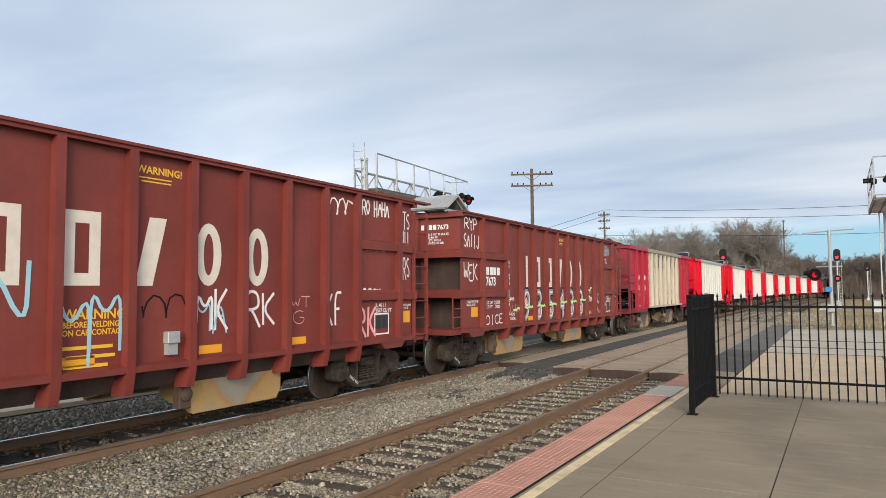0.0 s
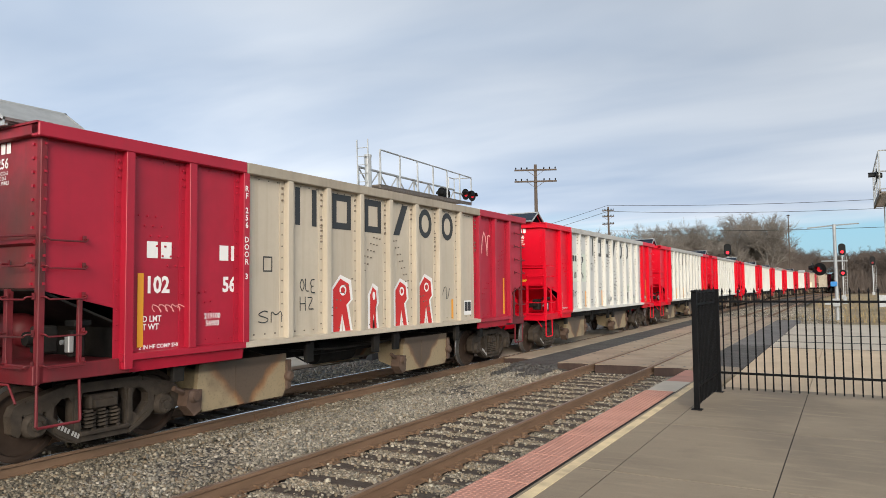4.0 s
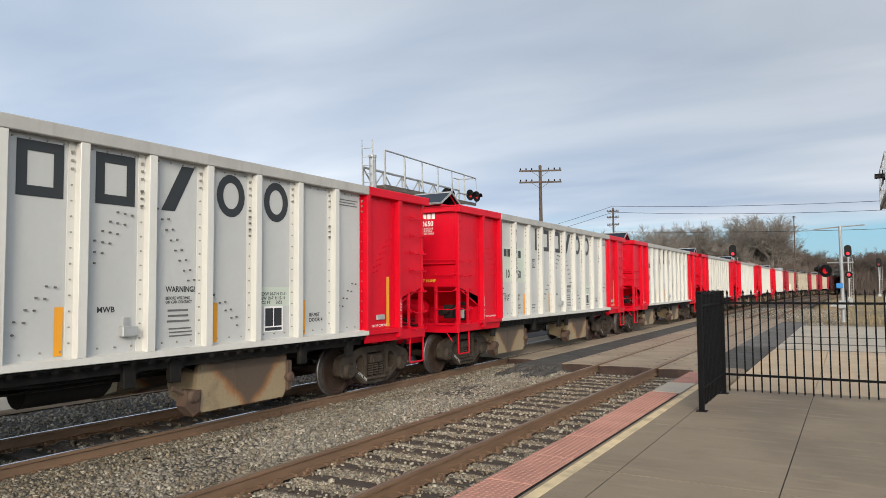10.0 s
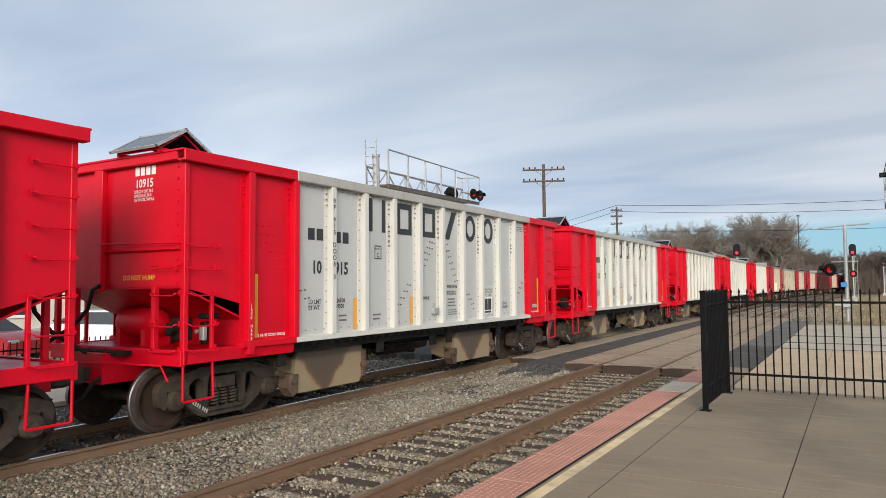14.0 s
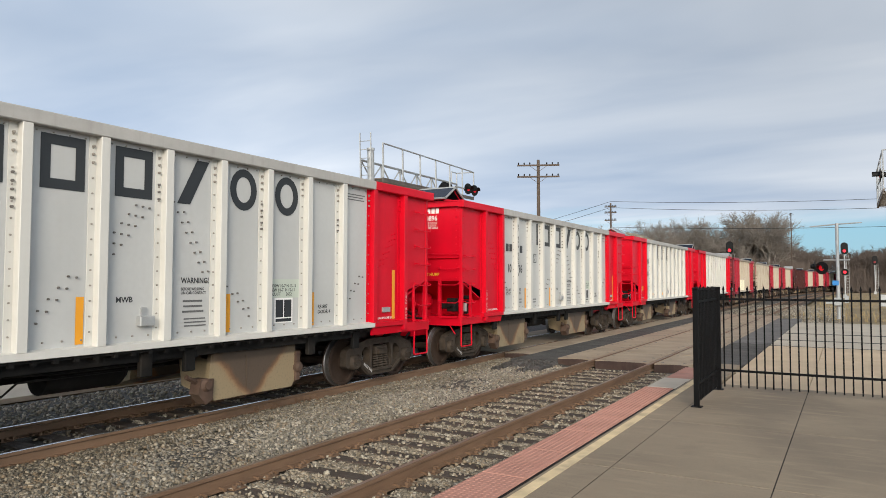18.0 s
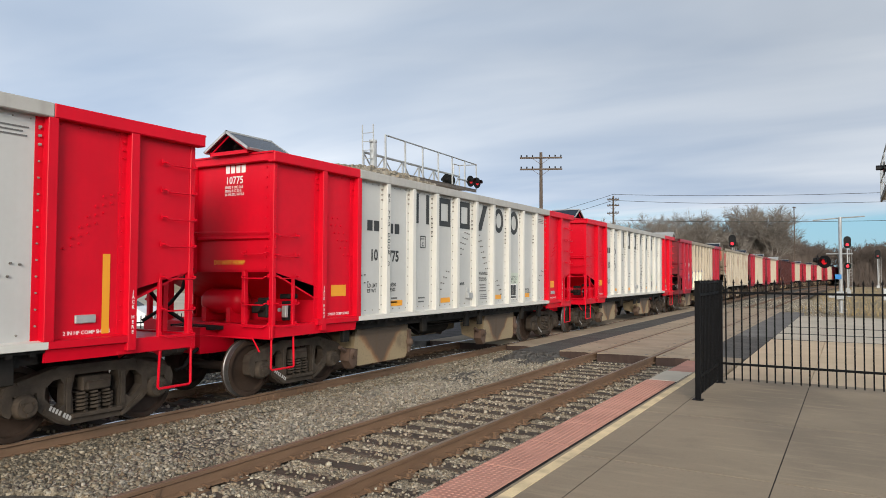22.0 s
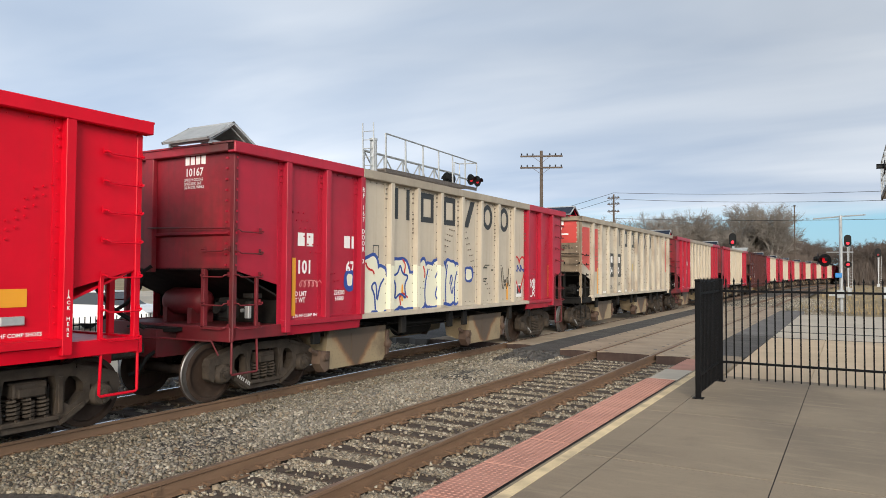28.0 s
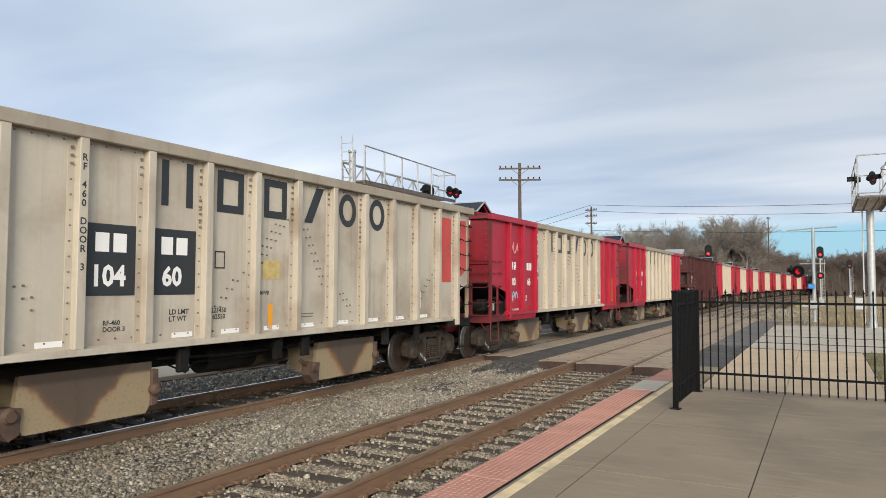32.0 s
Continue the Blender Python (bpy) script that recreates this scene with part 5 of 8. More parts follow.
# ---- beyond the train ----
def parked_car(x, y, rz, label, paint=CAR_W):
    c_ = thing("parked_car", label, "car", "parked cars", at=(x, y, -0.3))
    c_.rotation_euler = (0, 0, radians(rz))
    body = part("body", lambda g: (g.prism([(-2.3, 0.35), (2.25, 0.35), (2.3, 0.75), (1.9, 0.95), (1.1, 1.02), (-1.7, 1.05), (-2.3, 0.98)], "x", -0.88, 0.88),), paint, c_, "painted car body")
    part("cabin", lambda g: g.add([(-0.8, 1.15, 1.0), (0.8, 1.15, 1.0), (0.8, -1.85, 1.0), (-0.8, -1.85, 1.0), (-0.62, 0.35, 1.48), (0.62, 0.35, 1.48), (0.62, -1.2, 1.48), (-0.62, -1.2, 1.48)], [(0, 1, 5, 4), (1, 2, 6, 5), (2, 3, 7, 6), (3, 0, 4, 7)]), CAR_G, c_, "tinted windows", smooth=0)
    part("roof", lambda g: g.box(-0.64, 0.64, -1.22, 0.37, 1.47, 1.53, 0.02), paint, c_)
    for px in (-0.82, 0.82):
        for py in (-1.4, 1.4):
            part("wheel", lambda g: g.lathe([(-0.1, 0.2), (-0.1, 0.33), (0.1, 0.33), (0.1, 0.2)], "x", (0, 0, 0), 18), RUBBER, c_, "", pose(px, py, 0.33), "cwheel")
    for px in (-0.65, 0.65):
        part("headlight", lambda g: g.box(-0.2, 0.2, 2.2, 2.3, 0.68, 0.8, 0.03), GALV, c_, "", pose(px, 0, 0), "chl")
    return c_


parked_car(-24.5, 16.6, -70, "white saloon car parked beyond the tracks"), parked_car(-24.5, 11.8, -75, "dark red car parked beyond the tracks", CAR_R), parked_car(-26, 27, -60, "white car parked by the road")
bld = thing("low_building", "low cream building with a grey roof beyond the car park", "building", at=(-44, 12, -0.3))
part("wall", lambda g: g.box(-6, 6, -16, 12, 0, 3.6), WALLS, bld)
part("roof", lambda g: g.prism([(-6.6, 3.5), (6.6, 3.5), (0, 5.4)], "y", -16.5, 12.5), ROOF, bld)
for y in (-12, -7, -2, 3, 8):
    w_ = part("window", lambda g: g.box(5.98, 6.04, -0.9, 0.9, 1.0, 2.3), CAR_G, bld, "", pose(0, y, 0), "bwin")
    part("window_frame", lambda g: (g.box(6.0, 6.08, -1.0, -0.9, 0.9, 2.4), g.box(6.0, 6.08, 0.9, 1.0, 0.9, 2.4), g.box(6.0, 6.08, -0.9, 0.9, 2.3, 2.4), g.box(6.0, 6.1, -1.0, 1.0, 0.85, 1.0)), CHALK, w_, "", None, "bwf")
yard = thing("iron_fence", "black iron picket fence beyond the train", "fence", at=(-17.5, 4, -0.42))
for z in (0.25, 1.0):
    part("fence_rail", lambda g: g.box(-0.02, 0.02, 0, 14, z - 0.02, z + 0.02), FENCE, yard)
for i in range(90):
    part("picket", lambda g: g.box(-0.01, 0.01, -0.01, 0.01, 0.06, 1.2), FENCE, yard, "", pose(0, 0.1 + i * 0.155, 0), "ypick")
sheet("car_park", -40, -14.4, -20, 20, -0.3, ROADWAY, "grey paved car park beyond the tracks", "car park", thick=0.1)

# ---- the train ----
AXLE_1, BASE_W, WHEEL_R = 0.22, 1.78, 0.457
WHEELSETS = []


def wheelset_geo(g):
    for s in (-1, 1):
        prof = [(0.0, 0.09), (0.0, 0.12), (0.035, 0.14), (0.05, 0.2), (0.055, 0.3), (0.05, 0.37), (0.0, 0.385), (0.0, 0.43), (0.012, 0.452),
                (0.1, 0.46), (0.112, 0.475), (0.135, 0.487), (0.145, 0.47), (0.145, 0.38), (0.1, 0.36), (0.09, 0.28), (0.1, 0.15), (0.16, 0.13), (0.16, 0.09)]
        g.lathe([(s * (0.82 - a), r) for a, r in prof], "x", (0, 0, 0), 36)
        g.lathe([(s * 0.82, 0.075), (s * 1.0, 0.07), (s * 1.02, 0.06)], "x", (0, 0, 0), 16)
    g.lathe([(-0.75, 0.085), (0, 0.075), (0.75, 0.085)], "x", (0, 0, 0), 14)


def pierced(g, outer, holes, x0, x1):
    """A cast plate in the y, z plane with windows through it."""
    bm = bmesh.new()
    for loop in (outer, *holes):
        vs = [bm.verts.new((x1, p, q)) for p, q in loop]
        for a, b in zip(vs, vs[1:] + vs[:1]):
            bm.edges.new((a, b))
    bmesh.ops.triangle_fill(bm, edges=bm.edges[:], use_beauty=True)
    res = bmesh.ops.extrude_face_region(bm, geom=bm.faces[:])
    for v in res["geom"]:
        if isinstance(v, bmesh.types.BMVert):
            v.co.x = x0
    bm.verts.index_update()
    g.add([v.co[:] for v in bm.verts], [[v.index for v in f.verts] for f in bm.faces])
    bm.free()


def side_frame_geo(g):
    # mid point at y = 0: a bowed casting with jaws over the axles, two rounded windows and the spring opening
    half = [(0.3, 0.885), (0.55, 0.87), (0.78, 0.81), (1.0, 0.755), (1.12, 0.7), (1.16, 0.6), (1.14, 0.4), (1.06, 0.345), (1.03, 0.4), (1.03, 0.6), (0.75, 0.6), (0.75, 0.4), (0.68, 0.33), (0.5, 0.2), (0.38, 0.155)]
    outer = half + [(-y, z) for y, z in reversed(half)]
    win = [(0.42, 0.42), (0.42, 0.66), (0.47, 0.73), (0.56, 0.72), (0.65, 0.64), (0.66, 0.52), (0.57, 0.42), (0.49, 0.37)]
    mid = [(-0.3, 0.27), (0.3, 0.27), (0.32, 0.6), (0.29, 0.76), (-0.29, 0.76), (-0.32, 0.6)]
    pierced(g, outer, [win, [(-y, z) for y, z in reversed(win)], mid], 0.93, 1.08)
    # raised rims, brake lugs and the spring seat
    g.prism([(-0.52, 0.885), (0.52, 0.885), (0.56, 0.85), (-0.56, 0.85)], "x", 1.08, 1.11)
    for s in (-1, 1):
        g.prism([(s * 0.36, 0.155), (s * 0.68, 0.345), (s * 0.66, 0.4), (s * 0.34, 0.21)], "x", 1.08, 1.105)
        g.prism([(s * 0.56, 0.87), (s * 1.0, 0.75), (s * 0.98, 0.71), (s * 0.56, 0.82)], "x", 1.08, 1.1)
        g.box(1.08, 1.1, min(s * 0.335, s * 0.4), max(s * 0.335, s * 0.4), 0.3, 0.74, 0.006)
    g.box(0.9, 1.13, -0.34, 0.34, 0.23, 0.285, 0.01)


def bearing_geo(g):
    g.lathe([(0.86, 0.15), (1.1, 0.15), (1.13, 0.135), (1.15, 0.12), (1.15, 0.06), (1.17, 0.055)], "x", (0, 0, 0), 20)
    for k in range(3):
        a = 2 * math.pi * k / 3 + 0.5
        g.box(1.14, 1.175, 0.085 * math.cos(a) - 0.018, 0.085 * math.cos(a) + 0.018, 0.085 * math.sin(a) - 0.018, 0.085 * math.sin(a) + 0.018)
    g.box(0.88, 1.07, -0.12, 0.12, 0.11, 0.2, 0.015)


def spring_geo(g):
    pts = [(0.058 * math.cos(2 * math.pi * i / 9), 0.058 * math.sin(2 * math.pi * i / 9), 0.235 * i / 45) for i in range(46)]
    g.tube(pts, 0.019, 5)


def truck(car, y, far):
    """A two-axle bogie: bolster with side frames, springs, bearings and wheelsets."""
    base = part("truck", lambda g: (g.box(-1.1, 1.1, -0.2, 0.2, 0.54, 0.72, 0.02), g.box(-0.4, 0.4, -0.24, 0.24, 0.7, 0.84, 0.02), g.box(1.0, 1.14, -0.16, 0.16, 0.55, 0.66, 0.015)),
                IRON, car, "dusty cast steel bogie", pose(0, y, 0), "bogie")
    for s in (1, -1):
        flip = pose(0, 0, 0, 0, 0, 0 if s > 0 else 180)
        part("side_frame", side_frame_geo, IRON, base, m=flip, key="bogie", smooth=0)
        for d in (-1, 1):
            part("bearing", bearing_geo, IRON, base, m=Matrix.Translation((0, d * BASE_W / 2, WHEEL_R)) @ flip, key="bogie")
        if not far:
            for px in (0.93, 1.05):
                for k in range(3):
                    part("spring", spring_geo, IRON, base, m=pose(s * px, (k - 1) * 0.17, 0.29), key="bogie")
    if not far:
        marks = part("stencil", lambda g: [g.add([(1.108, -0.64 + 0.3 * u + a, 0.39 - 0.19 * u + b) for a, b in ((0, 0), (0.026, -0.016), (0.05, 0.035), (0.024, 0.05))], [(0, 1, 2, 3)]) for u in (0.05, 0.18, 0.31, 0.44, 0.62, 0.74, 0.86)], CHORD, base, "white stencilled marks", key="bogie", smooth=0)
        marks["kind"] = "stuff"
    for d in (-1, 1):
        w = part("wheelset", wheelset_geo, WHEEL, base, m=pose(0, d * BASE_W / 2, WHEEL_R), key="bogie")
        if len(w.data.materials) == 1:
            w.data.materials.append(TREAD)
            for p in w.data.polygons:
                r = math.hypot(p.center.y, p.center.z)
                p.material_index = 1 if 0.448 < r < 0.47 else 0
        WHEELSETS.append((w, d * BASE_W / 2, car))
    return base


def grab_geo(length, out=0.09, r=0.011):
    def fill(g):
        g.tube([(0, 0, 0), (out * 0.8, 0, -0.0), (out, 0.012, -0.01), (out, 0.04, -0.03), (out, length - 0.04, -0.03), (out, length - 0.012, -0.01), (out * 0.8, length, 0), (0, length, 0)], r, 6)
        for y in (0, length):
            g.box(0.0, 0.012, y - 0.022, y + 0.022, -0.03, 0.045)
    return fill


def rivet_field(g, style, where):
    c0, c1 = style["cut"]
    bolts = [False]

    def one(y, z, x, s=0.016, tall=0.014):
        inner = c0 < y < c1
        if where != ("bolt" if inner and bolts[0] else "mid" if inner else "end"):
            return
        ring_ = [(math.cos(a), math.sin(a)) for a in (math.pi * k / 3 for k in range(6))]
        g.add([(x, y + s * p, z + s * q) for p, q in ring_] + [(x + tall, y + s * 0.85 * p, z + s * 0.85 * q) for p, q in ring_],
              [(k, (k + 1) % 6, 6 + (k + 1) % 6, 6 + k) for k in range(6)] + [(6, 7, 8, 9, 10, 11)])

    def band(bay_y, y0, z0, y1, z1, n, wide):
        """Bolts of an inner slope sheet: a slanting band, two or three abreast."""
        for r in range(n):
            u = r / (n - 1)
            for c in range(wide if 0 < r < n - 1 else 1):
                y, z = bay_y + y0 + (y1 - y0) * u + 0.1 * c * (1 if z1 < z0 else -1), z0 + (z1 - z0) * u + 0.012 * c
                if all(not -0.17 < y - q < 0.08 for q in style["ribs"]):
                    one(y, z, 1.49, 0.015, 0.026)
    ribs = style["ribs"]
    for y in ribs:
        for k in range(13):
            one(y - 0.105, 1.42 + k * 0.185, 1.5, 0.013)
        for k in range(3):
            one(y - 0.105, 3.66 - k * 0.1, 1.5, 0.018, 0.03)
    a, b = ribs[1], ribs[-2]
    for k in range(int((b - a) / 0.23)):
        one(a + 0.1 + k * 0.23, 1.33, 1.49, 0.014)
    for p, q in zip(ribs, ribs[1:]):
        for k in range(4):
            one(p + 0.15 + k * (q - p - 0.35) / 3, 3.735, 1.49, 0.011)
    bolts[0] = True
    for i, n, top in ((4, 5, 3.22), (6, 3, 3.3), (8, 5, 3.22), (10, 3, 3.12)):
        for k in range(n):
            one(ribs[i] - 0.105, top - k * 0.095, 1.5, 0.018, 0.03)
    band(ribs[1], 0.1, 2.12, 0.4, 1.72, 4, 2), band(ribs[4], 0.2, 1.55, 0.78, 2.2, 6, 2)
    band(ribs[5], 0.2, 2.36, 0.8, 3.1, 7, 3), band(ribs[6], 0.14, 3.1, 0.72, 2.02, 9, 2)
    band(ribs[7], 0.16, 1.95, 0.6, 1.5, 5, 2), band(ribs[-3], 0.15, 1.58, 0.78, 2.24, 6, 2)
    bolts[0] = False
    for r in range(6):
        for c in range(3):
            one(ribs[0] + 0.2 + (5 - r) * 0.09 + c * 0.13, 2.35 + r * 0.13, 1.49, 0.017, 0.02)
            one(ribs[-1] - 0.85 + r * 0.1 + c * 0.1, 2.3 + r * 0.13 + c * 0.03, 1.49, 0.017, 0.02)


RED_RIBS = [1.15] + [2.126 + 0.937 * i for i in range(11)] + [12.55]
OLD_RIBS = [1.19, 2.2] + [3.27 + 0.94 * i for i in range(9)] + [11.7, 12.6]
OLD_RIBS_B = [1.08, 2.06] + [3.05 + 0.9675 * i for i in range(9)] + [11.7, 12.6]
TAN_RIBS = [1.12, 2.05, 2.98, 3.95] + [4.95 + 0.99 * i for i in range(8)] + [12.8]
STYLES = {
    "white": dict(ribs=RED_RIBS, cut=(2.126, 11.496), end=RED, mid=WHITE, first=3, frame=RED, word=("bright red and white-grey ballast hopper car with black lettering")),
    "beige": dict(ribs=OLD_RIBS, cut=(3.27, 10.79), end=MAROON, mid=BEIGE, first=3, frame=GRIME_R, sheet=END_R, word=("crimson and beige ballast hopper car, dusty and tagged")),
    "tan": dict(ribs=TAN_RIBS, cut=(-1, 99), end=BEIGE_OLD, mid=BEIGE_OLD, first=3, frame=SOOT, sheet=END_T, word=("sooty beige ballast hopper car with faded red panels")),
}
STYLES["beige_b"] = dict(STYLES["beige"], ribs=OLD_RIBS_B, cut=(3.05, 10.79))
LEN = 13.54


def solar(car, turned, old, size=1.0):
    """The tent of two solar panels over the front end."""
    base = part("solar_panel", lambda g: (g.box(-0.46, 0.46, -0.42, -0.39, 0, 0.04), g.box(-0.46, 0.46, 0.39, 0.42, 0, 0.04), g.box(-0.46, -0.42, -0.42, 0.42, -0.03, 0.03), g.box(0.42, 0.46, -0.42, 0.42, -0.03, 0.03),
                                          g.tube([(0.44, -0.4, 0.02), (0.44, 0.0, 0.3), (0.44, 0.4, 0.02)], 0.014, 5), g.tube([(-0.44, -0.4, 0.02), (-0.44, 0.0, 0.3), (-0.44, 0.4, 0.02)], 0.014, 5)),
                GALV if old else RED, car, "tented pair of dark solar panels", Matrix.Translation((0.7, 0.25, 3.96)) @ pose(0, 0, 0, 0, 0, 90 if turned else 0) @ Matrix.Diagonal((size, size, size * 0.94, 1)), "solar" + str(old))
    for s in (-1, 1):
        m = pose(0, s * 0.24, 0.2, 33 if s < 0 else -33, 0, 0)
        # old panels: pale steel colour stands in for the sky reflected in the glass
        part("panel", lambda g: g.box(-0.5, 0.5, -0.29, 0.29, -0.012, 0.012, 0.004), GLASS_P if not old else GALV, base, "", m, "solar glass" + str(old))
        part("panel_frame", lambda g: [g.box(*b) for b in ((-0.52, 0.52, -0.31, -0.285, -0.02, 0.02), (-0.52, 0.52, 0.285, 0.31, -0.02, 0.02), (-0.52, -0.495, -0.31, 0.31, -0.02, 0.02), (0.495, 0.52, -0.31, 0.31, -0.02, 0.02))],
             GALV, base, "", m, "solar frame")
    return base


def coupler_geo(g):
    g.box(-0.09, 0.09, -0.62, 0.2, 0.77, 0.93, 0.02)
    g.box(-0.2, 0.16, -0.76, -0.52, 0.72, 0.98, 0.04)
    g.box(-0.2, -0.08, -0.86, -0.7, 0.74, 0.96, 0.03)


def underframe(car, style_key, far, tone):
    black = SOOT
    part("center_sill", lambda g: (g.box(-0.34, 0.34, -0.35, LEN + 0.35, 0.74, 1.12, 0.01), g.box(-0.5, 0.5, -0.3, LEN + 0.3, 1.1, 1.16)), black, car, "sooty black centre sill", None, "sill")
    for y, s in ((0, 1), (LEN, -1)):
        part("coupler", coupler_geo, IRON, car, "rusty knuckle coupler", Matrix.Translation((0, y, 0)) @ pose(0, 0, 0, 0, 0, 0 if s > 0 else 180), "cpl")
    for y in (2.05, 4.75, 6.7, 7.4, 9.95, 11.2):
        part("cross_bearer", lambda g: (g.box(-1.42, 1.42, -0.05, 0.05, 0.98, 1.15), g.box(-1.4, 1.4, -0.09, 0.09, 0.96, 0.985), g.box(1.36, 1.44, -0.16, 0.02, 0.78, 1.1, 0.01)), black, car, "", pose(0, y, 0), "xb")
    part("brake_cylinder", lambda g: (g.lathe([(-0.6, 0.12), (-0.58, 0.22), (0.5, 0.22), (0.6, 0.14)], "y", (0.62, 6.25, 0.82), 18), g.box(0.55, 0.7, 5.9, 6.6, 0.95, 1.1)), black, car, "sooty black air cylinder", None, "brk")
    part("air_pipe", lambda g: (g.tube([(1.2, 4.4, 0.98), (1.22, 5.6, 0.93), (1.22, 7.0, 0.93), (1.2, 7.8, 0.98)], 0.02, 6), g.tube([(1.1, 4.6, 0.9), (1.1, 5.0, 0.72), (1.05, 5.2, 0.85), (1.05, 7.2, 0.85)], 0.016, 6)), black, car, "", None, "pipe")
    # discharge chutes over both rails
    for y in (2.42, 7.8):
        for s in (1, -1):
            def chute(g):
                g.prism([(0.06, 0.95), (0.0, 0.5), (0.12, 0.27), (1.78, 0.27), (1.86, 0.4), (1.86, 0.95)], "x", 1.18, 1.26)
                g.prism([(0.5, 0.98), (1.18, 0.86), (1.18, 0.3), (0.6, 0.45)], "y", 0.08, 1.8)
                g.box(1.255, 1.275, 0.08, 1.84, 0.88, 0.96)
                g.box(1.255, 1.27, 0.75, 0.78, 0.34, 0.9)
            c = part("chute", chute, tone, car, "dusty tan discharge chute with rust streaks", Matrix.Translation((0, y + (0.93 if s < 0 else 0), 0)) @ pose(0, 0, 0, 0, 0, 0 if s > 0 else 180) @ Matrix.Translation((0, -0.93 if s < 0 else 0, 0)), "chute" + tone.name)
            part("gate_lever", lambda g: (g.prism([(-0.16, 0.62), (-0.2, 0.4), (-0.06, 0.24), (0.06, 0.3), (0.08, 0.6)], "x", 1.1, 1.3), g.lathe([(1.1, 0.1), (1.3, 0.1), (1.33, 0.06), (1.36, 0.06)], "x", (0, -0.06, 0.52), 14), g.tube([(1.2, -0.06, 0.52), (1.2, -0.34, 0.66)], 0.04, 6)), RUST, c, "rusty gate lever", None, "lever")
            part("gate_hub", lambda g: (g.lathe([(1.2, 0.09), (1.32, 0.09), (1.35, 0.05)], "x", (0, 1.9, 0.58), 12), g.box(1.2, 1.3, 1.84, 1.95, 0.36, 0.85, 0.01)), RUST, c, "", None, "hub")
    for y in (AXLE_1 + BASE_W / 2, LEN - AXLE_1 - BASE_W / 2):
        truck(car, y, far)


def end_fittings(car, st, front, far):
    """Ladders, handholds, posts, sill and brake gear at one end of a hopper; built for the front and turned for the rear."""
    m0 = Matrix.Identity(4) if front else Matrix.Translation((0, LEN, 0)) @ pose(0, 0, 0, 0, 0, 180)
    mat_, key = st["frame"], st["frame"].name
    P = lambda name, geo, mt=None, lab="", mm=Matrix.Identity(4), kk="": part(name, geo, mt or mat_, car, lab, m0 @ mm, key + kk)
    sheet = st.get("sheet", st["end"])
    P("end_sheet", lambda g: g.box(-1.47, 1.47, 0.0, 0.015, 2.05, 3.9), sheet, "", kk="end")
    P("end_post", lambda g: g.box(-0.42, -0.22, -0.09, 0.0, 2.0, 3.82, 0.01), sheet, kk="ep")
    P("end_chord", lambda g: (g.box(-1.6, 1.6, -0.1, 0.02, 3.8, 3.94, 0.01), g.box(-1.6, 1.6, -0.12, 0.06, 3.92, 3.945)), sheet, kk="ec")
    # beige and tan cars: black stands in for the shadow inside the end
    inner = RED if st["end"] is RED else SOOT
    P("slope_sheet", lambda g: (g.prism([(0.0, 2.07), (0.0, 2.04), (2.05, 1.16), (2.05, 1.19)], "x", -1.46, 1.46), g.prism([(1.05, 1.16), (1.05, 1.62), (2.05, 1.18)], "x", -1.46, -1.44), g.prism([(1.05, 1.16), (1.05, 1.62), (2.05, 1.18)], "x", 1.44, 1.46)), inner, kk="ss")
    P("end_wall", lambda g: g.box(-1.4, 1.4, 1.12, 1.14, 1.14, 1.62), inner, kk="ew")
    P("end_sill", lambda g: (g.box(-1.52, 1.52, -0.06, 0.03, 0.98, 1.2, 0.01), g.box(-1.5, 1.5, 0.0, 1.1, 1.15, 1.175), g.box(1.44, 1.53, 0.0, 1.15, 1.0, 1.19, 0.01), g.box(-1.53, -1.44, 0.0, 1.15, 1.0, 1.19, 0.01)), kk="es")
    P("draft_housing", lambda g: g.prism([(-0.36, 0.72), (0.36, 0.72), (0.36, 1.14), (-0.36, 1.14)], "y", -0.42, 0.3), kk="dh")
    for sx in (-1, 1):
        P("corner_post", lambda g: (g.box(-0.03, 0.055, -0.02, 0.06, 1.0, 3.85, 0.008),), sheet if mat_ is SOOT else None, mm=pose(sx * 1.475, 0, 0), kk="cp" + sheet.name)
    P("inner_post", lambda g: (g.box(1.45, 1.5, 0.48, 0.53, 1.18, 1.95, 0.006),), kk="ip1")
    P("inner_post", lambda g: (g.box(-1.5, -1.45, 0.48, 0.53, 1.18, 1.95, 0.006),), kk="ip2")
    P("inner_post", lambda g: g.box(0.88, 0.95, -0.05, 0.03, 1.18, 2.06, 0.006), kk="ip3")
    P("inner_post", lambda g: g.box(-0.95, -0.88, -0.05, 0.03, 1.18, 2.06, 0.006), kk="ip4")
    if far:
        return
    # handholds on the sides, low at the front, a full ladder at the rear
    for sx in (-1, 1):
        turn = pose(0, 0, 0, 0, 0, 0 if sx > 0 else 180)
        at = lambda y, z: pose(sx * 1.52, y if sx > 0 else y + 0.5, z) @ turn
        full = (front and sx < 0) or (not front and sx < 0)
        for z in ((1.2, 1.55, 1.97, 2.4, 2.76, 3.12, 3.48) if full else (1.2, 1.55, 1.97, 2.32, 2.64)):
            P("handhold", grab_geo(0.5), mm=at(0.02, z), kk="gr")
        P("sill_step", lambda g: g.tube([(0, 0.0, 1.02), (0, 0.0, 0.52), (0.0, 0.02, 0.5), (0, 0.5, 0.5), (0, 0.52, 0.52), (0, 0.5, 1.02)], 0.018, 6), mm=pose(sx * 1.5, 0, 0), kk="st")
    for z in (1.2, 1.55, 1.97, 2.35):
        P("handhold", grab_geo(0.52), mm=pose(0.94, -0.03, z, 0, 0, -90), kk="ge")
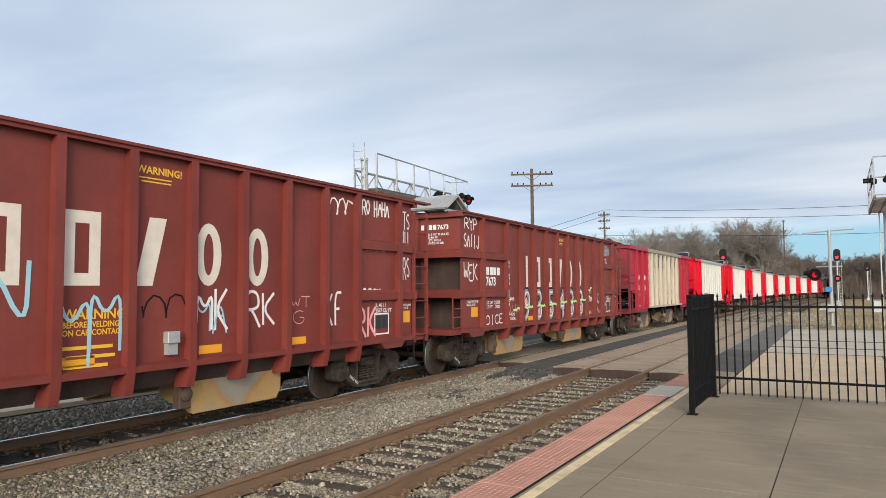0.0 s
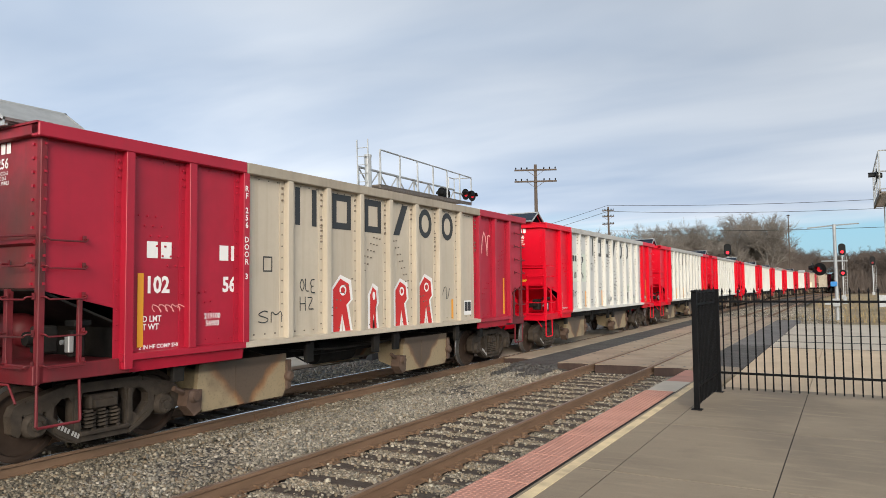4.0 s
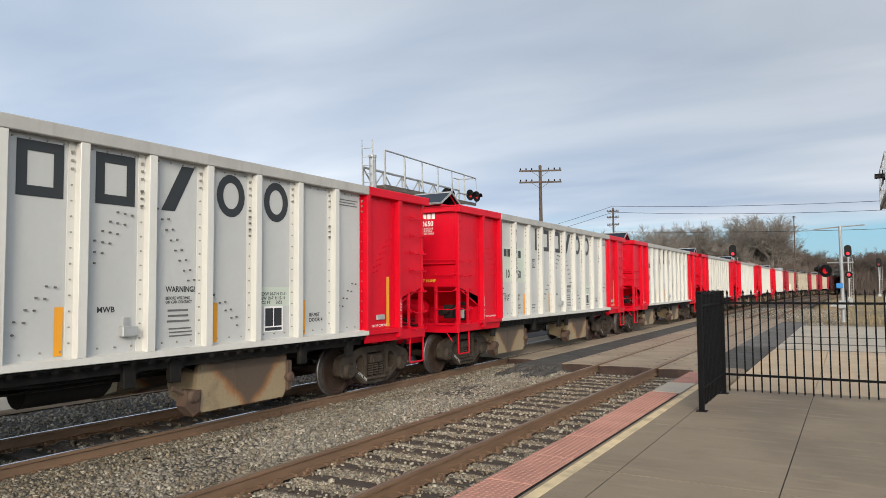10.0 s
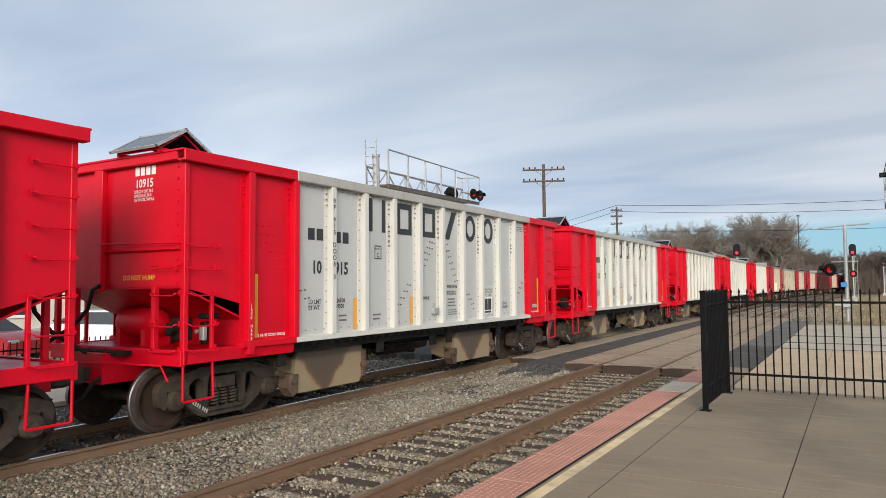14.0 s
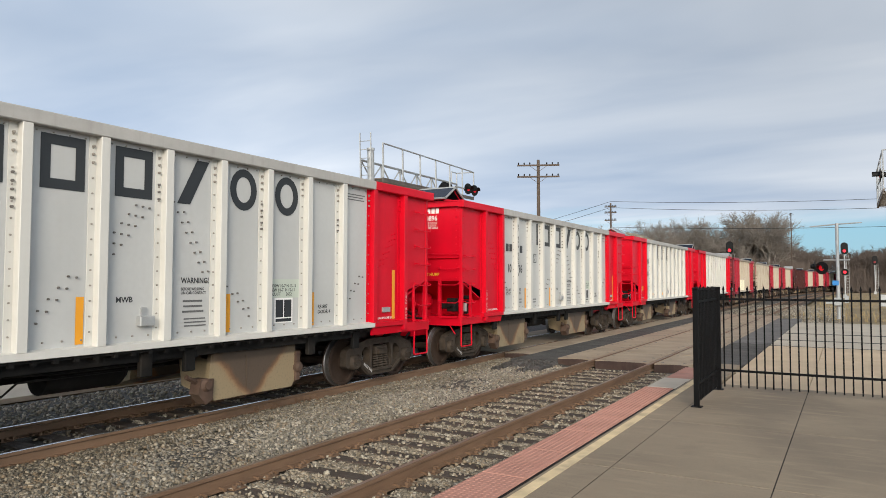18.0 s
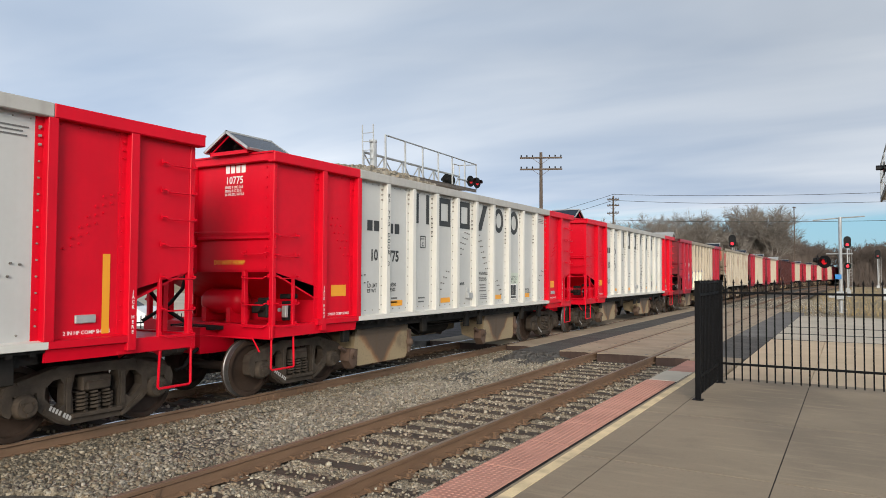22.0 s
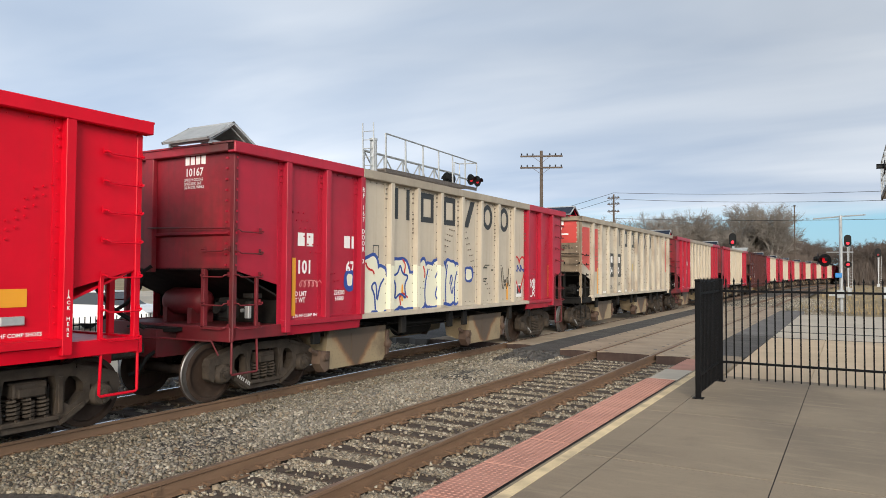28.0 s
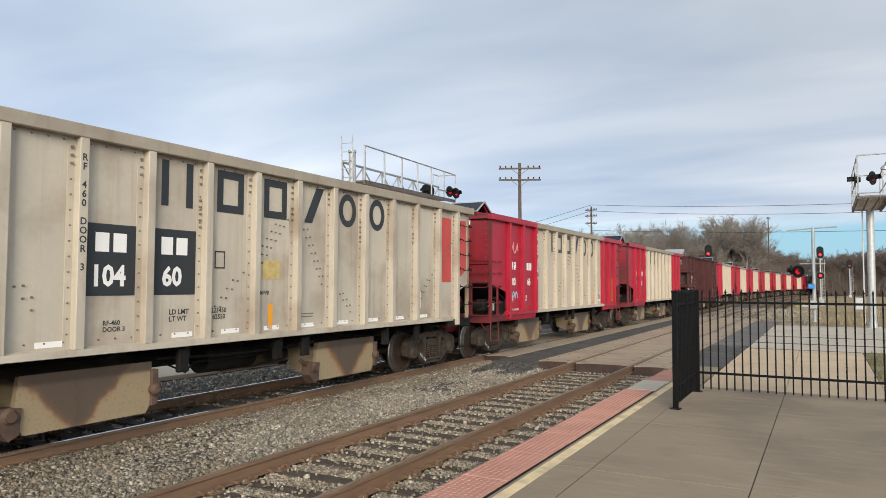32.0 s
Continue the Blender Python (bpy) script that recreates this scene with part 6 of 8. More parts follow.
    P("end_handrail", lambda g: g.tube([(-0.3, 0, 2.7), (-0.3, -0.1, 2.7), (1.44, -0.1, 2.66), (1.44, 0, 2.66)], 0.014, 6), kk="er")
    P("end_ledge", lambda g: g.prism([(-0.06, 2.58), (0, 2.63), (0, 2.55)], "x", -0.2, 1.44), sheet, kk="el")
    P("air_reservoir", lambda g: g.lathe([(-0.5, 0.04), (-0.48, 0.12), (-0.42, 0.19), (-0.32, 0.225), (0.32, 0.225), (0.42, 0.19), (0.48, 0.12), (0.5, 0.04)], "x", (-0.2, 0.62, 1.52), 24), lab="air reservoir tank", kk="tank")
    for x in (-0.5, 0.1):
        P("tank_cradle", lambda g: g.box(-0.05, 0.05, 0.4, 0.85, 1.17, 1.42), mm=pose(x, 0, 0), kk="cr")
    P("brake_valve", lambda g: (g.box(0.98, 1.2, 0.2, 0.42, 1.3, 1.62, 0.02), g.lathe([(0.0, 0.08), (0.14, 0.08), (0.16, 0.05)], "y", (1.1, 0.08, 1.48), 12), g.box(0.8, 0.98, 0.24, 0.4, 1.36, 1.5, 0.02), g.box(1.22, 1.34, 0.5, 0.68, 1.24, 1.56, 0.02), g.box(1.18, 1.4, 0.5, 0.72, 1.6, 1.68, 0.015)), SOOT, "greasy black brake valve", kk="bv")
    P("valve_tag", lambda g: (g.box(1.3, 1.39, 0.43, 0.5, 1.3, 1.5, 0.01), g.lathe([(0.42, 0.03), (0.46, 0.03)], "y", (1.25, 0, 1.42), 10)), GALV, kk="vt")
    P("air_hose", lambda g: g.tube([(-0.22, -0.08, 2.1), (-0.3, -0.16, 2.02), (-0.34, -0.2, 1.75), (-0.5, -0.32, 1.5), (-0.75, -0.5, 1.3), (-0.8, -0.62, 1.22)], 0.03, 7), SOOT, "black rubber air hose", kk="ah")
    P("brake_pipe", lambda g: g.tube([(0.3, -0.3, 0.85), (0.34, -0.55, 0.75), (0.34, -0.7, 0.55), (0.26, -0.8, 0.5)], 0.03, 7), SOOT, kk="bp")
    P("uncoupling_lever", lambda g: g.tube([(-0.2, -0.55, 1.0), (0.4, -0.4, 1.02), (1.3, -0.2, 1.0), (1.45, -0.2, 0.8)], 0.014, 6), kk="ul")


def brand(car, centers, z, w, h, t, material, key, x=1.4965):
    for i, y in enumerate(centers):
        part("company_mark", mark(i, w, h, t), material, car, "plain block of the company mark", Matrix.Translation((x, y - w / 2, z)) @ SIDE, f"mark{i}{key}", 0)


def code_block(car, y, z, w, h, material, n, key, front=False, x=1.4965):
    for i in range(n):
        g_ = bar(Geo(), 0, w * (0.2 if front else 0.4), 0, h)
        m = Matrix.Translation((x, y + i * w * 0.52, z)) @ SIDE if not front else Matrix.Translation((y + i * w * 0.26, -0.008, z)) @ FRONT
        part("reporting_mark", g_, material, car, "plain block of the reporting mark", m, f"code{i}{n}{key}{front}", 0)


def fine_print(car, y, z, lines, w, h, material, key, front=False, x=1.4965):
    """Small print that cannot be read: plain bars."""
    g = Geo()
    rnd = random.Random(key)
    for i in range(lines):
        a = rnd.uniform(0.0, 0.12) * w
        bar(g, a, w * rnd.uniform(0.8, 1.0), -i * h * 1.6, -i * h * 1.6 + h * 0.6)
    m = Matrix.Translation((x, y, z)) @ SIDE if not front else Matrix.Translation((y, -0.008, z)) @ FRONT
    ob = part("fine_print", g, INK_F if material is INK else material, car, "", m, None, 0)
    ob["kind"] = "stuff"
    return ob


def stripe(car, y, z0, z1, w=0.1, x=1.4965):
    part("reflector", lambda g: g.add([(0, 0, 0), (w, 0, 0), (w, z1 - z0, 0), (0, z1 - z0, 0)], [(0, 1, 2, 3)]), AMBER, car, "amber reflector strip", Matrix.Translation((x, y, z0)) @ SIDE, f"refl{w:.2f}{z1 - z0:.2f}", 0)


def hopper(k, kind, number, group):
    style = "beige_b" if k in (-2, 7) else kind
    st = STYLES[style]
    far = k > 9
    car = thing("hopper_car", st["word"], "freight car", group)
    ribs, (c0, c1) = st["ribs"], st["cut"]
    mids = [0.0] + ribs + [LEN]
    colour = lambda y: st["mid"] if c0 < y < c1 else st["end"]
    rib_col = (lambda y: BEIGE_OLD) if kind == "tan" else (lambda y: (CREAM_W if kind == "white" else st["mid"]) if c0 + 0.3 < y < c1 - 0.3 else st["end"])
    for s in (1, -1):
        for i in range(len(mids) - 1):
            a, b = mids[i], mids[i + 1]
            mt = colour((a + b) / 2)
            if i in (0, len(mids) - 2):
                lo, hi = (2.05, 1.78) if i == 0 else (1.78, 2.05)
                part("side_panel", lambda g: g.prism([(0, lo), (b - a, hi), (b - a, 3.8), (0, 3.8)], "x", 1.478 * s, 1.49 * s), mt, car, "", pose(0, a, 0), f"{style}{i}{s}")
            else:
                part("side_panel", lambda g: g.box(1.478 * s, 1.49 * s, 0, b - a, 1.2, 3.8), mt, car, "", pose(0, a, 0), f"{mt.name}{s}{b - a:.3f}")
        for i, y in enumerate(ribs):
            mt = rib_col(y)
            zlo = 1.19 if 0 < i < len(ribs) - 1 else 1.0
            part("rib", lambda g: (g.box(min(1.49 * s, 1.605 * s), max(1.49 * s, 1.605 * s), -0.06, 0.06, zlo + 0.05, 3.8, 0.006), g.box(min(1.4895 * s, 1.5 * s), max(1.4895 * s, 1.5 * s), -0.15, -0.058, zlo + 0.05, 3.79)), mt, car, "", pose(0, y, 0), f"{mt.name}{s}{zlo}")
        spans = ((-0.1, c0, st["end"]), (c0, c1, st["mid"]), (c1, LEN + 0.1, st["end"])) if kind != "tan" else ((-0.1, LEN + 0.1, BEIGE_OLD),)
        for j, (a, b, mt) in enumerate(spans):
            part("top_chord", lambda g: (g.box(1.46 * s, 1.617 * s, 0, b - a, 3.775, 3.94, 0.012),), CHORD if mt is WHITE else CHORD_T if mt in (BEIGE, BEIGE_OLD) else mt, car, "", pose(0, a, 0), f"{style}{j}{s}")
            part("side_sill", lambda g: (g.prism([(1.478 * s, 1.26), (1.6 * s, 1.24), (1.6 * s, 1.16), (1.57 * s, 1.15), (1.4 * s, 1.15)], "y", max(1.0 - a, 0) if j == 0 else 0, (b - a) if j != len(spans) - 1 else (b - a) - 1.1),), CREAM_W if mt is WHITE else mt, car, "", pose(0, a, 0), f"{style}{j}{s}")
            if mt in (RED, MAROON):
                part("apron", lambda g: g.prism([(1.5 * s, 1.16), (1.55 * s, 1.16), (1.52 * s, 1.0), (1.48 * s, 1.0)], "y", max(1.0 - a, 0) if j == 0 else 0, (b - a) if j == 0 else (b - a) - 1.1), mt, car, "", pose(0, a, 0), f"{style}{j}{s}")
    if kind == "white" and not far:
        part("sill_flange", lambda g: (g.box(1.36, 1.535, c0, c1, 1.115, 1.148), g.box(1.36, 1.4, c0, c1, 0.98, 1.115), [g.box(1.5, 1.55, c0 + 0.2 + 0.25 * i, c0 + 0.26 + 0.25 * i, 1.085, 1.13) for i in range(37)]), SOOT, car, "black bolted sill flange", None, "flange")
    part("hopper_floor", lambda g: (g.prism([(0.2, 3.7), (2.2, 1.25), (LEN - 2.2, 1.25), (LEN - 0.2, 3.7), (LEN - 0.2, 3.66), (LEN - 2.2, 1.2), (2.2, 1.2), (0.2, 3.66)], "x", -1.47, 1.47),), IRON, car, "", None, "floor")

    def heap(g):
        rnd = random.Random(number)
        nx, ny = 20, 90
        high = 0.49 if k == 5 else -0.06
        vs = []
        for j in range(ny):
            for i in range(nx):
                u, v = i / (nx - 1) * 2 - 1, j / (ny - 1)
                z = 3.72 + (high + 0.12) * (1 - abs(u) ** 2.2) * (0.25 + 0.75 * math.sin(math.pi * min(1, max(0, v * 1.9 - 0.12))) if k == 5 else math.sin(math.pi * v)) + rnd.uniform(-0.05, 0.05)
                vs.append((u * 1.45, 0.5 + v * (LEN - 1.0), z))
        g.add(vs, [(j * nx + i, j * nx + i + 1, (j + 1) * nx + i + 1, (j + 1) * nx + i) for j in range(ny - 1) for i in range(nx - 1)])
        if k == 5:
            # loose stones on the heap
            for _ in range(2200):
                j, i = rnd.randrange(ny - 1), rnd.randrange(nx // 2, nx - 1)
                p = Vector(vs[j * nx + i]) + Vector((rnd.uniform(-0.08, 0.08), rnd.uniform(-0.08, 0.08), 0.0))
                r = rnd.uniform(0.025, 0.055)
                g.add([tuple(p + Vector((sx * r * rnd.uniform(0.5, 1.2), sy * r * rnd.uniform(0.5, 1.2), sz * r * rnd.uniform(0.4, 1.0)))) for sx in (-1, 1) for sy in (-1, 1) for sz in (-1, 1)],
                      [(0, 1, 3, 2), (4, 6, 7, 5), (0, 4, 5, 1), (2, 3, 7, 6), (0, 2, 6, 4), (1, 5, 7, 3)])
    if k == 5 or k in (-2, 7):
        part("ballast_load", heap, STONE, car, "heaped grey ballast load", None, None)
    for front in (True, False):
        end_fittings(car, st, front, far)
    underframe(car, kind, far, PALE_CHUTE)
    solar(car, k in (-2, 5), k in (-2, 7))
    if not far:
        for where, mt in (("mid", BOLT_W if kind == "white" else BOLT_T), ("end", st["end"]), ("bolt", BOLT_D if kind == "white" else BOLT_T)):
            if where != "end" or kind != "tan":
                rv = part("rivets", lambda g: rivet_field(g, st, where), mt, car, "", None, style + where)
                rv["kind"] = "stuff"
        rv2 = part("post_rivets", lambda g: [g.box(1.53, 1.545, 0.02, 0.05, 2.1 + i * 0.16, 2.13 + i * 0.16) for i in range(11)] + [g.box(1.36 - 0.02, 1.36 + 0.02, -0.02, -0.0, 2.1 + i * 0.16, 2.13 + i * 0.16) for i in range(11)], st["end"], car, "", None, kind)
        rv2["kind"] = "stuff"
    # lettering
    bay = lambda i: (mids[i] + mids[i + 1]) / 2
    first = 4
    brand(car, [bay(first + i) for i in range(6)], 3.09, 0.54, 0.63, 0.12, INK, kind)
    n = str(number)
    if kind == "white":
        code_block(car, 2.5, 2.84, 0.42, 0.2, INK, 2, "w"), code_block(car, 3.2, 2.82, 0.42, 0.2, INK, 2, "w")
        letter_side(car, n[:2], 2.6, 2.28, 0.3, INK, width=0.85), letter_side(car, n[2:], 3.2, 2.27, 0.3, INK, width=0.85)
        letter_side(car, "LD LMT\nLT WT", 2.52, 1.76, 0.105, INK, width=0.9), letter_side(car, "226500\n 59500", 3.2, 1.77, 0.105, INK, width=0.9)
        fine_print(car, 3.3, 1.52, 2, 0.25, 0.05, INK, 3)
        for i, ch in enumerate("RF " + n[-3:] + " DOOR 3"):
            if ch != " ":
                letter_side(car, ch, ribs[2], 3.5 - i * 0.11, 0.12, INK, x=1.608, align="CENTER")
        part("plate_mark", ring(0.22, 0.26, 0.02, corner=0), INK, car, "", Matrix.Translation((1.4965, 4.38, 2.57)) @ SIDE, "plate", 0)
        letter_side(car, "C", 4.45, 2.61, 0.12, INK), letter_side(car, "PLATE", 4.41, 2.75, 0.05, INK), letter_side(car, "MWB", 6.12, 1.76, 0.1, INK), letter_side(car, "WARNING!", 7.1, 2.0, 0.11, INK, width=0.85)
        letter_side(car, "BEFORE WELDING\nON CAR CONTACT", 7.1, 1.9, 0.056, INK, width=0.85)
        fine_print(car, 7.12, 1.74, 3, 0.42, 0.045, INK, 4), fine_print(car, 7.12, 1.5, 3, 0.42, 0.03, INK, 5), fine_print(car, 10.7, 3.62, 3, 0.6, 0.03, INK, 6), fine_print(car, 4.3, 1.5, 2, 0.3, 0.05, INK, 12)
        letter_side(car, "EXW 10-7 H 13-11\nEW 10-7  H 12-11\nCU FT      2652", 8.85, 1.93, 0.07, INK)
        part("repaint", lambda g: bar(g, 0, 0.72, 0, 0.3), REPAINT, car, "pale green grey repainted patch", Matrix.Translation((1.4912, 8.77, 1.76)) @ SIDE, "rptd", 0)
        for i, ch in enumerate("JACK HERE"):
            if ch != " ":
                letter_side(car, ch, ribs[0] - 0.012, 1.76 - i * 0.062, 0.06, CHALK, x=1.608, align="CENTER"), letter_side(car, ch, ribs[-1] + 0.0, 1.76 - i * 0.062, 0.06, CHALK, x=1.608, align="CENTER")
        part("data_plate", lambda g: (bar(g, 0, 0.42, 0, 0.4),), CHALK, car, "", Matrix.Translation((1.4955, 8.9, 1.36)) @ SIDE, "dp0", 0)
        part("data_plate", lambda g: (bar(g, 0.03, 0.2, 0.09, 0.37), bar(g, 0.22, 0.39, 0.09, 0.37), bar(g, 0.03, 0.39, 0.02, 0.07)), INK, car, "", Matrix.Translation((1.4975, 8.9, 1.36)) @ SIDE, "dp1", 0)
        letter_side(car, "RF-" + n[-3:] + "\nDOOR 4", 9.95, 1.56, 0.09, INK)
        if k in (5, 6):
            for y in (1.45, 3.3, 5.25, 7.95, 9.8, 11.72):
                part("reflector", lambda g: bar(g, 0, 0.42, 0, 0.11 if 2 < y < 11 else 0.2), AMBER, car, "amber reflector strip", Matrix.Translation((1.4965, y, 1.38 if 2 < y < 11 else 1.62)) @ SIDE, None, 0)
        else:
            for y in (1.27, 3.73, 5.6, 7.88, 9.75, 12.2):
                stripe(car, y, 1.28, 1.84 if 2 < y < 11 else 2.25, 0.1)
        if k in (-1, 0, 1, 3):
            for y0, y1 in ((2.19, 2.995), (3.13, 3.93)):
                part("repaint", lambda g: bar(g, 0, y1 - y0, 0, 0.95), REPAINT, car, "pale green grey repainted patch", Matrix.Translation((1.4912, y0, 2.16)) @ SIDE, f"rpt{y1 - y0:.3f}", 0)
        part("patch", lambda g: bar(g, 0, 0.38, 0, 0.3), surface("dull grey patch", (0.3, 0.27, 0.24), 0.6), car, "", Matrix.Translation((1.4965, 4.28, 1.65)) @ SIDE, "patch", 0) if k in (0, 3) else None
        part("control_box", lambda g: (g.box(1.49, 1.58, 0, 0.22, 0, 0.13, 0.01), g.box(1.49, 1.52, 0.05, 0.13, 0.13, 0.24)), GALV, car, "", pose(0, 6.42, 1.45), "cbox")
        letter_side(car, "2 IN HF COMP SHOES", 1.37, 1.29, 0.062, CHALK), letter_side(car, "2 IN HF COMP SHOES", 11.72, 1.29, 0.062, CHALK)
        part("tool_latch", lambda g: g.box(1.49, 1.53, 0, 0.26, 0, 0.1, 0.01), GALV, car, "", pose(0, 11.85, 1.42), "latch")
        ends = (CHALK, GOLD)
    elif kind == "beige":
        code_block(car, 1.4, 2.45, 0.42, 0.22, CHALK, 2, "b"), code_block(car, 2.62, 2.45, 0.42, 0.22, CHALK, 2, "b")
        letter_side(car, n[:3], 1.38, 2.0, 0.3, CHALK, width=0.85), letter_side(car, n[3:], 2.68, 2.0, 0.3, CHALK, width=0.85)
        letter_side(car, "LD LMT\nLT WT", 1.3, 1.62, 0.11, CHALK, width=0.9), letter_side(car, {167: "224200\n 61800"}.get(number % 1000, "219100\n 56900"), 2.35, 1.62, 0.11, CHALK, width=0.9)
        letter_side(car, "2 IN HF COMP SHOES", 1.3, 1.27, 0.075, CHALK)
        for i, ch in enumerate("RF " + n[-3:] + " DOOR 3"):
            if ch != " ":
                letter_side(car, ch, ribs[2] - 0.005, 3.5 - i * 0.11, 0.12, CHALK, x=1.608, align="CENTER")
        part("plate_mark", ring(0.2, 0.24, 0.02, corner=0), INK, car, "", Matrix.Translation((1.4965, 3.5, 2.3)) @ SIDE, "plate2", 0)
        part("data_plate", lambda g: (bar(g, 0, 0.36, 0, 0.34),), CHALK, car, "", Matrix.Translation((1.4955, 10.12, 1.36)) @ SIDE, "dp2", 0)
        part("data_plate", lambda g: (bar(g, 0.03, 0.17, 0.09, 0.31), bar(g, 0.19, 0.33, 0.09, 0.31)), INK, car, "", Matrix.Translation((1.4975, 10.12, 1.36)) @ SIDE, "dp3", 0)
        for y in (1.27, 7.8, 9.5, 12.42 if k == 7 else 12.3):
            stripe(car, y, 1.3, 1.75 if 2 < y < 11 else 2.25, 0.09)
        ends = (CHALK, GOLD)
    else:
        for y0, w in ((3.08, 0.74), (4.05, 0.74)):
            part("black_field", lambda g: bar(g, 0, w, 0, 0.9), INK, car, "black painted field", Matrix.Translation((1.495, y0, 1.87)) @ SIDE, f"bf{w}", 0)
        code_block(car, 3.22, 2.42, 0.48, 0.24, CHALK, 2, "t"), code_block(car, 4.2, 2.42, 0.48, 0.24, CHALK, 2, "t")
        letter_side(car, n[:3], 3.16, 2.0, 0.36, CHALK, x=1.4965, width=0.92), letter_side(car, n[3:], 4.22, 2.0, 0.36, CHALK, x=1.4965, width=0.92)
        for y0, y1, z0, z1, zz in ((0.12, 0.95, 2.38, 2.1, 3.6), (1.22, 1.86, 2.07, 2.07, 3.6), (11.97, 12.6, 2.07, 2.07, 3.6), (12.9, 13.4, 2.1, 2.38, 3.6)):
            part("red_field", Geo().add([(y0, z0, 0), (y1, z1, 0), (y1, zz, 0), (y0, zz, 0)], [(0, 1, 2, 3)]), SALMON, car, "faded red painted field", Matrix.Translation((1.494, 0, 0)) @ SIDE, None, 0)
        part("red_field", Geo().add([(-0.2, 3.05, 0), (1.36, 3.05, 0), (1.36, 3.78, 0), (-0.2, 3.78, 0)], [(0, 1, 2, 3)]), SALMON, car, "faded red painted field", Matrix.Translation((0, -0.004, 0)) @ FRONT, None, 0)
        letter_side(car, "LD LMT\nLT WT", 4.35, 1.6, 0.1, INK), letter_side(car, "223450\n 62550", 5.1, 1.6, 0.1, INK), letter_side(car, "RF-460\nDOOR 3", 3.35, 1.5, 0.085, INK), letter_side(car, "MWB", 6.1, 1.85, 0.09, INK)
        for i, ch in enumerate("RF 460 DOOR 3"):
            if ch != " ":
                letter_side(car, ch, ribs[2] - 0.0, 3.5 - i * 0.11, 0.12, INK, x=1.608, align="CENTER")
        part("plate_mark", ring(0.2, 0.26, 0.02, corner=0), INK, car, "", Matrix.Translation((1.4965, 5.15, 2.25)) @ SIDE, "plate3", 0)
        part("data_plate", lambda g: (bar(g, 0, 0.36, 0, 0.36),), CHALK, car, "", Matrix.Translation((1.4955, 10.8, 1.5)) @ SIDE, "dp4", 0)
        part("data_plate", lambda g: (bar(g, 0.03, 0.17, 0.09, 0.33), bar(g, 0.19, 0.33, 0.09, 0.33)), INK, car, "", Matrix.Translation((1.4975, 10.8, 1.5)) @ SIDE, "dp5", 0)
        fine_print(car, 9.8, 1.75, 3, 0.3, 0.05, INK, 9), fine_print(car, 7.0, 1.5, 2, 0.5, 0.03, INK, 10)
        for y in (1.77, 6.3, 9.95):
            stripe(car, y, 1.28, 2.2 if y < 2 else 1.7, 0.1)
        for y in (2.5, 4.4, 5.3, 6.2, 7.1, 8.1, 9.1, 10.1, 11.1):
            part("label_strip", lambda g: bar(g, 0, 0.36, 0, 0.07), CHALK, car, "", Matrix.Translation((1.4965, y, 1.28)) @ SIDE, "strip", 0)
        part("patch", lambda g: bar(g, 0, 0.4, 0, 0.3), surface("pale yellow patch", (0.55, 0.42, 0.16), 0.6), car, "", Matrix.Translation((1.4965, 6.15, 2.1)) @ SIDE, "patch3", 0)
        ends = (CHALK, CHALK)
    code_block(car, 0.44, 3.66, 0.46, 0.13, ends[0], 4, "e", True)
    letter_front(car, n, 0.44, 3.49, 0.17, ends[0], width=0.95)
    if kind == "tan":
        fine_print(car, 0.4, 3.32, 1, 0.8, 0.08, CHALK, 7, True)
        letter_front(car, "6-1/2 X 9 ROLLER BEARINGS\n36 IN WHEELS - 1 WEAR - CL C\nNO 24 BRAKE BEAMS", 0.05, 2.92, 0.085, INK), letter_front(car, "SPRG 7 OC D-5\nSPRG 7 IC D-5\nSPRG 2", 0.3, 2.58, 0.085, INK)
    else:
        letter_front(car, "SPRG 9 OC D-5\nSPRG 8 IC D-5\n36 IN STL WHLS", 0.42, 3.41, 0.062, ends[0])
        if kind == "white":
            letter_front(car, "DO NOT HUMP", 0.2, 2.16, 0.1, ends[1], y=-0.012)
    return car


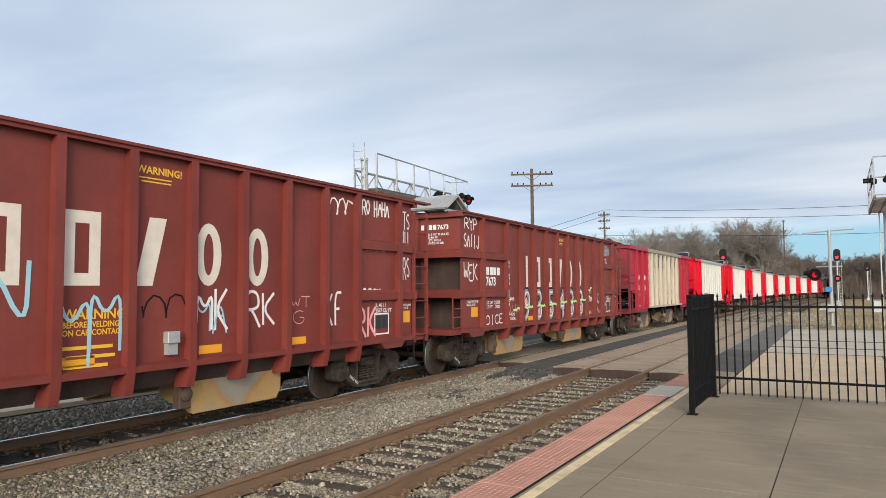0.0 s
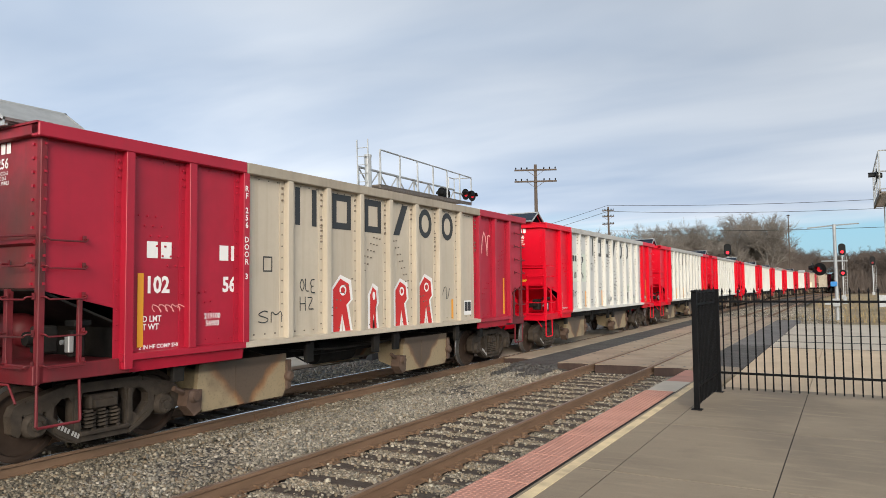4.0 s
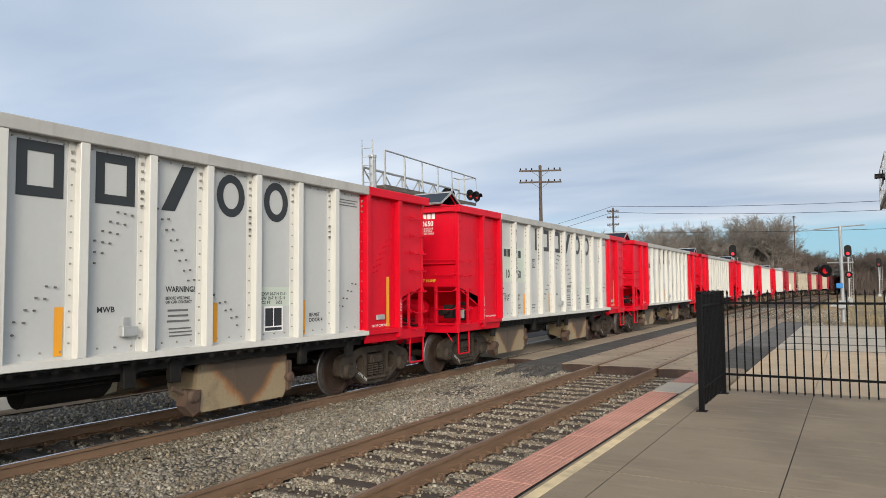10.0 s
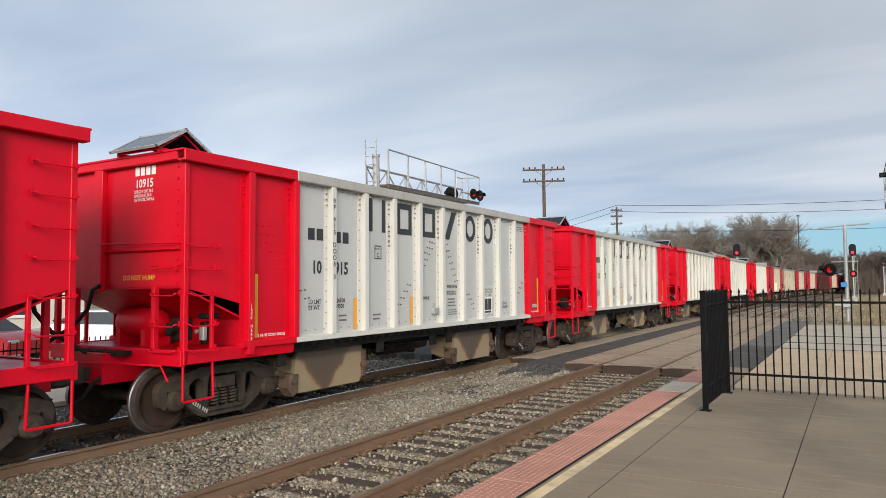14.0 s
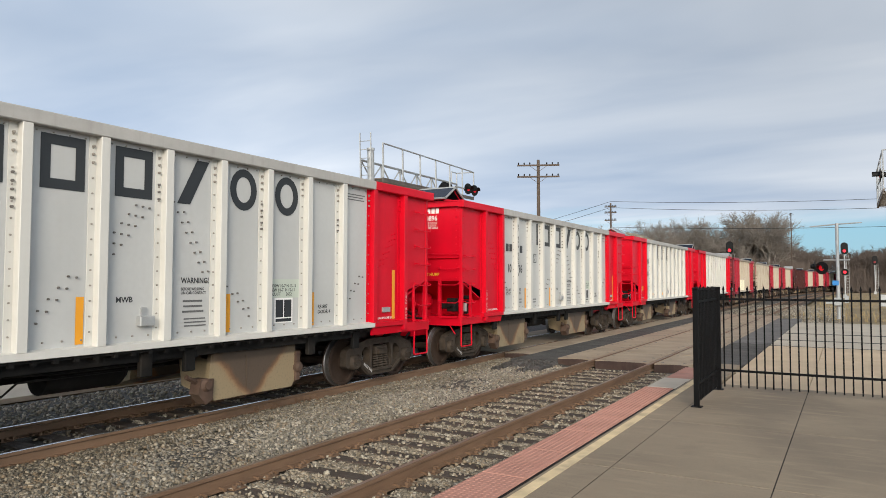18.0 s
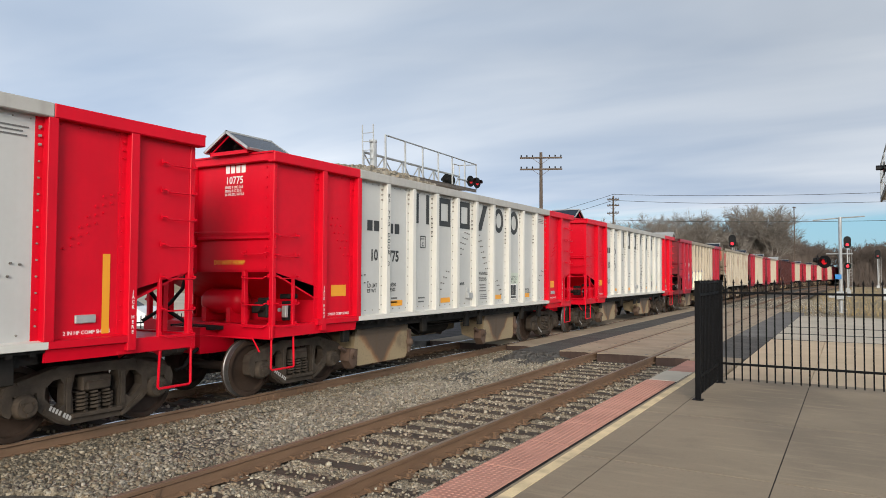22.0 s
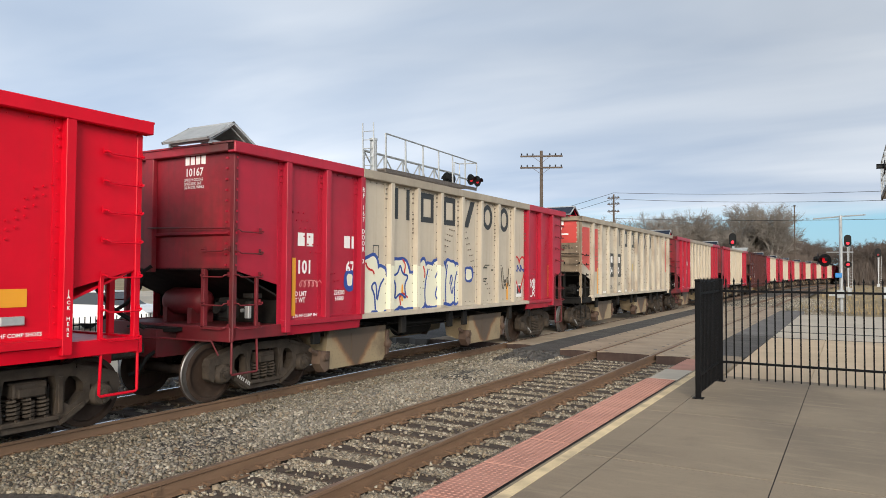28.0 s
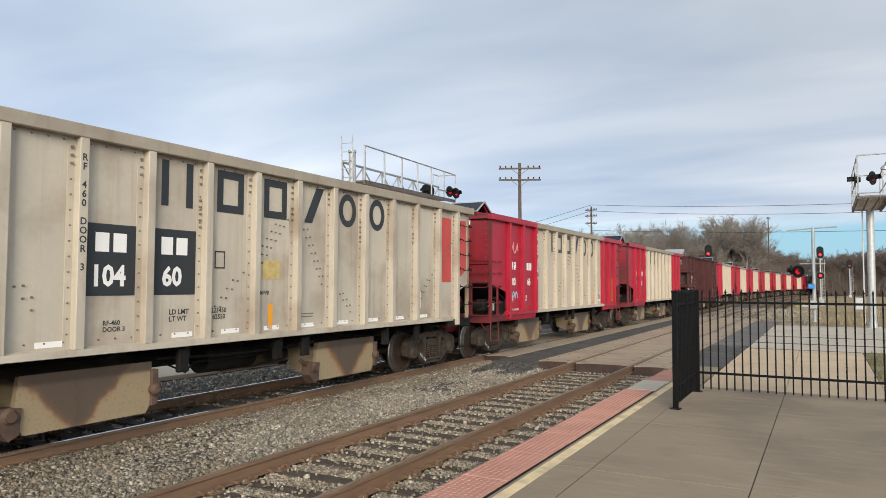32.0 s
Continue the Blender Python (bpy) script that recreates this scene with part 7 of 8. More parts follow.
def gondola(k, number, group):
    """The older brown car: two bands round the ends, deep ribs that reach below the side."""
    far = k > 9
    car = thing("hopper_car", "oxide brown ballast hopper car with graffiti and cream marks", "freight car", group)
    end = 13.2
    ribs = [1.08, 2.55] + [3.55 + 0.965 * i for i in range(8)] + [11.25, 12.65]
    mids = [0.0] + ribs + [end]
    for s in (1, -1):
        for i in range(len(mids) - 1):
            a, b = mids[i], mids[i + 1]
            part("side_panel", lambda g: g.box(1.478 * s, 1.49 * s, 0, b - a, 1.1, 3.88), BROWN, car, "", pose(0, a, 0), f"bp{s}{b - a:.3f}")
        for i, y in enumerate(ribs):
            deep = 1 <= i <= 10
            part("rib", lambda g: g.prism([(1.49 * s, 3.86), (1.6 * s, 3.86), (1.61 * s, 0.98), (1.56 * s, 0.74), (1.3 * s, 0.72), (1.3 * s, 1.05), (1.49 * s, 1.1)] if deep else [(1.49 * s, 3.86), (1.6 * s, 3.86), (1.61 * s, 1.05), (1.49 * s, 1.05)], "y", -0.06, 0.06), BROWN, car, "", pose(0, y, 0), f"br{s}{deep}")
        for a, b in ((0.0, 1.08), (1.08, 2.55), (11.25, 12.65), (12.65, end)):
            for z in (1.95, 2.92):
                part("band", lambda g: g.prism([(1.49 * s, -0.1), (1.57 * s, -0.09), (1.58 * s, 0.07), (1.49 * s, 0.11)], "y", 0.06 if a else -0.08, b - a - 0.06), BROWN, car, "", pose(0, a, z), f"bd{s}{a}")
        part("top_chord", lambda g: (g.box(1.46 * s, 1.6 * s, -0.06, end + 0.06, 3.85, 3.9), g.box(1.45 * s, 1.63 * s, -0.08, end + 0.62, 3.9, 3.94)), BROWN, car, "", None, f"bt{s}")
        part("side_sill", lambda g: g.prism([(1.478 * s, 1.13), (1.6 * s, 1.1), (1.6 * s, 1.02), (1.4 * s, 1.02)], "y", 0, end), BROWN, car, "", None, f"bs{s}")
        for y in (0.25, 11.95):
            part("jacking_pad", lambda g: g.prism([(0.0, 1.03), (0.9, 1.03), (0.75, 0.9), (0.15, 0.9)], "x", 1.35 * s, 1.58 * s), BROWN, car, "", pose(0, y, 0), f"jp{s}")
    for y, sg in ((0, 1), (end, -1)):
        m0 = Matrix.Translation((0, y, 0)) @ pose(0, 0, 0, 0, 0, 0 if sg > 0 else 180)
        part("end_sheet", lambda g: g.box(-1.48, 1.48, 0, 0.015, 2.9, 3.88), BROWN, car, "", m0, "be")
        for i, (a_, b_, z0_, z1_) in enumerate(((0.28, 0.3, 1.95, 2.88), (0.5, 0.52, 1.08, 1.93))):
            part("lower_end", lambda g: g.box(-1.44, 1.44, a_, b_, z0_, z1_), GRIME_SHADE_B, car, "grimy lower end sheet", m0, f"ble{i}")
        for i, (b_, z_) in enumerate(((0.3, 2.88), (0.52, 1.93))):
            part("end_ledge", lambda g: g.box(-1.44, 1.44, 0.0, b_, z_, z_ + 0.02), GRIME_SHADE_B, car, "", m0, f"blg{i}")
        for z in (1.95, 2.92):
            part("band", lambda g: g.prism([(-0.0, -0.1), (-0.1, -0.09), (-0.11, 0.07), (0.0, 0.11)], "x", -1.58, 1.58), BROWN, car, "", m0 @ pose(0, 0, z), "beb")
        part("end_chord", lambda g: g.box(-1.6, 1.6, -0.1, 0.02, 3.8, 3.94, 0.01), BROWN, car, "", m0, "bec")
        for x in (-0.45, 0.3):
            part("end_post", lambda g: (g.box(-0.05, 0.05, -0.06, 0, 3.03, 3.8), g.box(-0.05, 0.05, 0.22, 0.28, 2.06, 2.8), g.box(-0.05, 0.05, 0.44, 0.5, 1.12, 1.83)), BROWN, car, "", m0 @ pose(x, 0, 0), "bep")
        part("end_sill", lambda g: (g.box(-1.5, 1.5, -0.5, 0.02, 0.98, 1.12, 0.01),), BROWN, car, "", m0, "bes")
        part("draft_housing", lambda g: g.box(-0.36, 0.36, -0.6, 0.3, 0.72, 1.05, 0.01), IRON, car, "", m0, "bdh")
        part("coupler", coupler_geo, IRON, car, "rusty knuckle coupler", m0 @ pose(0, -0.35, 0), "cpl")
        for sx in (-1, 1):
            if sg > 0:
                for z in (1.35, 1.6):
                    part("handrail", lambda g: g.tube([(0, 0.0, 0.25), (0, -0.42, 0.25), (0, -0.42, -0.2), (0, 0, -0.2)], 0.02, 5), BROWN, car, "", m0 @ pose(sx * 1.5, 0, z), "bhr")
            else:
                # ladder beyond the rear corner
                for yy in (-0.06, -0.58):
                    part("ladder_stile", lambda g: g.box(-0.03, 0.03, -0.03, 0.03, 0.95, 3.72), BROWN, car, "", m0 @ pose(sx * 1.52, yy, 0), "bls")
                for i in range(8):
                    part("rung", lambda g: g.tube([(0, -0.58, 0), (0, -0.06, 0)], 0.015, 5), BROWN, car, "", m0 @ pose(sx * 1.54, 0, 1.1 + i * 0.36), "blr")
            part("sill_step", lambda g: g.tube([(0, 0.0, 1.02), (0, 0.0, 0.52), (0, 0.4, 0.5), (0, 0.42, 1.02)], 0.018, 6), SOOT, car, "", m0 @ pose(sx * 1.5, 0.05 if sg > 0 else -0.5, 0), "bst")
    part("hopper_floor", lambda g: g.prism([(0.1, 3.6), (2.2, 1.2), (end - 2.2, 1.2), (end - 0.1, 3.6), (end - 0.1, 3.55), (end - 2.2, 1.1), (2.2, 1.1), (0.1, 3.55)], "x", -1.47, 1.47), IRON, car, "", None, "bfl")
    part("center_sill", lambda g: g.box(-0.34, 0.34, -0.3, end + 0.3, 0.74, 1.08, 0.01), SOOT, car, "", None, "bsill")
    for s in (1, -1):
        for i in range(1, 10):
            part("hopper_skirt", lambda g: g.prism([(1.44 * s, 1.1), (1.27 * s, 0.76), (0.6 * s, 0.76), (0.6 * s, 1.1)], "y", 0.06, ribs[i + 1] - ribs[i] - 0.06), GRIME_SHADE_B, car, "", pose(0, ribs[i], 0), f"hsk{s}{ribs[i + 1] - ribs[i]:.3f}")
    for y in (2.3, 7.6):
        for s in (1, -1):
            c = part("chute", lambda g: (g.prism([(0.06, 1.0), (0.0, 0.55), (0.12, 0.3), (1.8, 0.3), (1.9, 0.45), (1.9, 1.0)], "x", 1.18 * s, 1.27 * s), g.prism([(0.5 * s, 1.0), (1.18 * s, 0.9), (1.18 * s, 0.33), (0.6 * s, 0.5)], "y", 0.08, 1.84)), RUST_CHUTE, car, "orange-stained steel discharge chute", pose(0, y, 0), f"bch{s}")
            part("gate_hub", lambda g: (g.lathe([(1.2 * s, 0.1), (1.33 * s, 0.1), (1.36 * s, 0.05)], "x", (0, -0.05, 0.6), 12), g.box(min(1.15 * s, 1.3 * s), max(1.15 * s, 1.3 * s), -0.15, 0.05, 0.4, 0.85, 0.01)), RUST, c, "", None, f"bhub{s}")
    for y in (0.1 + BASE_W / 2, end - 0.1 - BASE_W / 2):
        truck(car, y, far)
    solar(car, False, True, 1.18)
    brand(car, [3.41 + 0.965 * (i + 0.5) for i in range(6)], 2.12, 0.48, 0.9, 0.15, CREAM, "brown")
    code_block(car, 1.38, 2.43, 0.44, 0.2, CHALK, 2, "g"), code_block(car, 1.8, 2.43, 0.44, 0.2, CHALK, 2, "g")
    letter_side(car, str(number), 1.37, 2.16, 0.31, CHALK, width=0.95), letter_side(car, "LD LMT  212000\nLT WT     74000", 1.4, 1.68, 0.115, CHALK)
    code_block(car, 0.4, 3.52, 0.44, 0.12, CHALK, 4, "ge", True)
    letter_front(car, str(number), 0.86, 3.52, 0.16, CHALK), letter_front(car, "28 D-5 OC 36 D-6 IC\n20 D-6A IIC\n36\" STL WHLS\nGROUP J DR GR", 0.5, 3.38, 0.075, CHALK)
    letter_side(car, "2 INCH HF COMP\nBRAKE SHOE", 0.3, 1.73, 0.08, CHALK), letter_side(car, "2 INCH HF COMP\nBRAKE SHOE", 12.72, 1.72, 0.06, CHALK)
    for y in (0.52, 12.78):
        part("reflector", lambda g: bar(g, 0, 0.36, 0, 0.24), AMBER, car, "amber reflector patch", Matrix.Translation((1.4965, y, 1.38)) @ SIDE, "bref", 0)
    for y in (4.1, 5.6, 7.6, 9.45):
        part("reflector", lambda g: bar(g, 0, 0.42, 0, 0.12), AMBER, car, "amber reflector patch", Matrix.Translation((1.4965, y, 1.16)) @ SIDE, "bref2", 0)
    letter_side(car, "IL 46 11\n2537 CU FT", 11.9, 1.72, 0.11, CHALK, x=1.4965)
    part("data_plate", ring(0.5, 0.42, 0.03, corner=0), CHALK, car, "", Matrix.Translation((1.4965, 11.86, 1.18)) @ SIDE, "bdp", 0)
    part("data_plate", lambda g: (bar(g, 0.05, 0.24, 0.12, 0.38), bar(g, 0.26, 0.45, 0.12, 0.38)), INK, car, "", Matrix.Translation((1.4975, 11.86, 1.18)) @ SIDE, "bdp2", 0)
    letter_side(car, "WARNING!", 6.55, 3.6, 0.14, GOLD), fine_print(car, 6.55, 3.53, 2, 0.6, 0.03, GOLD, 11), letter_side(car, "MWB", 2.85, 1.75, 0.12, CHALK)
    if k == -3:
        letter_side(car, "RF-673\nDOOR 2", 2.85, 1.32, 0.11, CHALK), letter_side(car, "RF-673\nDOOR 1", 10.5, 1.32, 0.1, CHALK)
    if k == -4:
        letter_side(car, "WARNING!", 5.6, 1.72, 0.17, GOLD), letter_side(car, "BEFORE WELDING\nON CAR CONTACT", 5.6, 1.62, 0.1, GOLD, width=0.9), fine_print(car, 5.6, 1.36, 3, 0.7, 0.07, GOLD, 14)
        part("control_box", lambda g: (g.box(1.49, 1.6, 0, 0.2, 0.1, 0.26, 0.01), g.box(1.49, 1.57, 0.02, 0.18, -0.05, 0.1)), GALV, car, "grey control box with four lamps", pose(0, 7.0, 1.25), "gbox")
    for i, ch in enumerate("RF 673 DOOR 2"):
        if ch != " ":
            letter_side(car, ch, 2.55, 2.75 - i * 0.115, 0.12, CHALK, x=1.614, align="CENTER")
    return car


CAR_ORDER = [(-4, "brown", 7671, -0.79), (-3, "brown", 7673, -0.46), (-2, "beige", 10256, -0.22), (-1, "white", 10766, 0), (0, "white", 10907, 0), (1, "white", 10650, 0),
             (2, "white", 10915, 0), (3, "white", 10887, 0), (4, "white", 10896, 0), (5, "white", 10775, 0), (6, "white", 10750, 0), (7, "beige", 10167, 0.02),
             (8, "tan", 10460, 0.32), (9, "beige", 10066, 0.1), (10, "beige", 10258, 0.1), (11, "brown", 7682, 0.9)]
CAR_ORDER += [(k, "beige", 10260 + 7 * k, 0.2) for k in range(12, 22)]
CARS = []
for k, kind, number, ahead in CAR_ORDER:
    if k <= 9 or kind == "brown":
        one = gondola(k, number, "ballast train") if kind == "brown" else hopper(k, kind, number, "ballast train")
    elif k == 10:
        one = far_car = hopper(k, kind, number, "ballast train")
    else:
        one = copy_thing(far_car, pose(0, 0, 0))
    if k == 11:
        # this one is darker than its sisters
        dark = {}
        for o in one.children_recursive:
            if o.data.materials[0] is BROWN:
                if o.data not in dark:
                    dark[o.data] = o.data.copy()
                    dark[o.data].materials[0] = BROWN_D
                o.data = dark[o.data]
        tagged(one, "dark sooty brown ballast hopper car")
    CARS.append((k, one, ahead))
BY_K = {k: c for k, c, a in CARS}

# sprayed tags on the older cars
A, B, C, D, E9 = BY_K[-4], BY_K[-3], BY_K[-2], BY_K[7], BY_K[9]
for i, dig in enumerate("935433"):
    y = 3.55 + 0.965 * (i + 0.5) - 0.02
    letter_side(B, dig, y, 1.17, 1.25, BLACK, x=1.4955, width=0.86, name="graffiti", grow=0.085, align="CENTER")
    letter_side(B, dig, y, 1.17, 1.25, SILVER, x=1.4985, width=0.86, name="graffiti", grow=0.035, align="CENTER")
    letter_side(B, dig, y + 0.035, 1.18, 1.23, SPRAY_W, x=1.5, width=0.86, name="graffiti", grow=-0.035, align="CENTER")
    part("graffiti", ring(0.17, 0.2, 0.085), SPRAY_P, B, "", Matrix.Translation((1.5015, y - 0.12, 1.62 if i in (0, 3) else 1.3)) @ SIDE, "pinkring", 0)
rnd_g = random.Random(4)
part("graffiti", ribbon([(3.05 + i * 0.05, 1.5 + 0.03 * rnd_g.uniform(-1, 1) + 0.0015 * i) for i in range(128)], 0.06), SPRAY_G, B, "green sprayed streak", Matrix.Translation((1.5035, 0, 0)) @ SIDE, None, 0)
for car, word, y0, y1, z0, z1, mt, seed, w in (
        (A, "ORO HAHA", 11.33, 12.38, 3.46, 3.82, SPRAY_W, 1, 0.035), (A, "", 11.6, 12.3, 2.8, 2.92, SPRAY_P, 2, 0.012), (A, "ZOGOK", 11.3, 12.12, 1.86, 2.1, SPRAY_W, 3, 0.05), (A, "RK", 11.3, 12.0, 1.15, 1.74, SPRAY_P, 4, 0.06),
        (A, "ETS", 12.74, 13.16, 3.3, 3.7, SPRAY_W, 5, 0.028), (A, "FILL", 12.74, 13.18, 2.9, 3.3, SPRAY_W, 6, 0.028), (A, "ORS", 12.74, 13.16, 2.25, 2.75, SPRAY_W, 7, 0.03), (A, "", 10.4, 11.1, 3.38, 3.75, SPRAY_W, 8, 0.035),
        (A, "RK", 8.5, 9.2, 1.45, 2.05, SPRAY_W, 9, 0.045), (A, "MK", 7.55, 8.2, 1.45, 2.1, SPRAY_W, 10, 0.045), (A, "WT", 9.5, 10.0, 1.75, 1.95, SPRAY_P, 11, 0.014), (A, "G", 9.55, 9.9, 1.45, 1.75, SPRAY_P, 12, 0.014),
        (A, "", 6.6, 7.3, 1.65, 2.05, BLACK, 13, 0.025), (A, "KF", 10.4, 10.9, 1.35, 2.05, SPRAY_W, 14, 0.045), (A, "MM", 5.5, 6.4, 1.15, 2.15, SPRAY_T, 15, 0.045), (A, "VN", 4.3, 5.3, 1.5, 2.4, SPRAY_T, 16, 0.055), (A, "MA", 7.5, 8.2, 1.4, 2.0, SPRAY_T, 17, 0.03),
        (B, "RYP", 0.2, 0.92, 3.5, 3.84, SPRAY_W, 20, 0.035), (B, "SAIIJ", 0.18, 1.0, 3.05, 3.46, SPRAY_W, 21, 0.035), (B, "WEK", 0.15, 0.92, 2.25, 2.72, SPRAY_W, 22, 0.035), (B, "DICE", 1.36, 2.4, 1.12, 1.42, SPRAY_W, 23, 0.03), (B, "", 2.7, 3.4, 1.38, 1.65, SPRAY_P, 24, 0.012),
        (B, "DMT", 9.5, 10.1, 1.86, 2.1, SPRAY_W, 25, 0.045), (B, "BTM", 9.5, 10.1, 1.58, 1.82, SPRAY_W, 26, 0.045), (B, "", 9.5, 10.0, 1.15, 1.32, SPRAY_P, 27, 0.012), (B, "MC", 10.42, 11.02, 1.45, 1.9, SILVER, 28, 0.06), (B, "MC", 10.45, 11.0, 1.5, 1.88, SPRAY_W, 28, 0.025),
        (B, "VEHTO", 11.35, 12.35, 3.3, 3.72, SPRAY_T, 29, 0.035), (B, "Z", 11.75, 12.1, 3.05, 3.18, SPRAY_T, 30, 0.035), (B, "", 11.35, 11.75, 1.8, 1.9, SPRAY_P, 31, 0.008), (B, "", 10.75, 11.1, 1.1, 1.35, SPRAY_P, 32, 0.012),
        (C, "OLE", 4.35, 4.75, 1.95, 2.2, INK, 40, 0.018), (C, "HZ", 4.35, 4.72, 1.65, 1.9, INK, 41, 0.018), (C, "SM", 3.4, 3.95, 1.5, 1.7, INK, 42, 0.018), (C, "", 8.9, 9.4, 1.7, 2.1, INK, 43, 0.02), (C, "", 1.5, 2.0, 1.72, 1.86, SPRAY_P, 44, 0.012), (C, "", 11.0, 11.6, 2.7, 3.5, SPRAY_P, 45, 0.045),
        (E9, "", 1.4, 2.0, 2.9, 3.3, SPRAY_P, 46, 0.05), (E9, "", 1.5, 1.9, 1.55, 1.85, SPRAY_T, 47, 0.05),
        (D, "", 9.98, 10.62, 1.98, 2.3, SPRAY_B, 48, 0.04), (D, "FTW", 8.0, 9.75, 1.42, 2.15, BLACK, 49, 0.03), (D, "FTW", 8.1, 9.85, 1.5, 2.22, BLACK, 149, 0.022), (D, "SIOD", 10.92, 11.45, 1.55, 1.85, SPRAY_W, 50, 0.045), (D, "LR", 11.05, 11.45, 1.32, 1.55, SPRAY_W, 150, 0.04), (D, "G", 10.92, 11.05, 1.85, 2.1, SPRAY_W, 151, 0.04), (D, "", 1.45, 1.95, 1.75, 1.9, SPRAY_P, 51, 0.012)):
    if word:
        spray(car, word, y0, y1, z0, z1, mt, seed, w)
    else:
        scrawl(car, y0, y1, z0, z1, mt, seed, w, max(2, int((y1 - y0) / (z1 - z0) * 1.6)), label="sprayed graffiti tag")
part("graffiti", ribbon([(10.32 + 0.38 * math.sin(t_) ** 3, 2.06 + 0.036 * (13 * math.cos(t_) - 5 * math.cos(2 * t_) - 2 * math.cos(3 * t_))) for t_ in (2 * math.pi * i / 30 for i in range(31))], 0.05), SPRAY_R, D, "red sprayed heart outline", Matrix.Translation((1.4975, 0, 0)) @ SIDE, None, 0)
part("sticker", lambda g: bar(g, 0, 0.16, 0, 0.14), SPRAY_T, B, "pale blue sticker", Matrix.Translation((1.4965, 11.62, 1.42)) @ SIDE, None, 0)


def lump(y, z, w, h, grow, seed, n=28):
    """A puffed-up outline, square-shouldered and uneven."""
    out = []
    for a in (2 * math.pi * i / n for i in range(n)):
        r = (1 + 0.05 * math.sin(3 * a + seed) + 0.04 * math.sin(5 * a + seed * 2)) / (abs(math.cos(a)) ** 3.2 + abs(math.sin(a)) ** 3.2) ** (1 / 3.2)
        out.append((y + (w / 2 + grow) * r * math.cos(a), z + (h / 2 + grow) * r * math.sin(a), 0))
    return out


def painted(car, pts, material, x, label=""):
    n = len(pts)
    mid = (sum(p[0] for p in pts) / n, sum(p[1] for p in pts) / n, 0)
    part("graffiti", Geo().add([mid] + pts, [(0, i + 1, (i + 1) % n + 1) for i in range(n)]), material, car, label, Matrix.Translation((x, 0, 0)) @ SIDE, None, 0)


def brush_line(car, pts, width, material, x):
    for _ in range(2):
        cut = [pts[0]]
        for p, q in zip(pts, pts[1:]):
            cut += [(p[0] * 0.75 + q[0] * 0.25, p[1] * 0.75 + q[1] * 0.25), (p[0] * 0.25 + q[0] * 0.75, p[1] * 0.25 + q[1] * 0.75)]
        pts = cut + [pts[-1]]
    part("graffiti", ribbon(pts, width), material, car, "", Matrix.Translation((x, 0, 0)) @ SIDE, None, 0)


LUMPS = ((3.75, 1.62, 1.2, 0.62), (4.85, 1.66, 1.2, 0.66), (5.9, 1.66, 1.2, 0.68), (6.55, 1.7, 0.7, 0.7), (3.42, 1.92, 0.5, 0.72), (3.3, 1.5, 0.38, 0.5), (3.76, 1.68, 0.3, 0.85), (4.42, 1.86, 0.62, 0.8), (4.2, 1.5, 0.42, 0.42), (4.72, 1.52, 0.44, 0.42), (5.28, 1.86, 0.3, 0.75), (5.15, 1.52, 0.42, 0.48), (5.55, 1.76, 0.36, 0.85),
         (5.98, 1.8, 0.55, 0.95), (6.5, 1.8, 0.45, 0.9), (6.82, 1.75, 0.34, 0.8))
for i, (y, z, w, h) in enumerate(LUMPS):
    painted(D, lump(y, z, w, h, 0.08, i), SPRAY_B, 1.5012 + 0.0002 * i, "blue edge of puffed-up graffiti")
    painted(D, lump(y, z, w, h, 0.015, i), SPRAY_C, 1.5045 + 0.0002 * i, "cream puffed-up graffiti")
painted(D, lump(2.78, 1.86, 0.3, 0.38, 0.0, 5), SPRAY_B, 1.4955, "blue sprayed drop"), painted(D, lump(2.79, 1.88, 0.16, 0.22, 0.0, 6), SPRAY_C, 1.4975)
painted(D, lump(7.4, 1.98, 0.42, 0.38, 0.0, 7), SPRAY_B, 1.4955, "blue sprayed loop"), painted(D, lump(7.38, 1.97, 0.3, 0.26, 0.0, 8), SPRAY_C, 1.4975)
for pts in (((3.58, 1.3), (3.55, 1.6), (3.42, 1.75), (3.6, 1.86), (3.62, 1.4), (3.7, 1.75), (3.85, 1.9)), ((4.1, 1.95), (4.34, 1.98), (4.42, 2.2), (4.5, 1.98), (4.74, 1.95), (4.56, 1.76), (4.66, 1.45), (4.42, 1.62), (4.2, 1.45), (4.28, 1.76), (4.1, 1.95)),
            ((5.02, 2.1), (5.12, 1.7), (5.08, 1.35)), ((5.4, 1.3), (5.36, 1.7), (5.5, 2.1)), ((5.8, 1.9), (5.95, 2.1), (6.1, 1.95), (5.9, 1.75), (5.78, 1.5), (5.98, 1.4), (6.15, 1.55)), ((6.28, 1.3), (6.25, 1.8), (6.33, 2.2)),
            ((6.45, 1.75), (6.5, 2.0), (6.58, 1.85), (6.47, 1.7), (6.55, 1.5), (6.6, 1.7)), ((6.68, 1.35), (6.66, 1.8), (6.78, 2.05))):
    brush_line(D, list(pts), 0.045, SPRAY_B, 1.509)
for pts in (((3.25, 2.2), (3.32, 2.08), (3.5, 2.05), (3.52, 1.98)), ((4.5, 2.28), (4.62, 2.18), (4.56, 2.0)), ((4.4, 1.5), (4.5, 1.62), (4.7, 1.5)), ((5.3, 2.15), (5.38, 2.0), (5.34, 1.9)), ((5.92, 1.55), (6.1, 1.45), (6.02, 1.32), (6.18, 1.4)), ((4.44, 1.35), (4.4, 1.55))):
    brush_line(D, list(pts), 0.04, SPRAY_R, 1.513)
painted(D, lump(4.5, 1.6, 0.07, 0.34, 0.0, 3), AMBER, 1.512)
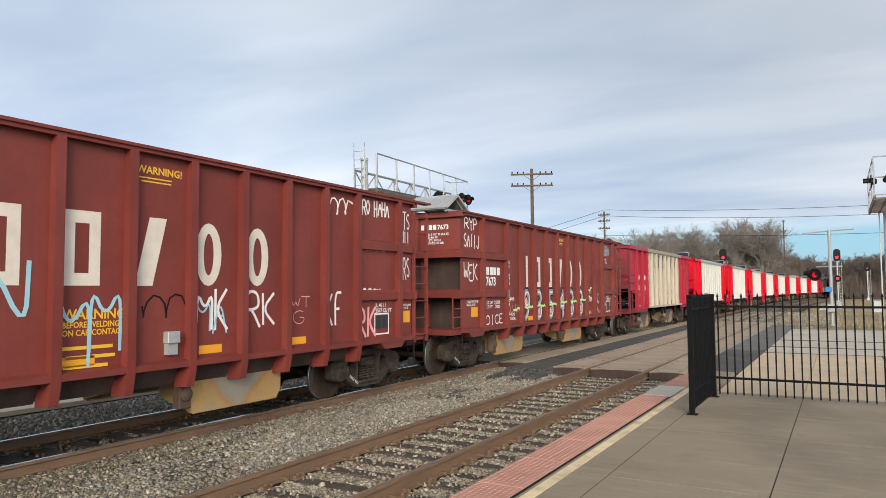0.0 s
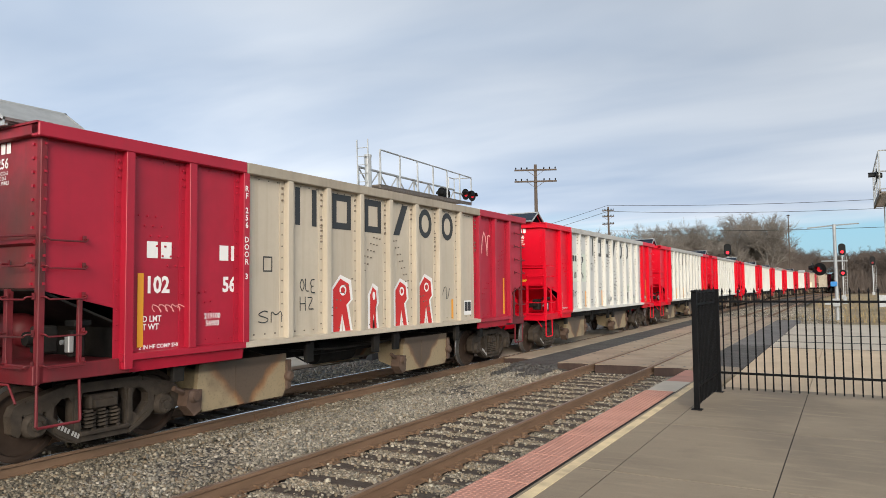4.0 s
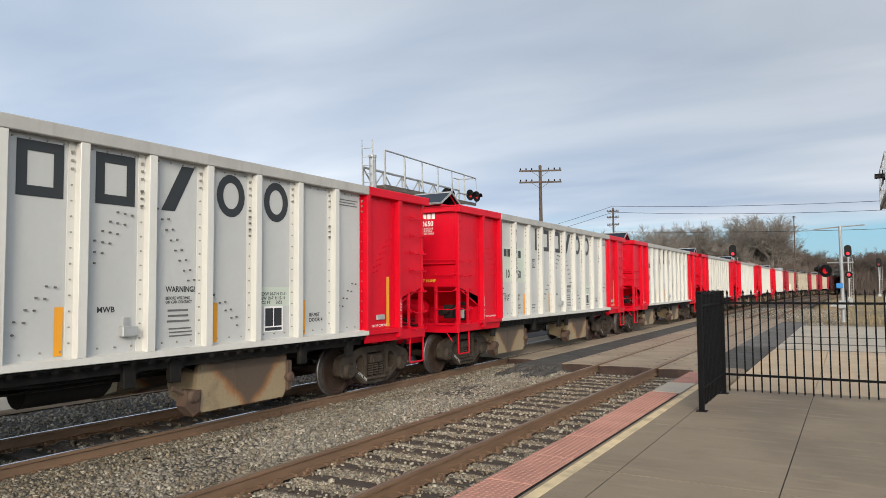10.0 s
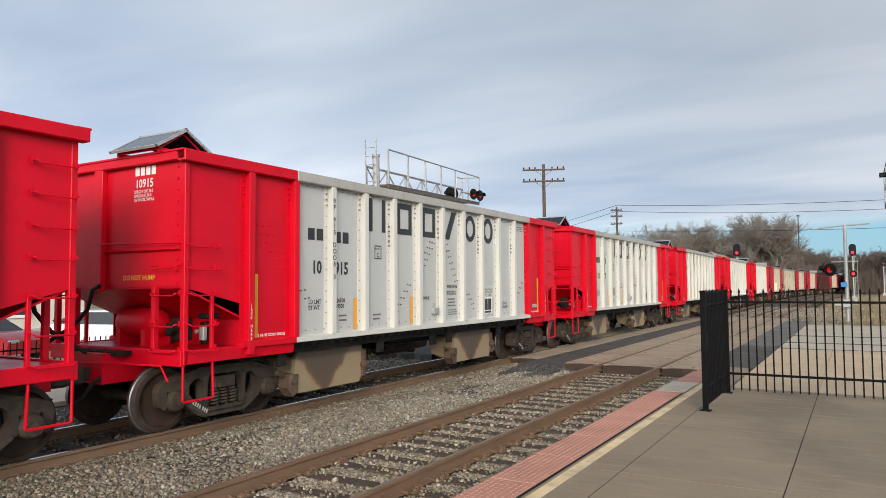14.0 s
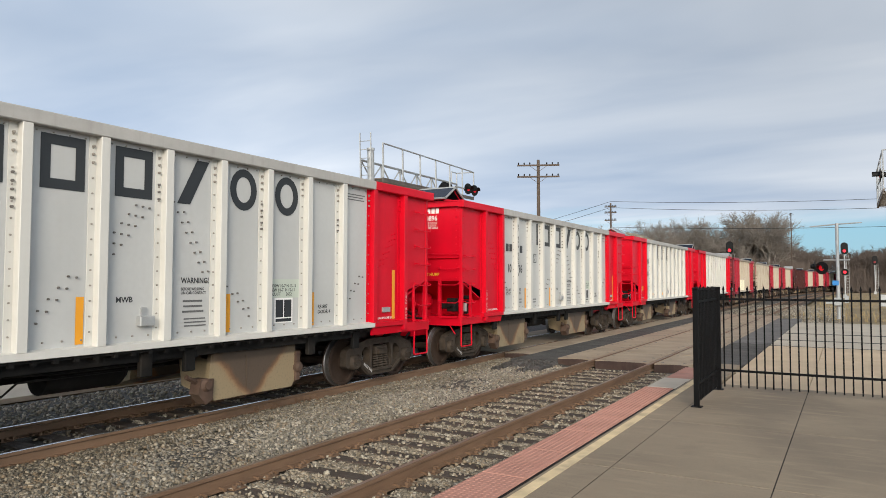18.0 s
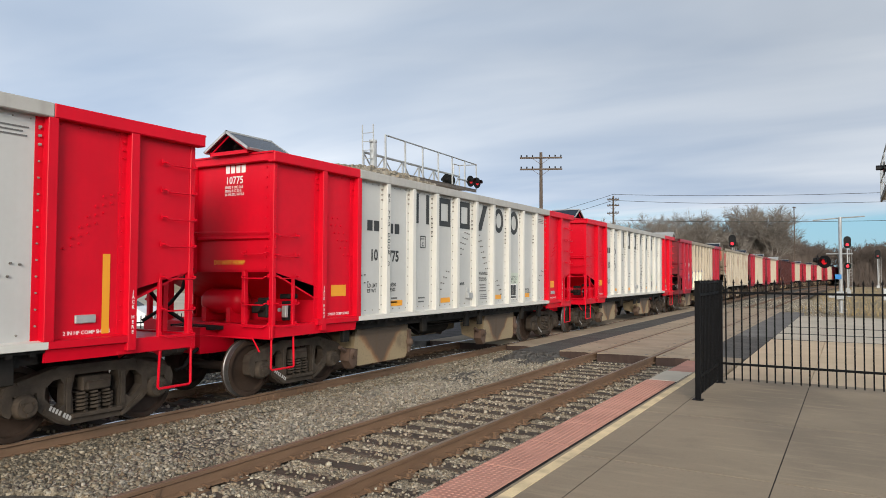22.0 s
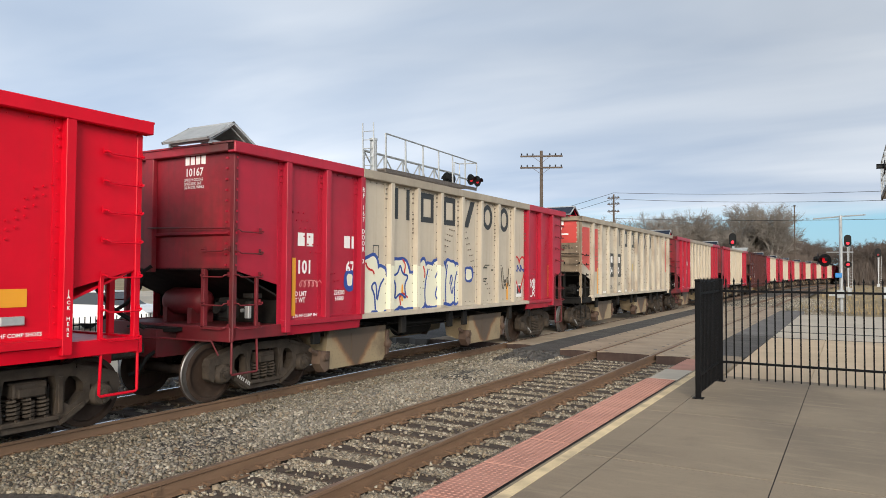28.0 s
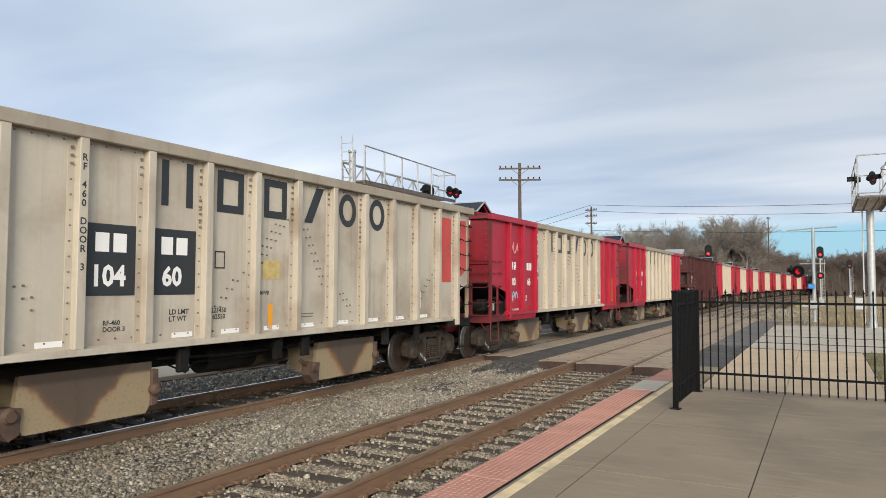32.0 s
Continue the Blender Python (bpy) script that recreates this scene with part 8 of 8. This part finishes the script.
for i, y in enumerate((4.0175, 4.985, 5.9525)):
    part("graffiti", lambda g: (g.box(1.6055, 1.607, -0.05, 0.05, 1.3, 2.15), g.box(1.5, 1.6, -0.062, -0.0605, 1.3, 2.18)), SPRAY_C, D, "cream paint over the rib", pose(0, y, 0), "ribpaint", 0)
for i, (w, h) in enumerate(((0.5, 0.95), (0.22, 0.8), (0.42, 0.9), (0.5, 1.0))):
    y = 3.05 + 0.9675 * (2.5 + i)
    for grow, mt, x in ((0.07, SPRAY_W, 1.4955), (0.0, SPRAY_R, 1.498)):
        pts = [(y - w / 2 - grow, 1.25 - grow * 0.3), (y - w / 2 - grow, 1.25 + h * 0.8), (y - w * 0.1, 1.25 + h + grow), (y + w * 0.4 + grow, 1.25 + h * 0.9 + grow), (y + w * 0.5 + grow, 1.25 + h * 0.6), (y + w * 0.25 + grow, 1.25 + h * 0.5),
               (y + w / 2 + grow, 1.25 - grow * 0.3), (y + w * 0.2 - grow, 1.25), (y, 1.25 + h * 0.35 - grow), (y - w * 0.15 + grow, 1.25)]
        part("graffiti", Geo().add([(p[0], p[1], 0) for p in pts], [tuple(range(len(pts)))]), mt, C, "red sprayed figure with white edge", Matrix.Translation((x, 0, 0)) @ SIDE, None, 0)
    part("graffiti", ring(w * 0.4, h * 0.2, 0.04), SPRAY_W, C, "", Matrix.Translation((1.5, y - w * 0.15, 1.25 + h * 0.68)) @ SIDE, None, 0)
    part("graffiti", ribbon([(y - 0.38, 1.3), (y - 0.36, 1.55), (y - 0.38, 1.8)], 0.09), GOLD, C, "orange sprayed edge", Matrix.Translation((1.4965, 0, 0)) @ SIDE, None, 0)


# ---- what moves ----
def motions():
    for k, car, ahead in CARS:
        rows = []
        for t, s in enumerate(TRAIN_ROWS):
            mid, half = s + k * PITCH + ahead + LEN / 2, LEN / 2
            a = radians(bend_turn(mid))
            rows.append((t, pose(TRAIN_TRACK + bend(mid) - half * math.sin(a), mid - half * math.cos(a), 0, 0, 0, -math.degrees(a))))
        walk(car, rows)
    near = {car for k, car, ahead in CARS if k <= 9}
    run = np.interp(np.arange(0, 32.01, 0.1), np.arange(33), TRAIN_ROWS)
    turns = [(i * 0.1, (TRAIN_ROWS[0] - s) / WHEEL_R) for i, s in enumerate(run)]
    for wheelset, y, car in WHEELSETS:
        if car in near:
            walk(wheelset, [(t, Matrix.Translation((0, y, WHEEL_R)) @ Matrix.Rotation(a, 4, "X")) for t, a in turns])


motions()
